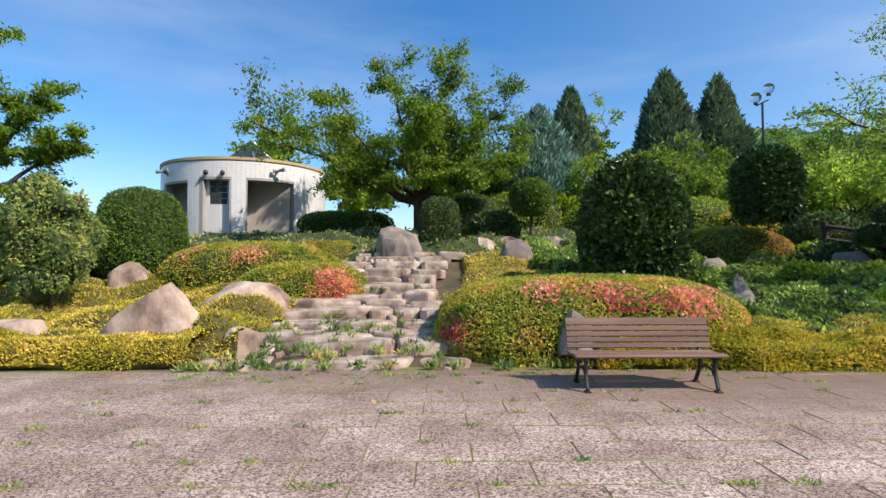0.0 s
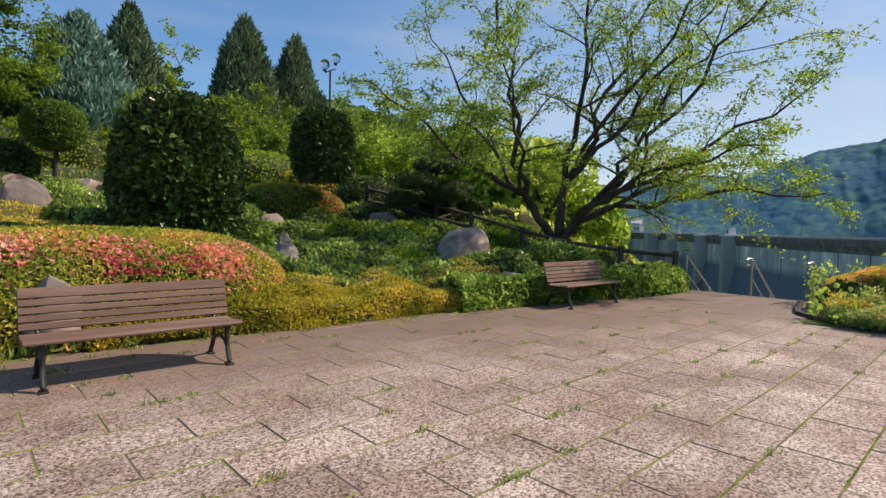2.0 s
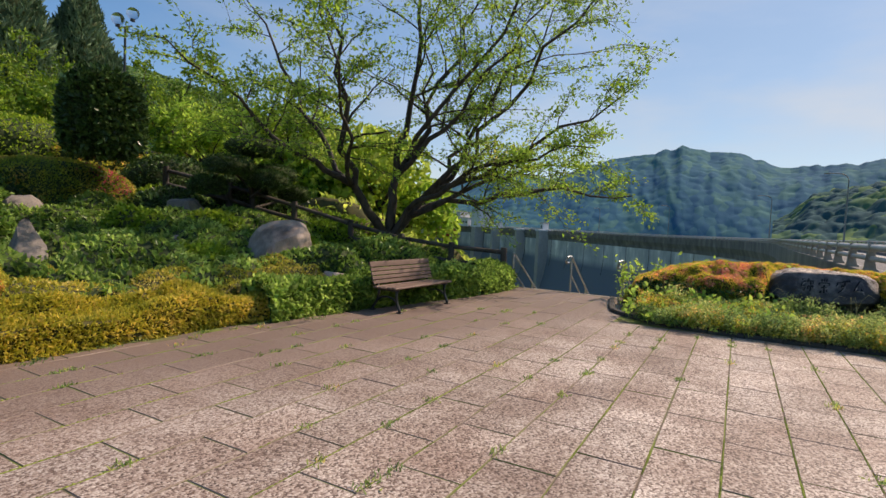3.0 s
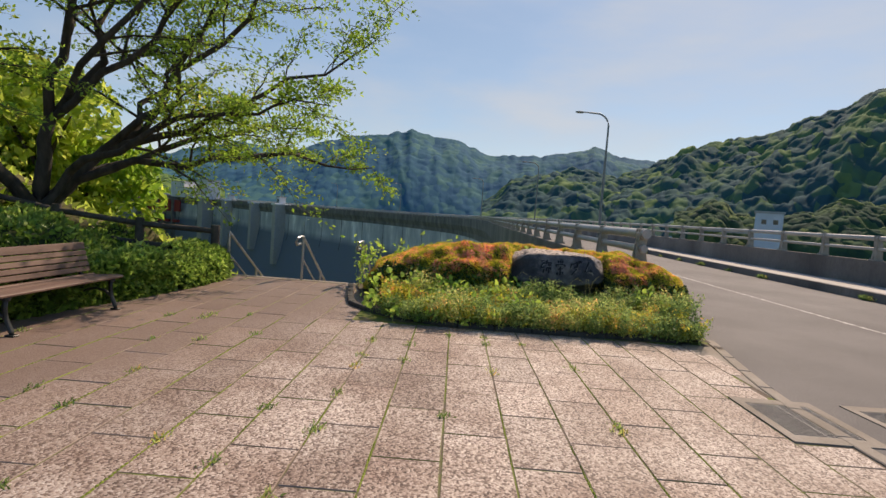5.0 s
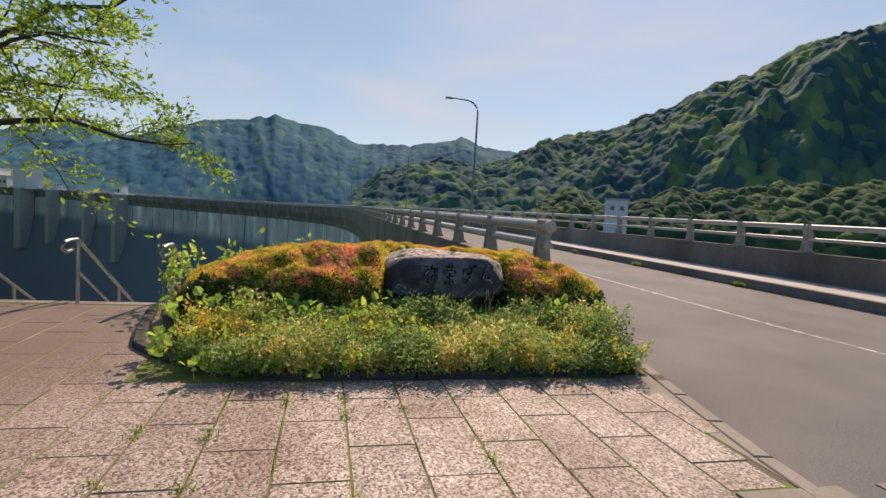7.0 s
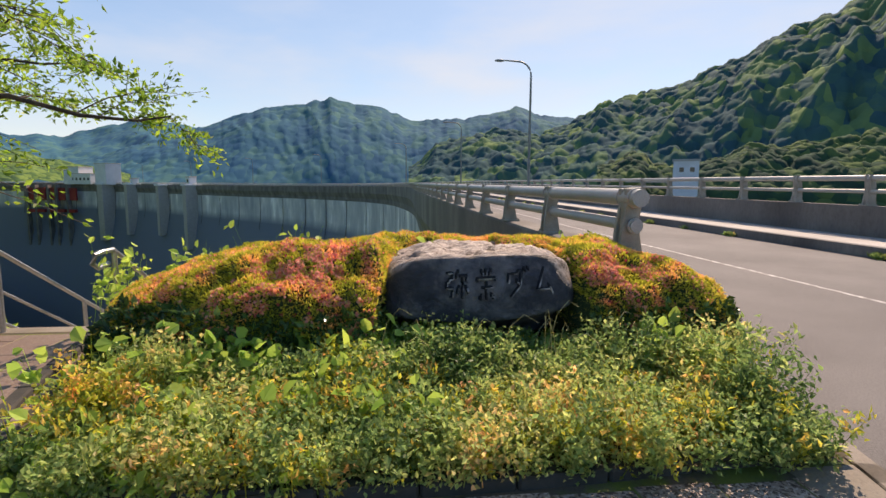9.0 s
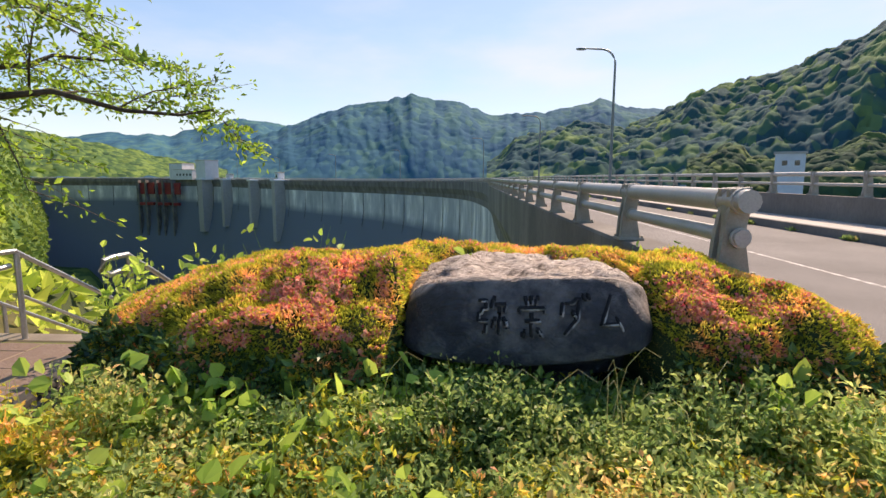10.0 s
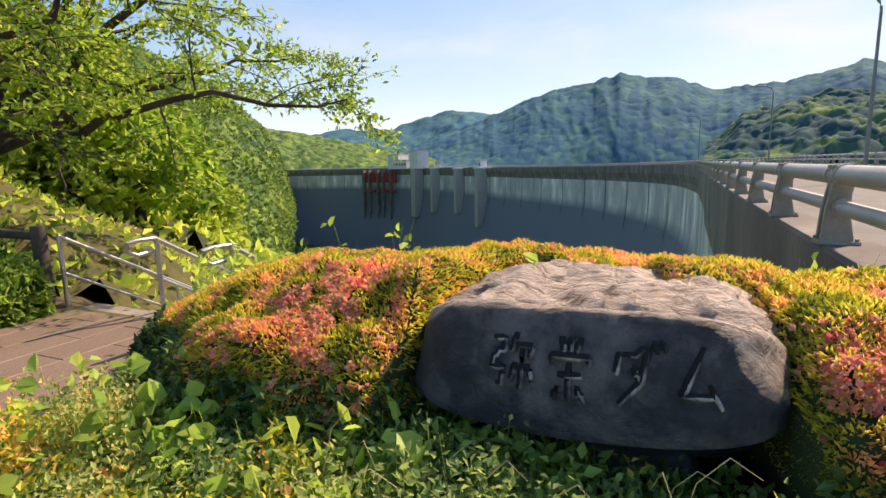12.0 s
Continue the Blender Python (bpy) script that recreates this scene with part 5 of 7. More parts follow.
cover("golden_ground_cover", left_region, (-14, -3.3, 8.3, 20), 0.10, 0.25, 0.9, 100000, 0.07, "gold", "under_gold", "lumpy golden-green ground cover over the slope beside the steps", 0.14, lift=0.8, seed=3, width=0.42, billow=0.55)
cover("golden_ground_cover", lambda x, y: (y > 11.6) & (y < 18.6) & (x > 0.2 + 0.05 * (y - 11)) & (x < 6.5), (0, 7, 11, 19), 0.14, 0.22, 0.7, 26000, 0.07, "gold", "under_gold", "low yellow-green ground cover beside the upper steps", 0.1, seed=15)
cover("leafy_ground_cover", right_region, (2, 18, 7, 19), 0.12, 0.40, 0.9, 70000, 0.115, "ivy", "under", "dense dark green leafy ground cover on the slope", 0.2, seed=5, width=0.55, billow=0.5)
cover("golden_ground_cover", lambda x, y: (y > edge(x) + 0.6) & (y < 9.6) & (x > 4.2) & (x < 9.0), (4, 9.2, 7.5, 10), 0.10, 0.2, 0.6, 16000, 0.055, "gold", "under_gold", "low golden ground cover behind the bench", 0.35, seed=6)
cover("upper_ground_cover", lambda x, y: (y > 18.2) & (y < 34) & (x > -22) & (x < 22), (-22, 22, 18, 34), 0.35, 0.5, 1.5, 26000, 0.17, "weed", "under", "yellow-green grass and low shrubs on the upper terrace", 0.1, seed=7)
cover("bank_grass", lambda x, y: (y > 11) & (y < 24) & (x > 12.5) & (x < 30) & (x > 14.2 + (y - 6) * 0.0), (12, 30, 11, 24), 0.25, 0.6, 1.6, 18000, 0.2, "maple", "under_gold", "yellow-green undergrowth on the bank behind the cherry tree", 0.2, seed=8)
cover("upper_ground_cover", lambda x, y: (y > 9) & (y < 34) & (x < -13) & (x > -26), (-26, -13, 9, 34), 0.35, 0.9, 2.0, 10000, 0.2, "midleaf", "under", "shrubby undergrowth at the garden's end", 0.3, seed=9)

# ---- benches ----
def bench(x, y, turn):
    """Slatted park bench; its front is towards -y."""
    t = thing("park_bench", "weathered brown wooden slat bench on black cast-iron legs", "bench", (x, y, 0.0), turn, "benches on the plaza")
    W = 1.8
    back = part("backrest", bmesh.new(), "slat", t)
    seat = part("seat", bmesh.new(), "slat", t)
    lean = radians(17)
    for k, w in enumerate((0.062, 0.062, 0.062, 0.062, 0.095)):
        h = (0.03, 0.102, 0.174, 0.246, 0.335)[k]
        bm = box(bmesh.new(), (W, 0.028, w), None, 0.007)
        s_ = part("slat", bm, "slat", back)
        s_.matrix_basis = Matrix.Translation((0, 0.19 + math.sin(lean) * h, 0.45 + math.cos(lean) * h)) @ Matrix.Rotation(-lean, 4, "X")
    for k, (yy, zz_, w) in enumerate(((0.155, 0.408, 0.085), (0.06, 0.402, 0.085), (-0.035, 0.405, 0.085), (-0.13, 0.413, 0.085), (-0.225, 0.418, 0.09))):
        bm = box(bmesh.new(), (W, w, 0.032), None, 0.009)
        s_ = part("slat", bm, "slat", seat)
        s_.matrix_basis = Matrix.Translation((0, yy, zz_)) @ Matrix.Rotation((-0.06, 0, 0, 0.05, 0.16)[k], 4, "X")
    for sx_ in (-0.76, 0.76):
        v1, f1 = tubes([
            ([(sx_, -0.27, 0.0), (sx_, -0.265, 0.05), (sx_, -0.215, 0.16), (sx_, -0.19, 0.27), (sx_, -0.20, 0.38)], [0.034, 0.026, 0.024, 0.024, 0.026]),
            ([(sx_, 0.30, 0.0), (sx_, 0.29, 0.05), (sx_, 0.215, 0.16), (sx_, 0.175, 0.28), (sx_, 0.17, 0.40)], [0.034, 0.026, 0.024, 0.024, 0.026]),
            ([(sx_, -0.21, 0.17), (sx_, -0.12, 0.235), (sx_, 0.0, 0.255), (sx_, 0.12, 0.235), (sx_, 0.21, 0.17)], [0.02, 0.018, 0.018, 0.018, 0.02]),
            ([(sx_, -0.24, 0.375), (sx_, -0.05, 0.37), (sx_, 0.17, 0.375), (sx_, 0.21, 0.45), (sx_, 0.27, 0.62), (sx_, 0.33, 0.82)], [0.022, 0.022, 0.024, 0.022, 0.018, 0.014]),
        ], 8)
        mesh("leg_frame", [tuple(p) for p in v1], f1, "iron", t, "black cast-iron leg frame", smooth=True)
        for yy in (-0.27, 0.30):
            part("foot", box(bmesh.new(), (0.07, 0.10, 0.018), Matrix.Translation((sx_, yy, 0.009)), 0.004), "iron", t)
    for ob in (back, seat):
        keep = ob.children[0]
        ob.data = keep.data
        ob.matrix_basis = keep.matrix_basis
        for c in list(ob.children)[1:]:
            c.parent = ob
            c.matrix_parent_inverse = ob.matrix_basis.inverted()
        bpy.data.objects.remove(keep)
    return t


bench(2.22, 6.66, -1.0)
bench(9.9, 6.62, -2.0)


# ---- planter with the monument ----
planter = thing("planter_kerb", "low dark stone kerb round the raised planter", "kerb", kind="structure")
PL = [(14.1, 4.0), (12.2, 3.6), (11.72, 3.2), (11.32, 2.6), (11.17, 1.85), (11.14, 0.9), (11.17, 0.0), (11.24, -0.8), (11.28, -1.52)]
kbp = None
pl_pts, pl_s = curve_through([(a, b) for a, b in PL], 0.5)
for i in range(len(pl_pts) - 1):
    a, b = Vector((*pl_pts[i], 0)), Vector((*pl_pts[i + 1], 0))
    ob = part("kerb_stone", box(bmesh.new(), ((b - a).length - 0.008, 0.11, 0.13), None, 0.014), "darkkerb", planter)
    ob.matrix_basis = Matrix.Translation((a + b) / 2 + Vector((0.05, 0, 0.0))) @ Matrix.Rotation(math.atan2(b.y - a.y, b.x - a.x), 4, "Z")
mesh("planter_soil", [(11.2, -1.5, 0.05), (13.3, -1.55, 0.05), (13.4, -1.2, 0.05), (14.3, 0, 0.05), (14.3, 3.9, 0.05), (12.1, 3.4, 0.05), (11.3, 2.6, 0.05), (11.15, 1.8, 0.05)], [tuple(range(8))], "earth", None, "dark soil in the planter", kind="structure", category="soil")

# the stone: a broad block, smooth upright face to the plaza, a rough pale top that slopes up to the back
su, sv = 60, 64
MID_Y, S_UNDER = 0.33, 0.10
yy_ = np.linspace(-1, 1, su)
Vv = np.linspace(0, 1, sv)
YY, SS = np.meshgrid(yy_, Vv, indexing="ij")
half = 0.77
ye = MID_Y + YY * half
shape = np.clip(1 - np.abs(YY) ** 5.0, 0, 1)
front_top = 0.76 + 0.24 * shape ** 0.6 * (1 - 0.10 * YY)
back_top = 0.80 + 0.22 * shape ** 0.5
foot_z = 0.49 + 0.05 * np.abs(YY) ** 2 + 0.06 * np.clip(-YY, 0, 1)
fx = 12.56 + 0.30 * (1 - shape ** 0.7)
bx = 13.66 - 0.45 * (1 - shape ** 0.7)
s_face = 0.47
U0 = np.clip(SS / S_UNDER, 0, 1)
F = np.clip((SS - S_UNDER) / (s_face - S_UNDER), 0, 1)
T = np.clip((SS - s_face) / (0.85 - s_face), 0, 1)
B = np.clip((SS - 0.85) / 0.15, 0, 1)
sx3 = fx + 0.42 * (1 - U0) ** 0.8 + 0.13 * F ** 1.3 + (bx - fx - 0.13) * T + 0.1 * B
sz3 = 0.30 + (foot_z - 0.30) * U0 ** 0.6 + (front_top - foot_z) * F + (back_top - front_top) * T ** 0.8 - (back_top - 0.1) * B
sx3 = sx3 - 0.05 * np.sin(F * math.pi) * (1 - T)
rn = fbm(ye * 3.0, sx3 * 3.0, sz3 * 3.0, 5, 31)
strata = np.abs(fbm(sx3 * 7.0 + 2.0 * ye, ye * 2.2, sz3 * 3, 4, 35))
amt = 0.008 + 0.03 * (T > 0.02)
sz3 = sz3 + amt * rn - 0.08 * strata * (T > 0.02) * (T < 0.99)
sx3 = sx3 - 0.012 * rn * (T <= 0)
ye = ye + 0.03 * fbm(sx3 * 2, sz3 * 3, YY * 2, 3, 37)
stone_v = np.stack([sx3, ye, sz3], -1).reshape(-1, 3)
mstone, ns, ls, ps = nodes_of("monument_stone")
cs = coords(ns, ls)
b1_ = noise_node(ns, ls, cs, 3.2, 7.0, 0.65)
r1_ = ramp(ns, [(0.3, (0.026, 0.028, 0.034)), (0.48, (0.065, 0.068, 0.080)), (0.64, (0.22, 0.215, 0.215))])
ls.new(b1_.outputs["Fac"], r1_.inputs["Fac"])
b2_ = noise_node(ns, ls, coords(ns, ls, (2.2, 1.0, 2.0)), 6.0, 8.0, 0.7)
b2_.inputs["Distortion"].default_value = 1.2
r2_ = ramp(ns, [(0.38, (0.11, 0.08, 0.06)), (0.45, (0.38, 0.30, 0.25)), (0.62, (0.64, 0.54, 0.46))])
ls.new(b2_.outputs["Fac"], r2_.inputs["Fac"])
att = ns.new("ShaderNodeAttribute")
att.attribute_name = "rough_side"
mxs = ns.new("ShaderNodeMixRGB")
ls.new(att.outputs["Fac"], mxs.inputs["Fac"])
ls.new(r1_.outputs["Color"], mxs.inputs["Color1"])
ls.new(r2_.outputs["Color"], mxs.inputs["Color2"])
ls.new(mxs.outputs["Color"], ps.inputs["Base Color"])
ps.inputs["Roughness"].default_value = 0.62
bs_ = ns.new("ShaderNodeBump")
bs_.inputs["Strength"].default_value, bs_.inputs["Distance"].default_value = 1.0, 0.07
ls.new(b2_.outputs["Fac"], bs_.inputs["Height"])
ls.new(bs_.outputs["Normal"], ps.inputs["Normal"])
M["monument"] = mstone
# carving in colour: near-black for shade in the cut, pale for its lit edge
M["groove"] = surface("groove_shade_black", [(0.3, (0.006, 0.006, 0.008)), (0.7, (0.014, 0.014, 0.017))], 6.0, 0.9, fine=60)
M["carved"] = surface("painted_carving_highlight", [(0.40, (0.02, 0.02, 0.022)), (0.50, (0.14, 0.14, 0.14)), (0.62, (0.42, 0.41, 0.40))], 7.0, 0.8, fine=60)
monument = thing("monument_stone", "broad natural stone with carved characters on its smooth dark front", "monument stone")
sq = grid_quads(su, sv)[:, ::-1]
stone = mesh("stone", stone_v, sq, "monument", monument, smooth=True)
rs = stone.data.attributes.new("rough_side", "FLOAT", "POINT")
edge_noise = 0.06 * fbm(YY * 5, SS * 2, YY * 0, 3, 41)
rs.data.foreach_set("value", (smooth01(SS / s_face + 0.7 * edge_noise + 1.5 * np.maximum(-YY - 0.66, 0) + 0.5 * np.maximum(YY - 0.72, 0), 0.96, 1.02)).astype(np.float32).ravel())


def on_face(y, f):
    """A place on the stone's front face: y along it, f from its foot (0) to its upper edge (1)."""
    iy = int(np.clip((y - MID_Y + half) / (2 * half) * (su - 1), 0, su - 1))
    is_ = int(np.clip((S_UNDER + f * (s_face - S_UNDER)) * (sv - 1), 0, sv - 1))
    p = stone_v.reshape(su, sv, 3)[iy, is_]
    return Vector((p[0] - 0.002, y, p[2]))


STROKES = [  # characters of the dam's name, as strokes: places along (to the right) and up, in character units
    (0.555, 0.135, [[(-.6, .85), (-.25, .86), (-.25, .66), (-.58, .62)], [(-.58, .62), (-.6, .42), (-.25, .42), (-.3, .08), (-.45, .12)], [(.1, .98), (-.02, .72)], [(0, .75), (.6, .78), (.52, .62)], [(.3, .75), (.3, .08), (.2, .14)], [(.12, .5), (0, .22)], [(.46, .5), (.62, .24)]]),
    (0.33, 0.135, [[(-.25, .95), (-.15, .78)], [(0.02, 1.0), (.02, .78)], [(.3, .95), (.16, .78)], [(-.55, .55), (-.5, .70), (.55, .70), (.5, .55)], [(-.3, .42), (.35, .44)], [(0, .55), (0, .02)], [(-.3, .2), (-.4, .05)], [(.2, .25), (.42, .06)]]),
    (0.10, 0.15, [[(-.25, .8), (.35, .84), (.22, .45), (-.3, .0)], [(-.3, .82), (-.4, .5)], [(.0, .58), (.15, .45)], [(.45, .95), (.55, .86)], [(.6, 1.0), (.7, .9)]]),
    (-0.12, 0.15, [[(.1, .92), (-.35, .18), (.4, .24)], [(.22, .42), (.5, .06)]]),
]
for yc, sc_, strokes in STROKES:
    glyph = None
    for st in strokes:
        pts = []
        for j in range(len(st) - 1):
            for q_ in range(4):
                a = q_ / 4
                pts.append((st[j][0] * (1 - a) + st[j + 1][0] * a, st[j][1] * (1 - a) + st[j + 1][1] * a))
        pts.append(st[-1])
        P3 = [on_face(yc - u * sc_, 0.38 + 0.46 * w) for u, w in pts]
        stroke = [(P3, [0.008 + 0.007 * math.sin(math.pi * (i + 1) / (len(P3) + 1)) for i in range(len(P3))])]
        # thinner pale tube, offset, as the painted highlight of the stroke
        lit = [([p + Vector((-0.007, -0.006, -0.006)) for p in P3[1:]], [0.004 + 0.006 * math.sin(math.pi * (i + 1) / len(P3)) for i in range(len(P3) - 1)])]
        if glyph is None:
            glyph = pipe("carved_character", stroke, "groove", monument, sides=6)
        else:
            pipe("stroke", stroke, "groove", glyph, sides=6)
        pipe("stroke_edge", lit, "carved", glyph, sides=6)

def azalea_blanket():
    """One clipped blanket of azalea that wraps the stone: low at both ends, drawn back behind the stone."""
    t = thing("azalea_mound", "sunlit clipped azaleas round the stone, orange and yellow-green with salmon blossom", "azalea")
    nu_, nv_ = 90, 34
    yy = np.linspace(-1.86, 3.62, nu_)
    u_ = np.linspace(0, math.pi, nv_)
    ky = [-1.86, -1.70, -1.2, -0.52, -0.36, 0.0, 0.85, 1.02, 1.16, 2.1, 2.8, 3.3, 3.62]
    top_ = np.interp(yy, ky, [0.35, 0.72, 0.91, 0.96, 1.00, 1.03, 1.05, 1.02, 0.98, 0.92, 0.76, 0.56, 0.25])
    fr = np.interp(yy, ky, [12.9, 12.50, 12.38, 12.42, 13.36, 13.52, 13.52, 13.34, 12.44, 12.36, 12.55, 12.95, 13.4])
    bk = np.interp(yy, ky, [13.2, 13.62, 13.85, 14.1, 14.2, 14.3, 14.3, 14.3, 14.35, 14.35, 14.3, 14.2, 13.7])
    Yg, U = np.meshgrid(yy, u_, indexing="ij")
    c_, f_, b_ = (fr + bk)[:, None] / 2, fr[:, None], bk[:, None]
    ex = np.sign(np.cos(U)) * np.abs(np.cos(U)) ** 0.62
    ez = np.sin(U) ** 0.62
    Xg = c_ - (b_ - f_) / 2 * ex
    lean = 0.10 * np.clip((Xg - f_) / 0.9, 0, 1) - 0.10
    Zg = (top_[:, None] + lean) * ez
    n1 = fbm(Xg * 2.2, Yg * 2.2, Zg * 2.2, 3, 50)
    n2 = np.abs(fbm(Xg * 6, Yg * 6, Zg * 6, 2, 51))
    Xg = Xg - 0.10 * n1 * np.abs(ex)
    Zg = 0.05 + Zg * (1 + 0.09 * n1) + 0.05 * (n2 - 0.3) * ez
    Yg = Yg + 0.05 * n1
    v, q = np.stack([Xg, Yg, Zg], -1).reshape(-1, 3), grid_quads(nu_, nv_)
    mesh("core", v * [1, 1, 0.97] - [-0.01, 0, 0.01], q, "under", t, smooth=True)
    up_ = lambda c, m: (c[:, 2] > 0.10) * (0.5 + 0.5 * (c[:, 0] < 13.9)) * 1.0

    def put(n, w, size, mat_, name, width=0.5, lift=0.3, off=0.0):
        p, nn = scatter(v, q, n, w)
        nn = nn * np.sign((nn * (p - [13.35, 0.8, 0.1]) * [1, 0.3, 1.5]).sum(1))[:, None]
        leaf_mesh(name, p + nn * off, nn, size, mat_, t, lift=lift, width=width, kind="stuff")

    put(110000, up_, 0.033, "azalea_sun", "leaves", 0.34, 0.8)
    # dark green leaves low on the front; their colour also deepens its shade
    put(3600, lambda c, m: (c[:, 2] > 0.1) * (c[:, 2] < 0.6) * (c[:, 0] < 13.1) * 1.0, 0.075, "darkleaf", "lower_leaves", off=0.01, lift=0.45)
    spots = [((12.78, 1.62, 0.92), 0.20, 1500), ((13.0, 2.0, 0.95), 0.26, 900), ((13.3, 1.5, 1.0), 0.22, 500), ((12.52, 1.35, 0.55), 0.16, 260), ((12.55, 2.2, 0.62), 0.25, 420), ((12.7, -0.8, 0.85), 0.16, 900), ((13.1, -1.1, 0.85), 0.22, 700), ((12.5, -1.2, 0.55), 0.2, 200), ((13.2, 2.9, 0.75), 0.25, 420), ((13.8, 0.3, 1.05), 0.4, 700)]
    for pl, sp, cnt in spots:
        pl = np.array(pl)
        # deeper pink set low and forward, shade of the front put into the colour
        put(cnt // 14, lambda c, m, pl=pl, sp=sp: np.exp(-((c - pl - [-0.12, 0, -0.2]) ** 2).sum(1) / (2 * sp * sp)) * (c[:, 2] > 0.2), 0.032, "blossom_deep", "blossoms", 0.9, 0.35, 0.006)
        put(cnt * 2, lambda c, m, pl=pl, sp=sp: np.exp(-((c - pl) ** 2).sum(1) / (2 * sp * sp)) * (c[:, 2] > 0.2) * (vnoise(c[:, 0] * 9, c[:, 1] * 9, c[:, 2] * 9, 77) > 0.05), 0.027, "blossom", "blossoms", 0.95, 0.35, 0.008)


azalea_blanket()
rock("pale mossy base stone under the carved monument", (12.98, 0.28, 0.0), (0.62, 0.9, 0.42), "greyrock", seed=41, e=0.6, taper=0.1, name="base_stone")
rock("small pale stone under the front of the monument", (12.78, 0.34, 0.05), (0.22, 0.22, 0.36), "boulder", seed=42, e=0.6, taper=0.1, name="base_stone")


def weeds(name, label, inside, bounds, n, hlow, hhigh, seed, leaf, size, per=26, width=0.45):
    """Upright leafy weeds: thin stems with leaves all the way up."""
    r = np.random.default_rng(seed)
    t = thing(name, label, "weeds", kind="stuff")
    x, y = r.uniform(bounds[0], bounds[1], n * 3), r.uniform(bounds[2], bounds[3], n * 3)
    ok = inside(x, y)
    x, y = x[ok][:n], y[ok][:n]
    h = r.uniform(hlow, hhigh, len(x)) * (0.75 + 0.25 * vnoise(x * 1.5, y * 1.5, x * 0, seed))
    lx, ly = r.normal(0, 0.12, len(x)), r.normal(0, 0.12, len(x))
    f = r.random((len(x), per)) ** 0.7
    spread = 0.035
    P = np.stack([x[:, None] + lx[:, None] * f * h[:, None] * 2 + r.normal(0, spread, f.shape), y[:, None] + ly[:, None] * f * h[:, None] * 2 + r.normal(0, spread, f.shape), 0.05 + f * h[:, None]], -1).reshape(-1, 3)
    N = r.normal(size=P.shape)
    N[:, 2] = np.abs(N[:, 2]) + 0.4
    N /= np.linalg.norm(N, axis=1)[:, None]
    leaf_mesh("leaves", P, N, size, leaf, t, lift=0.4, width=width, kind="stuff", hexa=leaf == "kudzu")
    pipe("stems", [([(x[i], y[i], 0.04), (x[i] + lx[i] * h[i], y[i] + ly[i] * h[i], 0.05 + h[i] * 0.5), (x[i] + lx[i] * 2 * h[i], y[i] + ly[i] * 2 * h[i], 0.05 + h[i])], [0.003, 0.002, 0.001]) for i in range(min(len(x), 400))], "straw" if leaf == "straw" else leaf, t, sides=3, smooth=False, kind="stuff")
    return t


in_planter = lambda x, y: (x > 11.06 + 0.3 * (y > 2.7)) & (x < 12.75) & (y < 3.0) & (y > -1.35) & ~((x > 12.45) & (y > -0.7) & (y < 1.3))
weeds("weeds", "mixed green and yellow weeds in front of the carved stone", in_planter, (11.1, 12.8, -1.55, 3.3), 2300, 0.14, 0.50, 61, "weed", 0.036, 40, 0.62)
weeds("weeds", "orange-tipped sprigs among the weeds in front of the stone", in_planter, (11.1, 12.8, -1.55, 3.3), 360, 0.24, 0.48, 68, "azalea_sun", 0.045, 26)
weeds("weeds", "dark leaves growing under the stone's face", lambda x, y: (x > 12.3) & (x < 12.78), (12.3, 12.78, -0.62, 1.3), 420, 0.32, 0.46, 69, "ivy", 0.07, 26, 0.55)
weeds("weeds", "taller sunlit weeds standing out of the planting", lambda x, y: (x > 12.0) & (x < 12.4) & (y > -1.3) & (y < 2.7) & ((y < -0.3) | (y > 0.9) | (x < 12.25)), (12.0, 12.4, -1.3, 2.7), 330, 0.44, 0.68, 73, "weed", 0.036, 40, 0.6)
weeds("broad_leaf_weeds", "broad three-lobed leaves climbing over the front of the azaleas", lambda x, y: (y > 1.0) | (y < -0.7), (12.05, 12.4, -1.2, 2.6), 70, 0.42, 0.74, 75, "kudzu", 0.11, 5, 0.85)
weeds("weeds", "orange and yellow sprigs at the stair end of the planter", lambda x, y: (x > 11.6) & (y > 1.2), (11.6, 12.4, 1.2, 3.1), 110, 0.34, 0.56, 76, "azalea_sun", 0.04, 34, 0.6)
weeds("weeds", "feathery upright weeds at the road end of the planter", lambda x, y: (x > 11.4), (11.4, 12.6, -1.5, -0.9), 90, 0.4, 0.66, 74, "weed", 0.05, 40)
weeds("broad_leaf_weeds", "broad leaves spilling over the kerb of the planter", lambda x, y: x < 11.6, (11.05, 11.5, 1.4, 3.0), 34, 0.08, 0.28, 71, "kudzu", 0.07, 6, 0.8)
weeds("weeds", "low leafy weeds at the foot of the stone", lambda x, y: (x > 11.9) & (x < 12.75), (11.9, 12.75, -1.3, 2.9), 420, 0.2, 0.46, 62, "weed", 0.05, 24, 0.6)
weeds("broad_leaf_weeds", "scattered broad bright green climbing leaves", lambda x, y: (x > 11.4) & (y < 3.2), (11.4, 12.7, 0.9, 3.2), 95, 0.28, 0.62, 63, "kudzu", 0.09, 5, 0.9)
weeds("broad_leaf_weeds", "broad bright green leaves rising behind the azaleas", lambda x, y: (x > 13.6), (13.7, 14.3, -1.1, 4.0), 150, 0.85, 1.22, 64, "kudzu", 0.085, 8, 0.6)
blades = []
brng = random.Random(9)
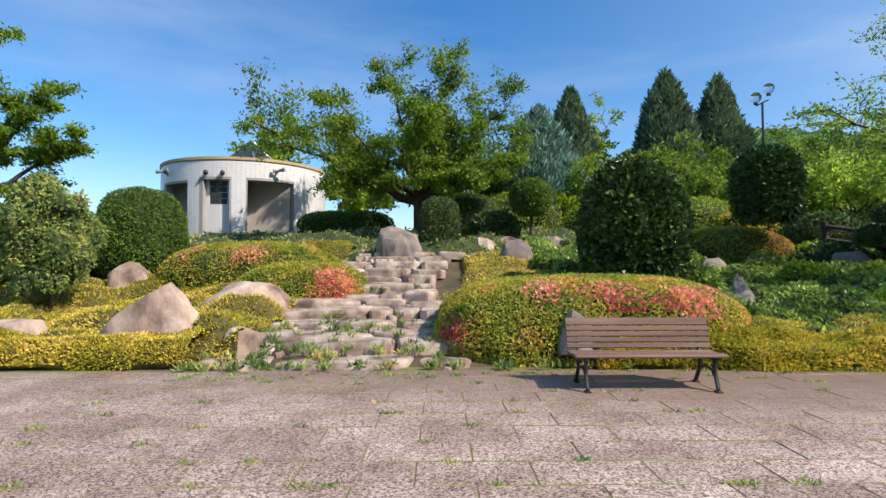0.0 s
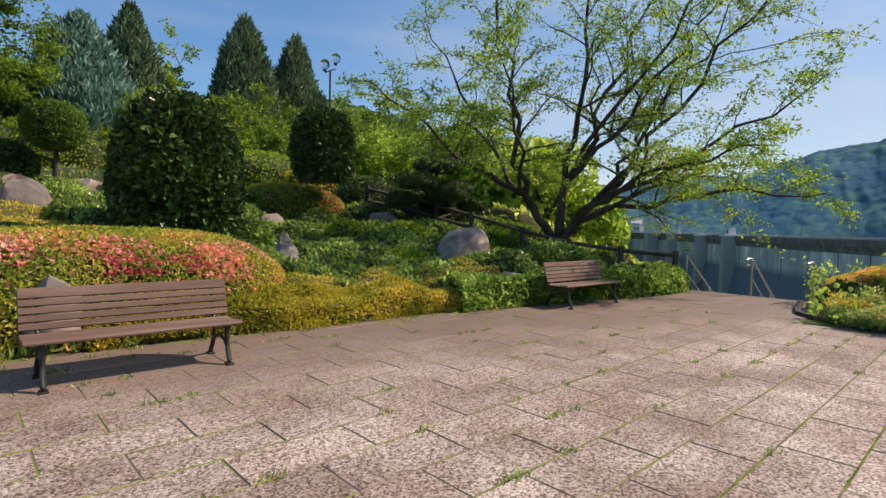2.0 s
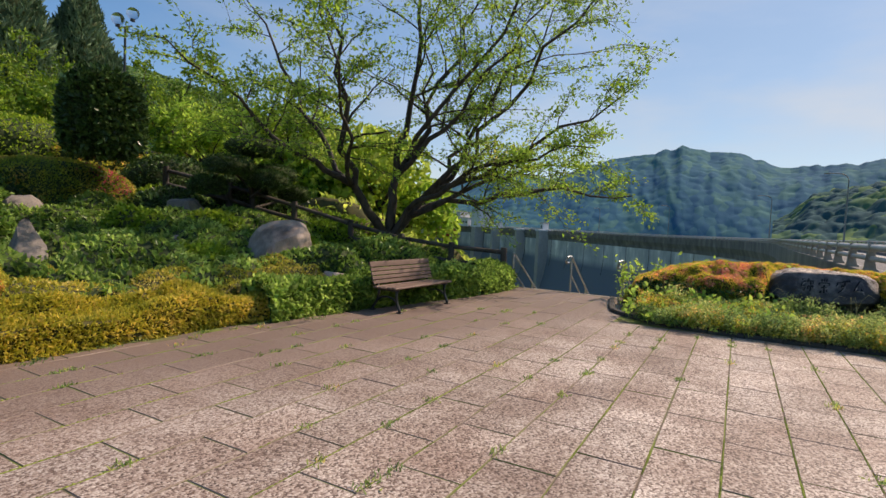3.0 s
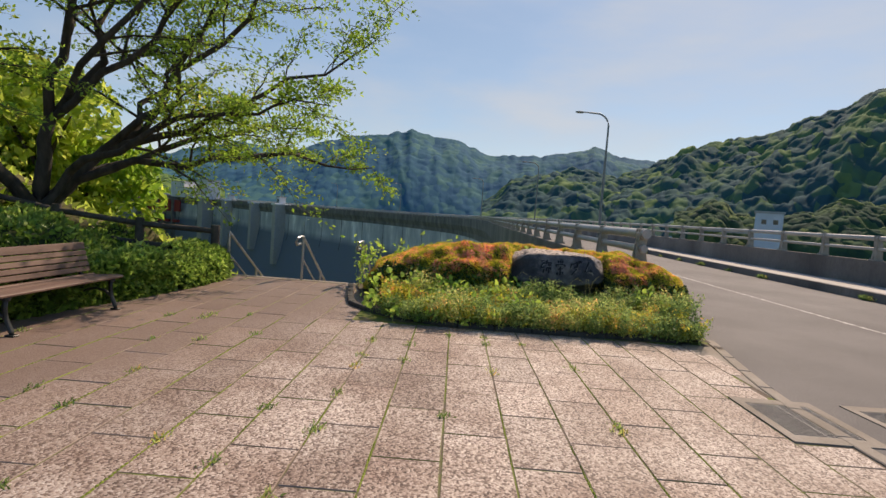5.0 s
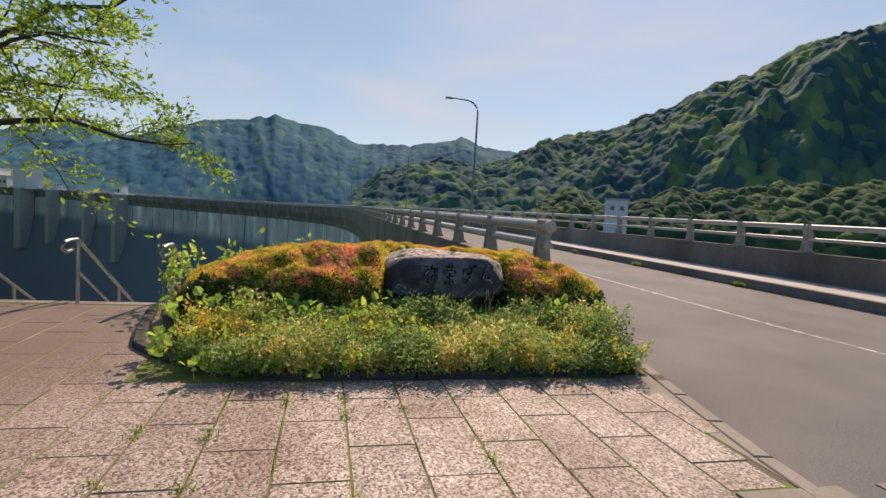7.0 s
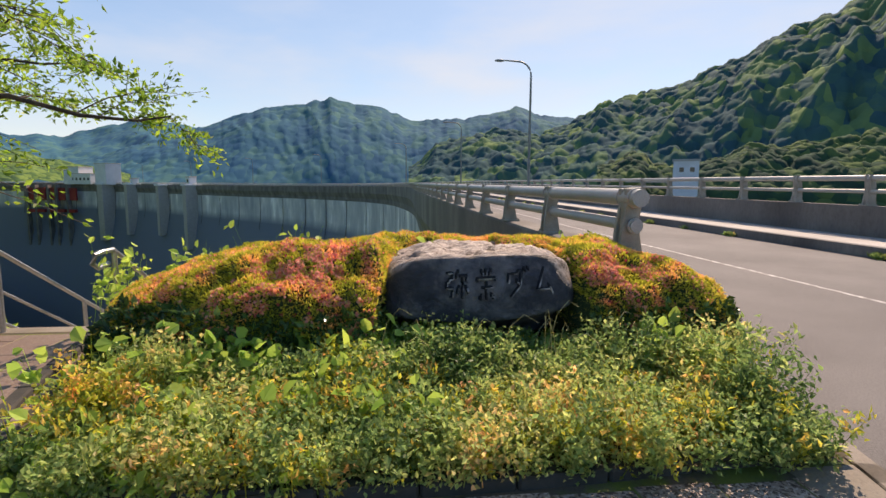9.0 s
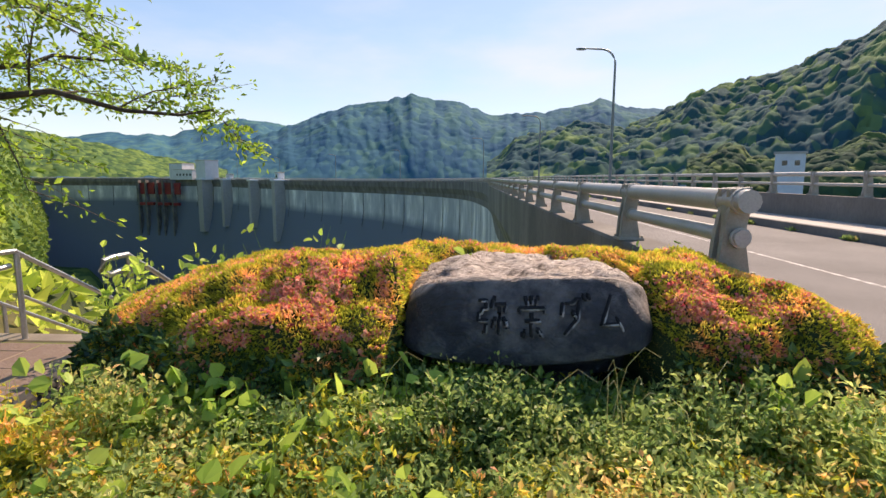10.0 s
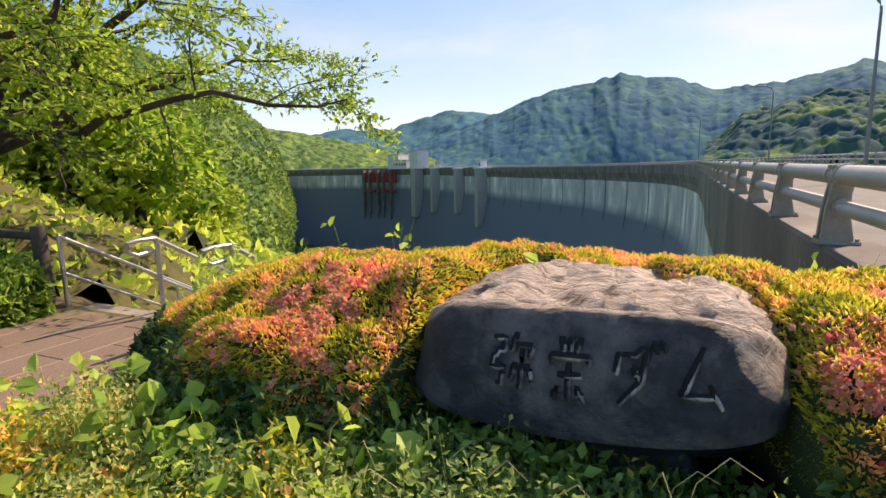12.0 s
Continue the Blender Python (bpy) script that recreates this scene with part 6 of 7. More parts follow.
for _ in range(28):
    bx_, by_ = brng.uniform(12.0, 12.45), brng.uniform(-0.9, 1.3)
    hh, dx_, dy_ = brng.uniform(0.42, 0.74), brng.uniform(-0.12, 0.10), brng.uniform(-0.16, 0.16)
    blades.append(([(bx_, by_, 0.1), (bx_ + dx_ * 0.3, by_ + dy_ * 0.3, hh * 0.6), (bx_ + dx_ * 0.62, by_ + dy_ * 0.62, hh * 0.87), (bx_ + dx_ * 1.15, by_ + dy_ * 1.15, hh), (bx_ + dx_ * 1.7, by_ + dy_ * 1.7, hh * 0.93)], [0.0022, 0.002, 0.0018, 0.0022, 0.0012]))
pipe("dry_grass", blades, "straw", None, "thin dry grass stalks bending in front of the stone", sides=4, kind="stuff", category="grass")

# weeds in the gutter under the raised sidewalk
gr = np.random.default_rng(95)
gx_ = gr.uniform(5, 60, 900) ** 1.0
gk = np.clip(((gx_ - 13.6) / 2.45), 0, len(crest) - 1).astype(int)
gp_ = np.where((gx_ < 13.6)[:, None], np.stack([gx_, np.full(900, -9.36)], 1), crest[gk] - left_n[gk] * 8.0)
gm = vnoise(gx_ * 0.8, gx_ * 0, gx_ * 0, 96) > 0.05
gp_, gx_ = gp_[gm], gx_[gm]
gP = np.concatenate([np.repeat(gp_, 14, 0), np.zeros((len(gp_) * 14, 1))], 1) + gr.normal(0, 1, (len(gp_) * 14, 3)) * [0.09, 0.04, 0.0] + [0, 0, 0.02]
gN = gr.normal(0, 0.4, gP.shape) + [0, 0, 1]
gutter = thing("weed_tufts", "green weeds growing along the gutter of the raised sidewalk", "weeds", kind="stuff")
leaf_mesh("blades", gP, gN / np.linalg.norm(gN, axis=1)[:, None], 0.12, "weed", gutter, width=0.2, lift=0.8, kind="stuff")

# tufts in the joints of the plaza and on the steps
r_ = np.random.default_rng(70)
tx = np.concatenate([r_.uniform(-5, 11, 140), r_.uniform(-4, 10, 160), r_.uniform(-3.9, 0.1, 110)])
ty = np.concatenate([np.round((r_.uniform(0.5, 7, 140) - 1.6) / 0.4425) * 0.4425 + 1.6, 7.9 - r_.random(160) ** 1.5 * 0.9, 7.9 + r_.random(110) ** 1.6 * 6])
keep_ = ty < edge(tx) + 7
tx, ty = tx[keep_], ty[keep_]
hf = np.where(ty > 7.7, 0.09, 0.035)
cnt = 26
P = np.stack([np.repeat(tx, cnt), np.repeat(ty, cnt), np.repeat(ground_z(tx, ty) * 1.15 + 0.03, cnt)], -1) + r_.normal(0, 1, (len(tx) * cnt, 3)) * np.array([0.05, 0.03, 0.0])
P[:, 2] += np.where(P[:, 1] < 7.7, 0.03, 0.06)
N = r_.normal(0, 0.35, P.shape) + [0, 0, 1]
N /= np.linalg.norm(N, axis=1)[:, None]
small_ = P[:, 1] < 7.7
tuft = thing("weed_tufts", "small green weeds growing in the paving joints and between the steps", "weeds", kind="stuff")
leaf_mesh("blades", P[small_], N[small_], 0.045, "weed", tuft, width=0.25, lift=0.7, kind="stuff")
leaf_mesh("blades", P[~small_], N[~small_], 0.13, "weed", tuft, width=0.16, lift=0.8, kind="stuff")

# ---- handrails and the log fence ----
def handrail(label, x, y, hook, slope=-0.58, length=6.0, turn=0.0):
    t = thing("handrail", label, "handrail", (x, y, 0.0), turn)
    n = 12
    top = [(length * k / n, 0, 0.86 + slope * length * k / n) for k in range(n + 1)]
    pipe("top_bar", [(top, [0.024] * len(top))], "steel", t, sides=10)
    low = [(0.02 + (length - 0.02) * k / n, 0, 0.42 + slope * length * k / n) for k in range(n + 1)]
    pipe("lower_bar", [(low, [0.017] * len(low))], "steel", t, sides=8)
    for k in range(0, 4):
        xp = 0.02 + k * 1.5
        pipe("post", [([(xp, 0, -0.05 + slope * xp - 0.1 * (k > 0)), (xp, 0, 0.85 + slope * xp)], [0.026, 0.026])], "steel", t, sides=10)
    if hook:
        loop = [(0.0, 0, 0.86), (-0.22, 0.0, 0.865), (-0.30, 0.02, 0.85), (-0.30, 0.05, 0.76), (-0.18, 0.06, 0.70), (-0.02, 0.04, 0.72)]
        pipe("end_loop", [(loop, [0.026] * len(loop))], "steel", t, sides=10)
    return t


handrail("pale steel handrail going down the stairs beside the ground cover", 14.35, 6.5, False)
handrail("pale steel handrail with a looped end above the stairs", 14.5, 5.07, True)
handrail("pale steel handrail beside the planter, half hidden by leaves", 14.35, 3.85, True)
st = thing("outer_stairs", "concrete stairs going down from the plaza into the valley", "stairs", kind="structure")
stm = None
for k in range(14):
    ob = part("step", box(bmesh.new(), (0.34, 2.9, 0.18), None, 0.01), "kerbs", st) if stm is None else new("step", stm)
    if stm is None:
        stm = ob.data
    ob.parent = st
    ob.matrix_basis = Matrix.Translation((14.52 + k * 0.31, 5.0, -0.11 - k * 0.18))


def log_fence(pts, label):
    t = thing("log_fence", label, "fence")
    v, f = [], []
    for i, p in enumerate(pts):
        pipe("post", [([(p[0], p[1], p[2] - 0.2), (p[0], p[1], p[2] + 0.92)], [0.085, 0.08])], "log", t, sides=10)
    for h in (0.42, 0.80):
        for a, b in zip(pts[:-1], pts[1:]):
            pipe("beam", [([(a[0], a[1], a[2] + h), (b[0], b[1], b[2] + h)], [0.055, 0.055])], "log", t, sides=8)
    return t


log_fence([(14.3, 6.75, 0.05), (14.2, 8.2, 0.1), (14.0, 9.7, 0.25), (13.7, 11.2, 0.55), (13.0, 12.7, 1.0), (12.0, 14.2, 1.45), (11.0, 15.6, 1.8)], "dark brown imitation log fence along the top of the bank")

# ---- drain grates ----
def grate(x, y, w, d, turn):
    t = thing("drain_grate", "steel drain grate with close bars set in a stone frame", "drain grate", (x, y, 0.0), turn)
    bm = bmesh.new()
    for a, b, c, e_ in ((-w / 2 - 0.13, w / 2 + 0.13, -d / 2 - 0.1, -d / 2), (-w / 2 - 0.13, w / 2 + 0.13, d / 2, d / 2 + 0.08), (-w / 2 - 0.13, -w / 2, -d / 2, d / 2), (w / 2, w / 2 + 0.13, -d / 2, d / 2)):
        block(a, b, c, e_, -0.03, 0.009, 0, bm)
    part("surround", bm, "kerbs", t)
    # near-black sheet close under the bars: the drain's shade is painted on it
    part("pit", block(-w / 2, w / 2, -d / 2, d / 2, -0.06, -0.05), "dark", t)
    bm = bmesh.new()
    for a, b, c, e_ in ((-w / 2, w / 2, -d / 2, -d / 2 + 0.012), (-w / 2, w / 2, d / 2 - 0.012, d / 2), (-w / 2, w / 2, -0.006, 0.006)):
        block(a, b, c, e_, -0.03, 0.004, 0, bm)
    part("grate_frame", bm, "grate", t)
    n = int(w / 0.028)
    bar = None
    for k in range(n):
        xk = -w / 2 + (k + 0.5) * w / n
        if bar is None:
            ob = part("bar", box(bmesh.new(), (0.008, d - 0.02, 0.03)), "grate", t)
            bar = ob.data
        else:
            ob = new("bar", bar)
            ob.parent = t
        ob.matrix_basis = Matrix.Translation((xk, 0, -0.009))
    return t


grate(8.52, -0.98, 0.72, 0.56, 0)
grate(8.58, -1.96, 0.62, 0.42, 3)


# ---- trees ----
def limb(p0, p1, sag=0.0, wob=0.12, n=9, rnd=None):
    """A wandering line from p0 to p1; sag bends it down (or, minus, up) in the middle."""
    p0, p1 = Vector(p0), Vector(p1)
    L = (p1 - p0).length
    out = []
    for i in range(n + 1):
        a = i / n
        p = p0.lerp(p1, a)
        p.z -= sag * math.sin(a * math.pi)
        if 0 < i < n:
            p += Vector((rnd.uniform(-1, 1), rnd.uniform(-1, 1), rnd.uniform(-0.6, 0.6))) * wob * L * 0.25
        out.append(p)
    return out


def tree(label, base, limbs, trunk_r, leaf, leaf_size, leaves_per_twig, seed, side=9, twig=7, flat=0.35, trunk_top=None, side_len=0.36, twig_len=0.30, leaf_w=0.5, name="tree", start=0.25, spread=0.05, droop=0.2, stems=()):
    """Trunk, main limbs to given places, side branches and twigs by chance, leaves along the twigs."""
    rnd = random.Random(seed)
    t = thing(name, label, "tree", base)
    wood, pts, nrm = [], [], []
    top = Vector(trunk_top or (0, 0, 1.2))
    wood.append((limb((0, 0, -0.3), top, 0, 0.05, 4, rnd), [trunk_r * 1.35, trunk_r * 1.1, trunk_r, trunk_r * 0.95, trunk_r * 0.9]))
    for a_, b_, r_s in stems:
        wood.append((limb(a_, b_, 0.08, 0.10, 5, rnd), [r_s * (1 - 0.06 * i) for i in range(6)]))
    for l in limbs:
        st_, en, r0 = Vector(l[0]), Vector(l[1]), l[2] * 1.15
        sag = l[3] if len(l) > 3 else 0.0
        line = limb(st_, en, sag, 0.14, 10, rnd)
        wood.append((line, [r0 * (1 - 0.88 * i / 10) for i in range(11)]))
        L = (en - st_).length
        for k in range(side):
            a = start + (1 - start) * (k + rnd.random()) / side
            i = min(int(a * 10), 9)
            p = line[i].lerp(line[i + 1], a * 10 - i)
            d = (line[i + 1] - line[i]).normalized()
            out = Vector((rnd.gauss(0, 1), rnd.gauss(0, 1), rnd.gauss(0, flat)))
            out = (out - d * out.dot(d)).normalized()
            dirn = (d * rnd.uniform(0.4, 0.9) + out).normalized()
            l2 = L * side_len * rnd.uniform(0.5, 1.15) * (1.1 - 0.55 * a)
            e2 = p + dirn * l2 + Vector((0, 0, rnd.uniform(-0.05, 0.15) * l2))
            b2 = limb(p, e2, -0.05 * l2, 0.16, 5, rnd)
            r2 = max(r0 * (1 - 0.88 * a) * 0.5, 0.008)
            wood.append((b2, [r2 * (1 - 0.8 * j / 5) for j in range(6)]))
            for q in range(twig):
                a3 = 0.15 + 0.85 * (q + rnd.random()) / twig
                j = min(int(a3 * 5), 4)
                p3 = b2[j].lerp(b2[j + 1], min(a3 * 5 - j, 1))
                d3 = (dirn * 0.7 + Vector((rnd.gauss(0, 0.8), rnd.gauss(0, 0.8), rnd.gauss(0, flat)))).normalized()
                l3 = l2 * twig_len * rnd.uniform(0.5, 1.3) + 0.12
                e3 = p3 + d3 * l3
                wood.append(([p3, p3.lerp(e3, 0.5) + Vector((0, 0, 0.03 * l3)), e3], [0.008, 0.005, 0.003]))
                m = leaves_per_twig
                f = np.array([rnd.random() for _ in range(m)])[:, None]
                pp = np.array(p3)[None] * (1 - f) + np.array(e3)[None] * f
                pp = pp + rng.normal(0, spread, (m, 3)) * [1, 1, 0.6]
                pts.append(pp)
                nn = np.array(d3)[None] * 0.6 + rng.normal(0, 0.6, (m, 3)) + [0, 0, 0.25]
                nrm.append(nn / np.linalg.norm(nn, axis=1)[:, None])
    thick = [w for w in wood if w[1][0] > 0.03]
    thin = [w for w in wood if w[1][0] <= 0.03]
    pipe("trunk", thick, "bark", t, sides=9)
    if thin:
        pipe("branchwork", thin, "bark", t, sides=3, smooth=False, kind="stuff")
    leaf_mesh("crown", np.concatenate(pts), np.concatenate(nrm), leaf_size, leaf, t, lift=0.75, width=leaf_w, droop=droop, fold=0.1, kind="stuff")
    return t


B = (14.6, 10.6, 0.45)
fork_l, fork_c, fork_r, fork_low, fork_f = (-1.25, 0.25, 1.95), (-0.05, -0.3, 2.35), (0.85, -0.85, 1.95), (0.5, -0.45, 1.2), (0.1, -0.6, 1.35)
tree("large spreading cherry tree with fresh airy leaves over the plaza", B,
     [(fork_l, (-6.0, 1.5, 4.6), 0.085, 0.3), (fork_l, (-4.2, -0.8, 8.0), 0.085, 0.4), (fork_l, (-2.5, 3.5, 7.5), 0.075, 0.3), (fork_l, (-5.4, -2.2, 5.4), 0.06, 0.3),
      (fork_c, (-1.6, -2.0, 9.6), 0.09, 0.2), (fork_c, (1.5, -3.0, 9.8), 0.085, 0.2), (fork_c, (-1.4, -5.8, 8.35), 0.07, 0.2), (fork_c, (0.4, -5.0, 7.35), 0.075, 0.2),
      (fork_r, (3.8, -2.0, 6.5), 0.075, 0.3), (fork_r, (3.0, -4.1, 8.15), 0.075, 0.2), (fork_r, (1.0, -7.0, 8.55), 0.075, 0.2), (fork_r, (1.3, -6.5, 4.75), 0.085, 0.3),
      (fork_low, (2.4, -6.4, 2.05), 0.085, -0.4), (fork_low, (4.5, -4.2, 3.2), 0.085, -0.4), (fork_f, (-0.4, -6.0, 2.95), 0.075, -0.4)],
     0.22, "cherry", 0.100, 23, 21, side=13, twig=9, flat=0.16, trunk_top=(0.02, 0, 0.75), leaf_w=0.45, name="cherry_tree", spread=0.09, twig_len=0.42, start=0.22,
     stems=[((0, 0, 0.55), fork_l, 0.15), ((0, 0, 0.65), fork_c, 0.16), ((0.05, 0, 0.6), fork_r, 0.14), ((0.05, -0.05, 0.5), fork_low, 0.13), ((0, -0.05, 0.5), fork_f, 0.11)])

tree("broad green cherry tree at the top of the steps", (-1.3, 22.6, 2.4),
     [((0, 0, 1.8), (-5.9, -3.4, 4.4), 0.12, 0.2), ((0, 0, 1.9), (-3.2, -2.0, 5.9), 0.09, 0.3), ((0, 0, 2.0), (-1.2, -0.6, 7.6), 0.12, 0.2), ((0, 0, 2.0), (1.6, 0, 7.9), 0.12, 0.2), ((0, 0, 2.0), (4.0, -0.5, 6.1), 0.11, 0.2),
      ((0, 0, 1.9), (4.4, -0.4, 3.9), 0.10, 0.2), ((0, 0, 1.9), (-3.2, -1.5, 2.9), 0.09, 0.0), ((0, 0, 1.9), (2.6, -1.8, 2.8), 0.08, 0.0), ((0, 0, 2.0), (0.2, -2.4, 5.0), 0.10, 0.2), ((0, 0, 2.0), (0, 2.4, 5.8), 0.10, 0.2), ((0, 0, 2.0), (1.8, 0.8, 5.2), 0.08, 0.2)],
     0.19, "cherry_shade", 0.14, 42, 22, side=13, twig=9, flat=0.25, trunk_top=(0.05, 0, 1.9), name="cherry_tree", spread=0.15, side_len=0.36, twig_len=0.42)
tree("tree with layered bright foliage at the garden's end", (-15.5, 17.0, 1.3),
     [((0, 0, 1.5), (2.6, 0.4, 2.6), 0.1, 0), ((0, 0, 2.0), (3.2, 0.6, 4.4), 0.1, 0), ((0, 0, 2.5), (2.4, 0.4, 6.0), 0.1, 0), ((0, 0, 2.5), (0.8, -0.5, 7.2), 0.1, 0), ((0, 0, 2.5), (-2.0, -0.5, 6.5), 0.1, 0), ((0, 0, 2.0), (-2.5, -1.5, 4.0), 0.1, 0), ((0, 0, 1.6), (0.5, -2.2, 3.2), 0.1, 0), ((0, 0, 1.6), (1.5, -1.6, 2.0), 0.1, 0)],
     0.2, "cherry_shade", 0.13, 80, 23, side=11, twig=7, flat=0.18, trunk_top=(0, 0, 2.6), spread=0.12)


def small_tree(x, y, h, r, leaf, seed, n=16, size=0.13, label="slender tree with light yellow-green foliage", lean=0.0, start=0.3):
    rnd = random.Random(seed)
    z = float(ground_z(x, y))
    limbs = []
    for k in range(8):
        w = k * 2.4 + rnd.random()
        hh = h * rnd.uniform(0.45, 1.0)
        rr_ = r * math.sqrt(max(0.15, 1 - (hh / h - 0.45) ** 2 * 2.2))
        limbs.append(((0, 0, h * rnd.uniform(0.18, 0.35)), (rr_ * math.cos(w), rr_ * math.sin(w), hh), 0.05 * h / 5, 0.1))
    tree(label, (x, y, z), limbs, 0.022 * h + 0.02, leaf, size, n, seed, side=8, twig=6, flat=0.3, trunk_top=(lean, 0, h * 0.35), spread=0.16, start=start)


for i_, (x, y, h, r, lf) in enumerate([(9.6, 25.5, 3.4, 1.7, "cherry_shade"), (12.6, 22.8, 3.8, 1.8, "cherry_shade"), (12.6, 27.5, 5.4, 2.0, "cherry_shade"), (16.5, 24.0, 5.8, 2.3, "cherry_shade"), (14.9, 19.5, 3.6, 1.7, "cherry"), (6.3, 25.2, 3.8, 1.6, "maple"), (19.6, 19.0, 6.0, 2.5, "maple"),
                                       (-4.4, 30.5, 4.2, 1.8, "cherry"), (2.2, 27.0, 6.0, 2.2, "midleaf"), (8.0, 37.0, 9.0, 3.4, "maple"), (11.5, 39.5, 9.5, 3.2, "maple"), (22.0, 27.0, 8.0, 3.4, "midleaf"), (-0.5, 30.0, 5.0, 2.0, "midleaf"), (-11.0, 33.5, 8.2, 2.0, "maple"), (-5.9, 33.0, 6.8, 1.6, "maple")]):
    small_tree(x, y, h, r, lf, 100 + i_, n=14, size=0.19 if y < 30 else 0.27)


def conifer(x, y, h, r, leaf, seed, n, label):
    z = float(ground_z(x, y))
    t = thing("conifer", label, "tree", (x, y, z))
    nu, nv = 40, 40
    u, v = np.linspace(0, 1, nu), np.linspace(0, 2 * math.pi, nv, endpoint=False)
    U, W = np.meshgrid(u, v, indexing="ij")
    R = r * np.minimum(1, (1 - U) ** 0.72 * 1.25) * (0.72 + 0.28 * np.minimum(U * 5, 1))
    R = R * (1 + 0.16 * fbm(np.cos(W) * 2.5, np.sin(W) * 2.5, U * 7, 4, seed))
    vts = np.stack([R * np.cos(W), R * np.sin(W), 0.35 + U * (h - 0.35)], -1).reshape(-1, 3)
    q = grid_quads(nu, nv, True)
    mesh("core", vts * [0.9, 0.9, 0.985], q, "under", t, smooth=True)
    p, nn = scatter(vts, q, n)
    nn *= np.sign((nn * (p * [1, 1, 0])).sum(1))[:, None]
    p = p - nn * rng.uniform(0, 0.3, (n, 1))
    leaf_mesh("crown", p, nn, 0.42, leaf, t, width=0.28, lift=0.35, up=0.9, kind="stuff")
    pipe("trunk", [([(0, 0, -0.2), (0, 0, h * 0.9)], [0.2, 0.03])], "bark", t, sides=8)
    return t


conifer(4.8, 26.9, 6.7, 2.5, "bluecedar", 1, 10000, "dense blue-green conical conifer")
conifer(7.7, 32.3, 9.4, 2.1, "cedar", 2, 9000, "tall dark grey-green conifer")
conifer(14.9, 35.3, 11.5, 2.9, "cedar", 3, 10000, "tall dark grey-green conifer with a pointed top")
conifer(18.7, 35.8, 11.3, 2.8, "cedar", 4, 10000, "tall dark grey-green conifer with a double top")
conifer(2.9, 27.5, 4.2, 1.5, "cedar", 5, 8000, "dark low bushy conifer behind the terrace")


def cloud_pine(x, y):
    z = float(ground_z(x, y))
    t = thing("cloud_pine", "dark garden pine trimmed into flat layered pads", "tree", (x, y, z))
    pads = [(0.1, 0.0, 2.35, 0.75), (-0.85, -0.2, 1.75, 0.6), (0.95, 0.1, 1.7, 0.65), (0.1, -0.6, 1.45, 0.55), (1.5, -0.2, 1.15, 0.45), (-1.2, 0.2, 1.2, 0.45)]
    wood = [([(0, 0, -0.2), (0.1, 0, 0.8), (-0.05, 0, 1.6), (0.1, 0, 2.3)], [0.09, 0.08, 0.06, 0.04])]
    for a, b, c, r in pads:
        wood.append(([(0, 0, c - 0.5), (a * 0.6, b * 0.6, c - 0.25), (a, b, c - 0.05)], [0.05, 0.035, 0.025]))
        v, q = blob((a, b, c), (r, r * 0.9, 0.24), 0.9, 0.10, 2.5, 14, 26, 0, -0.6, 0, int(c * 10))
        mesh("pad_core", v, q, "under", t, smooth=True)
        p, nn = scatter(v, q, 2600)
        nn *= np.sign((nn * (p - [a, b, c])).sum(1))[:, None]
        leaf_mesh("needle_pad", p, nn, 0.09, "darkleaf", t, width=0.16, lift=0.75, kind="stuff")
    pipe("trunk", wood, "bark", t, sides=7)


cloud_pine(12.2, 13.6)

# woods on the valley's near bank, seen past the handrails
def bank_tree(x, y, z, h, r, seed, leaf="woodland", n=5200, size=0.26):
    t = thing("bank_tree", "yellow-green broadleaf tree on the valley bank", "tree", (x, y, z), group="trees on the valley bank")
    rnd = random.Random(seed)
    P, N = [], []
    for k in range(9):
        a = rnd.uniform(0, 6.28)
        rr_ = r * rnd.uniform(0.15, 0.75)
        c = (rr_ * math.cos(a), rr_ * math.sin(a), h * rnd.uniform(0.45, 0.9))
        v, q = blob(c, (r * 0.48, r * 0.46, r * 0.34), 1.0, 0.22, 1.6, 12, 18, 0, -1, 0, seed + k)
        p, nn = scatter(v, q, n // 9)
        nn *= np.sign((nn * (p - np.array(c))).sum(1))[:, None]
        P.append(p)
        N.append(nn)
    leaf_mesh("crown", np.concatenate(P), np.concatenate(N), size, leaf, t, width=0.55, lift=0.4, kind="stuff")
    pipe("trunk", [([(0, 0, -1), (0.1, 0, h * 0.4), (0, 0.1, h * 0.8)], [0.2, 0.14, 0.04])] + [([(0, 0.05, h * 0.4), (r * 0.4 * math.cos(w), r * 0.4 * math.sin(w), h * 0.75)], [0.08, 0.03]) for w in (0.5, 2.4, 4.6)], "bark", t, sides=6)
    return t


trnd = random.Random(12)
for k in range(76):
    a, d = radians(trnd.uniform(37, 70)), 9 + 46 * (k / 76) ** 1.15
    x, y = 14.0 + d * math.cos(a), 3.5 + d * math.sin(a)
    if x < 17 or (d > 14 and math.atan2(y, x) > radians(45)) or math.degrees(math.atan2(y, x - 10.6)) < 44.5 + 115 / d:
        continue
    h = trnd.uniform(3.2, 5.6) + d * 0.02
    bank_tree(x, y, float(ground_z(x, y)), h, h * 0.48, 200 + k, "woodland" if k % 4 else "cherry", 2500 if d < 30 else 1600, 0.25 + d * 0.008)
cover("bank_bushes", lambda x, y: (x > 14.9) & ((y > 6.6) | (x > 19.5)) & (y > 0.75 * (x - 10.6)) & (y < 60), (14.6, 62, 0, 60), 0.5, 1.1, 2.2, 34000, 0.27, "woodland", "under_gold", "thick yellow-green bushes on the slope below the plaza", 0.2, seed=12)

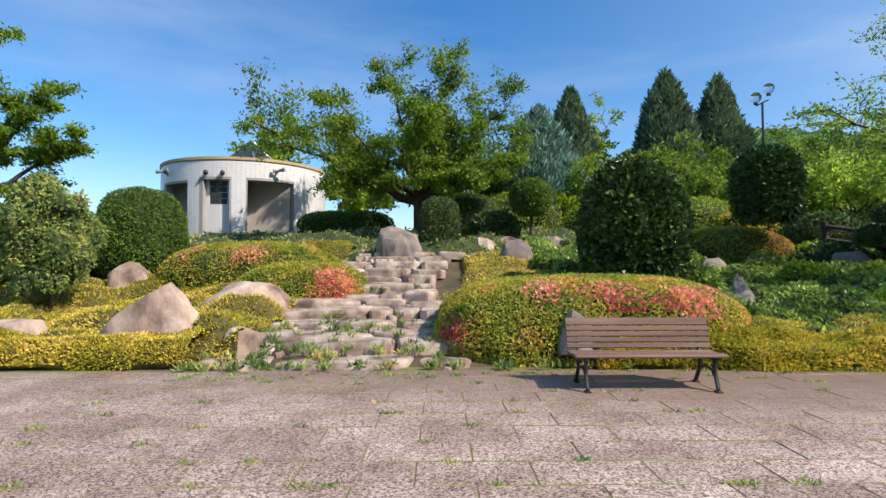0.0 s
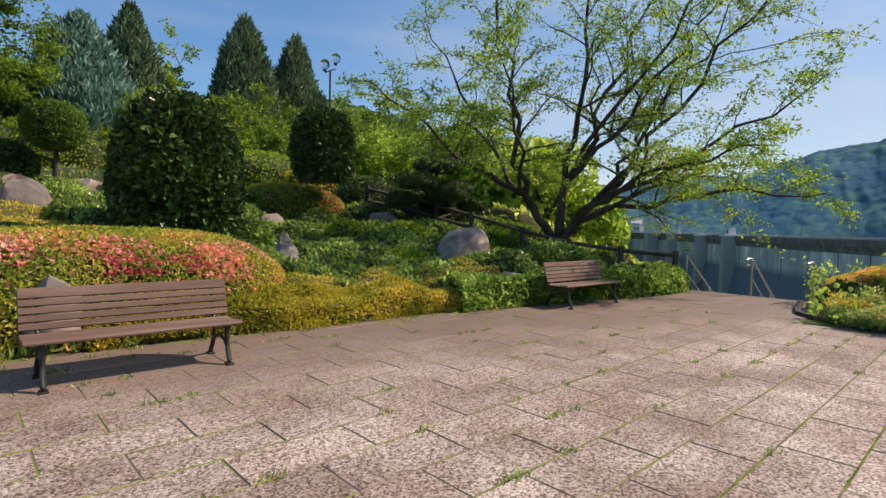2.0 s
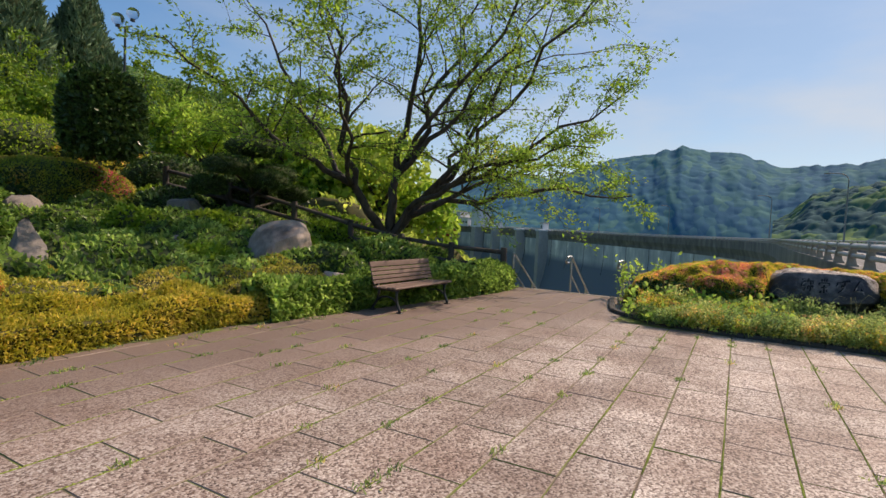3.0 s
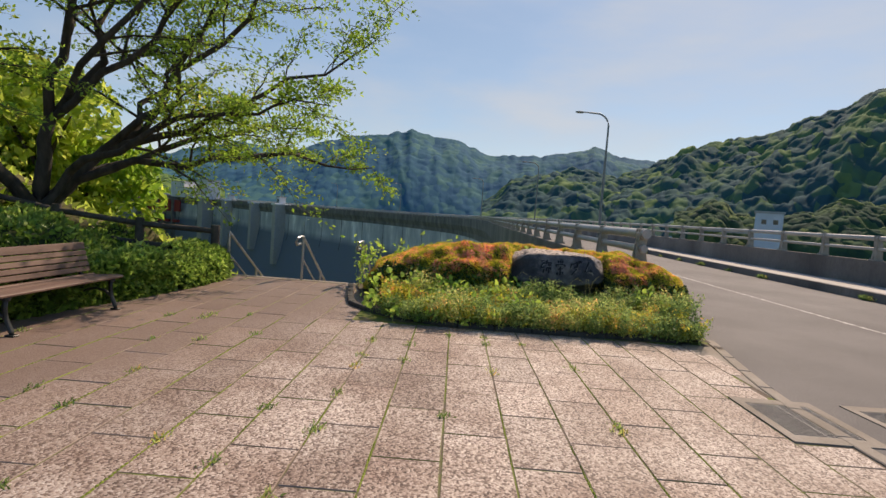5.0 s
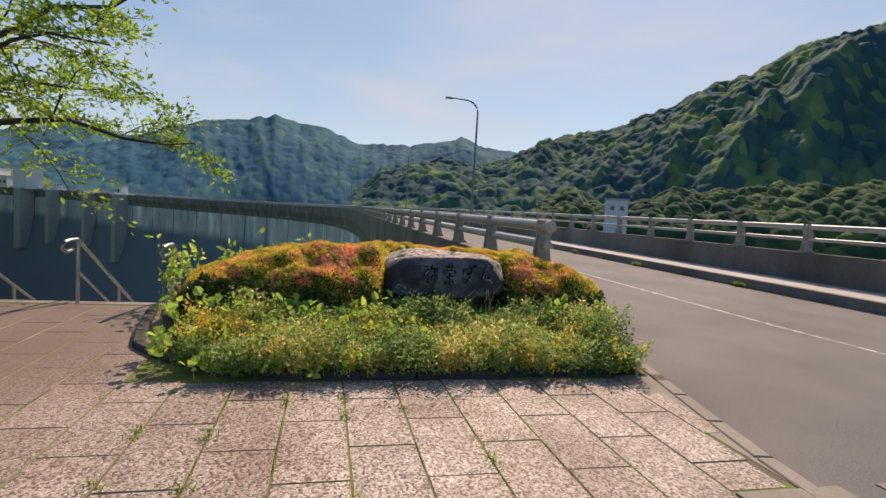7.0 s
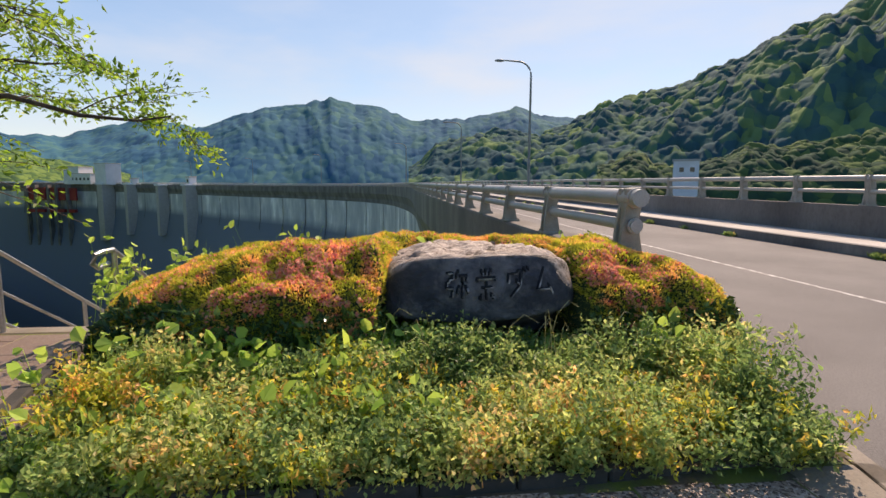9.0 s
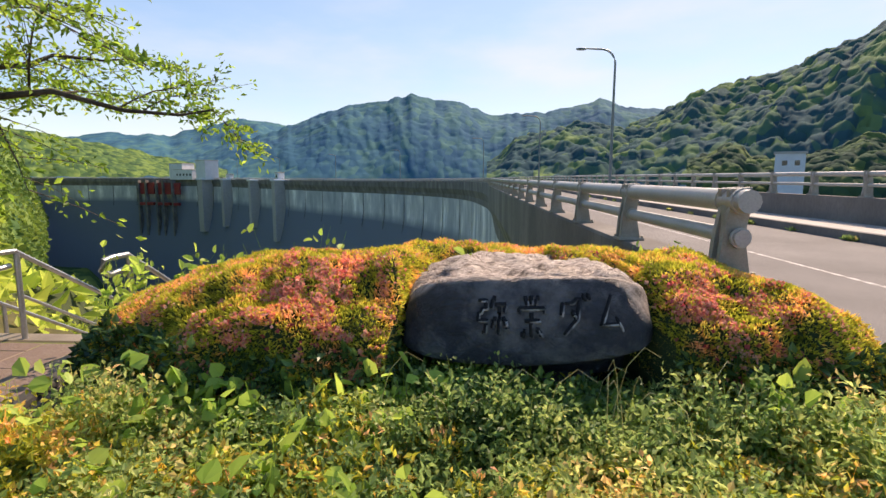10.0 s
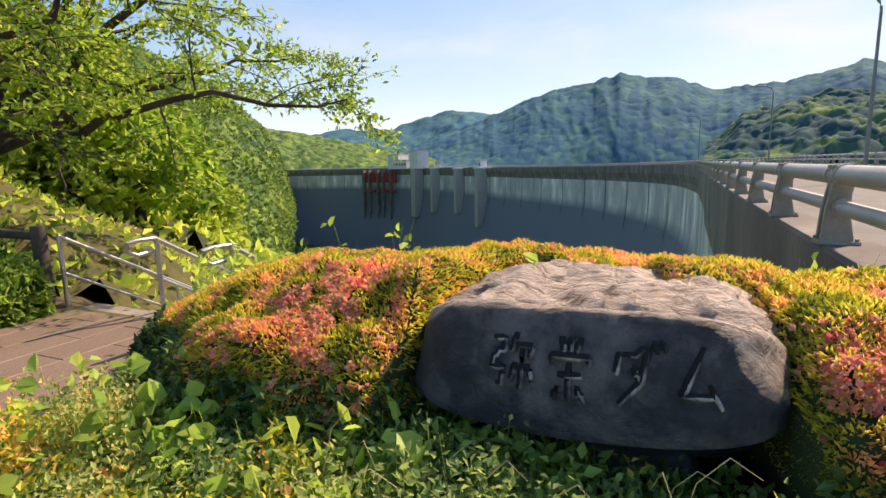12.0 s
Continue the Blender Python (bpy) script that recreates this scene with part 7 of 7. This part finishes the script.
cover("bank_bushes", lambda x, y: (y > 0.78 * (x - 10.6)) & (x > 26) & (y > 18), (26, 150, 18, 140), 1.5, 3.0, 6.0, 42000, 1.0, "woodland", "under", "thick yellow-green woods further down the valley bank", 0.6, seed=14, billow=2.5)

# ---- tiled round building ----
bx0, by0, bz0, br = -10.3, 27.4, 2.3, 3.95
hut = thing("round_building", "round white-tiled building with an ochre rim and glass pyramid roof", "building", (bx0, by0, bz0))
HB = 3.98
openings = [(-132.5, -109, 0.0, 3.0), (-97.5, -80.5, 0.0, 3.1), (-69.5, -38.5, 0.0, 3.1)]


def arc_wall(name, r, a0, a1, z0, z1, material, parent, thick=0.3, seg=3.0, label=""):
    n = max(2, int(abs(a1 - a0) / seg) + 1)
    v = []
    for i in range(n + 1):
        a = radians(a0 + (a1 - a0) * i / n)
        for rr_, z in ((r, z0), (r, z1), (r - thick, z1), (r - thick, z0)):
            v.append((rr_ * math.cos(a), rr_ * math.sin(a), z))
    f = []
    for i in range(n):
        for k in range(4):
            f.append((i * 4 + k, (i + 1) * 4 + k, (i + 1) * 4 + (k + 1) % 4, i * 4 + (k + 1) % 4))
    f += [(0, 1, 2, 3), (n * 4 + 3, n * 4 + 2, n * 4 + 1, n * 4)]
    return mesh(name, v, f, material, parent, label)


arc_wall("wall", br, -38.5, 227.5, 0, HB, "grout", hut)
arc_wall("wall", br, -109, -97.5, 0, HB, "grout", hut)
arc_wall("wall", br, -80.5, -69.5, 0, HB, "grout", hut)
for a0, a1, z0, z1 in openings:
    arc_wall("wall", br, a0, a1, z1, HB, "grout", hut)
arc_wall("roof_rim", br + 0.05, 0, 360, HB + 0.002, HB + 0.13, "coping", hut, 0.5)
bm = bmesh.new()
bmesh.ops.create_cone(bm, cap_ends=True, segments=48, radius1=br - 0.2, radius2=br - 0.2, depth=0.2, matrix=Matrix.Translation((0, 0, HB - 0.3)))
part("roof", bm, "walk", hut)
part("inner_wall", block(-2.9, 2.9, -2.4, -2.2, 0.02, HB - 0.45), "plaster", hut)
part("inner_wall", block(0.75, 0.85, -3.6, -2.41, 0.02, HB - 0.45), "plaster", hut)
part("inner_floor", block(-3.2, 3.2, -3.2, 3.0, 0.0, 0.015), "kerbs", hut)
for k, (za, ra_) in enumerate(((HB + 0.35, 1.6),)):
    for i in range(4):
        a, b = radians(45 + 90 * i - 20), radians(135 + 90 * i - 20)
        mesh("skylight_pane", [(ra_ * math.cos(a) + 0.2, ra_ * math.sin(a), za), (ra_ * math.cos(b) + 0.2, ra_ * math.sin(b), za), (0.2, 0, za + 1.45)], [(0, 1, 2)], "pane", hut)
        pipe("skylight_bar", [([(ra_ * math.cos(a) + 0.2, ra_ * math.sin(a), za), (0.2, 0, za + 1.47)], [0.035, 0.03]), ([(ra_ * math.cos(a) + 0.2, ra_ * math.sin(a), za), (ra_ * math.cos(b) + 0.2, ra_ * math.sin(b), za)], [0.04, 0.04])], "steel", hut, sides=6)
glazing = None
arc_wall("window_panel", br - 0.28, -98.5, -79.5, 0.0, 2.0, "white", hut, 0.08)
arc_wall("window_panel", br - 0.28, -98.5, -95.2, 2.0, 3.2, "white", hut, 0.08)
arc_wall("window_panel", br - 0.28, -82.6, -79.5, 2.0, 3.2, "white", hut, 0.08)
for i in range(6):
    for j in range(4):
        a = radians(-95.0 + 12.2 * (i + 0.5) / 6)
        ob = part("glass_block", box(bmesh.new(), (0.03, 0.125, 0.245), None, 0.012), "pane", hut) if glazing is None else new("glass_block", glazing)
        glazing = glazing or ob.data
        ob.parent = hut
        ob.matrix_basis = Matrix.Translation(((br - 0.32) * math.cos(a), (br - 0.32) * math.sin(a), 2.15 + j * 0.265)) @ Matrix.Rotation(a, 4, "Z")
arc_wall("window_frame", br - 0.34, -95.2, -82.6, 2.0, 3.2, "white", hut, 0.06)
for ang, z in ((-94.7, 3.38), (-84.3, 3.36)):
    v, q = blob(((br + 0.12) * math.cos(radians(ang)), (br + 0.12) * math.sin(radians(ang)), z), (0.11, 0.11, 0.11), 1, 0, nu=8, nv=12)
    mesh("wall_light", v, q, "iron", hut, smooth=True)
for ang in (-129, -51.5):
    ca, sa = math.cos(radians(ang)), math.sin(radians(ang))
    pipe("floodlight", [([(br * ca, br * sa, 3.45), ((br + 0.25) * ca, (br + 0.25) * sa, 3.57), ((br + 0.3) * ca - 0.25, (br + 0.3) * sa, 3.55)], [0.05, 0.05, 0.10]), ([((br + 0.25) * ca, (br + 0.25) * sa, 3.55), ((br + 0.3) * ca + 0.28, (br + 0.3) * sa, 3.63)], [0.05, 0.10])], "lamp", hut, sides=8)
# tile courses on the side that is seen
tv, tf = [], []
tile_w, tile_h = 0.195, 0.095
nz_ = int(HB / (tile_h + 0.008))
for i in range(int(math.radians(170) * br / (tile_w + 0.008))):
    a = math.degrees((i + 0.5) * (tile_w + 0.008) / br) - 150
    for j in range(nz_):
        z0 = 0.01 + j * (tile_h + 0.008)
        if any(o[0] - 1.5 < a < o[1] + 1.5 and z0 < o[3] + 0.02 for o in openings):
            continue
        da = math.degrees(tile_w / 2 / br)
        o_ = len(tv)
        for aa, z in ((a - da, z0), (a + da, z0), (a + da, z0 + tile_h), (a - da, z0 + tile_h)):
            tv.append(((br + 0.008) * math.cos(radians(aa)), (br + 0.008) * math.sin(radians(aa)), z))
        tf.append((o_, o_ + 1, o_ + 2, o_ + 3))
mesh("wall_tiles", tv, tf, "wtile", hut, "small white wall tiles", kind="stuff")

# ---- twin globe lamp ----
gl = thing("garden_lamp", "dark garden lamp post with two clear globes", "street lamp", (15.5, 25.7, float(ground_z(15.5, 25.7))))
gh = 10.0 - gl.location.z
pipe("pole", [([(0, 0, 0), (0, 0, gh - 0.6)], [0.07, 0.05])], "iron", gl, sides=8)
pipe("arm", [([(-0.3, 0, gh - 0.75), (0.3, 0, gh - 0.45)], [0.04, 0.04])], "iron", gl, sides=6)
glass = bpy.data.materials.new("clear_globe_glass")
glass.use_nodes = True
glass.node_tree.nodes["Principled BSDF"].inputs["Transmission Weight"].default_value = 1.0
glass.node_tree.nodes["Principled BSDF"].inputs["Roughness"].default_value = 0.05
glass.node_tree.nodes["Principled BSDF"].inputs["IOR"].default_value = 1.1
M["globe"] = glass
for x, z in ((-0.32, gh - 0.35), (0.32, gh + 0.1)):
    v, q = blob((x, 0, z), (0.26, 0.26, 0.26), 1, 0, nu=14, nv=20)
    mesh("globe", v, q, "globe", gl, smooth=True)
    pipe("globe_base", [([(x, 0, z - 0.34), (x, 0, z - 0.24)], [0.10, 0.10])], "iron", gl, sides=10)

# ---- pavers ----
P_X, P_Y, Y_A, X_A = 0.855, 0.4425, 1.60, -0.447
pav = thing("pavement_pavers", "pinkish exposed-aggregate concrete pavers laid in staggered rows with mossy joints", "paving", kind="structure")
prnd = random.Random(3)
shapes = {}
near_list, far_list = [], []
for i in range(-7, 15):
    y0 = Y_A + P_Y * i
    xoff = X_A + (P_X / 2 if i % 2 == 0 else 0)
    for j in range(-17, 18):
        x0 = xoff + j * P_X
        x1 = x0 + P_X
        if x1 < -13.8 or x0 > 14.3:
            continue
        xm = (x0 + x1) / 2
        lo_, hi_ = y0, y0 + P_Y
        lo_ = max(lo_, float(road_left(np.array(xm))) + 0.05 + 0.02)
        hi_ = min(hi_, float(edge(xm)) - 0.03)
        if xm > 12.6:
            hi_ = min(hi_, 6.3)
            x1 = min(x1, 14.32)
        if hi_ - lo_ < 0.12 or x1 - x0 < 0.12:
            continue
        if xm > 11.05 and hi_ < 3.5 and x1 > 11.3:
            if x0 > 11.0 or hi_ < -1.2:
                continue
            x1 = 11.12
        if lo_ < -0.62 and x1 > 8.0 and x0 < 9.04:
            if x0 < 7.9:
                x1 = 8.0
            elif x1 > 9.14:
                x0 = 9.04
            else:
                continue
            hi_ = min(hi_, 9)
        if x1 - x0 < 0.12:
            continue
        d = math.hypot(xm - 5.0, (y0 - 3.0) * 1.2)
        (near_list if -3.2 < xm < 11.3 and 0.2 < y0 < 6.0 else far_list).append((x0, x1, lo_, hi_))
near_list.sort(key=lambda c: math.hypot((c[0] - 5.0) * 0.6, c[2] - 3.0))
far_list += near_list[300:]
near_list = near_list[:300]


def paver_bm(bm, x0, x1, y0, y1, z, tilt=(0, 0)):
    g_ = 0.004
    w, h = x1 - x0 - 2 * g_, y1 - y0 - 2 * g_
    c = 0.005
    top = [(-w / 2 + c, -h / 2 + c), (w / 2 - c, -h / 2 + c), (w / 2 - c, h / 2 - c), (-w / 2 + c, h / 2 - c)]
    bot = [(-w / 2, -h / 2), (w / 2, -h / 2), (w / 2, h / 2), (-w / 2, h / 2)]
    cx_, cy_ = (x0 + x1) / 2, (y0 + y1) / 2
    f = lambda p, zz_: bm.verts.new((cx_ + p[0], cy_ + p[1], z + zz_ + tilt[0] * p[0] + tilt[1] * p[1]))
    a, b, d_ = [f(p, 0.0) for p in top], [f(p, -0.006) for p in bot], [f(p, -0.03) for p in bot]
    bm.faces.new(a)
    for k in range(4):
        n = (k + 1) % 4
        bm.faces.new((b[k], b[n], a[n], a[k])).material_index = 1
        bm.faces.new((d_[k], d_[n], b[n], b[k])).material_index = 1


for x0, x1, y0, y1 in near_list:
    key = (round(x1 - x0, 2), round(y1 - y0, 2))
    mt = pose((x0 + x1) / 2, (y0 + y1) / 2, prnd.uniform(-0.002, 0.002), prnd.uniform(-0.22, 0.22), prnd.uniform(-0.14, 0.14), prnd.uniform(-0.25, 0.25))
    if key not in shapes:
        bm = bmesh.new()
        paver_bm(bm, -(x1 - x0) / 2, (x1 - x0) / 2, -(y1 - y0) / 2, (y1 - y0) / 2, 0)
        ob = part("paver", bm, "paver", pav)
        ob.data.materials.append(M["paver_rim"])
        shapes[key] = ob.data
    else:
        ob = new("paver", shapes[key])
        ob.parent = pav
    ob.matrix_basis = mt
bm = bmesh.new()
for x0, x1, y0, y1 in far_list:
    paver_bm(bm, x0, x1, y0, y1, prnd.uniform(-0.002, 0.002), (prnd.uniform(-0.003, 0.003), prnd.uniform(-0.004, 0.004)))
part("outer_pavers", bm, "paver", pav, kind="stuff").data.materials.append(M["paver_rim"])

# ---- moss along the joints ----
mr = np.random.default_rng(88)
mv, mf = [], []
for i in range(-4, 13):
    yj = Y_A + P_Y * i
    xj = np.arange(-4.0, 11.0, 0.035)
    grown = vnoise(xj * 0.9, xj * 0 + i * 7.3, xj * 0, 90) + 0.6 * vnoise(xj * 5, xj * 0 + i, xj * 0, 91)
    for x, g in zip(xj, grown):
        if g < -0.15 or yj < -0.9 or yj > float(edge(x)) - 0.4:
            continue
        w, l = 0.007 + 0.010 * min(g + 0.15, 0.9) * mr.uniform(0.4, 1.3), 0.022 * mr.uniform(0.7, 1.3)
        o, y, h = len(mv), yj + mr.normal(0, 0.002), mr.uniform(0.003, 0.008)
        mv += [(x - l, y, -0.003), (x, y - w, -0.003), (x + l, y, -0.003), (x, y + w, -0.003), (x, y, h)]
        mf += [(o, o + 1, o + 4), (o + 1, o + 2, o + 4), (o + 2, o + 3, o + 4), (o + 3, o, o + 4)]
mesh("joint_moss", mv, mf, "moss", None, "bright green moss growing along the paving joints", kind="stuff", category="moss")
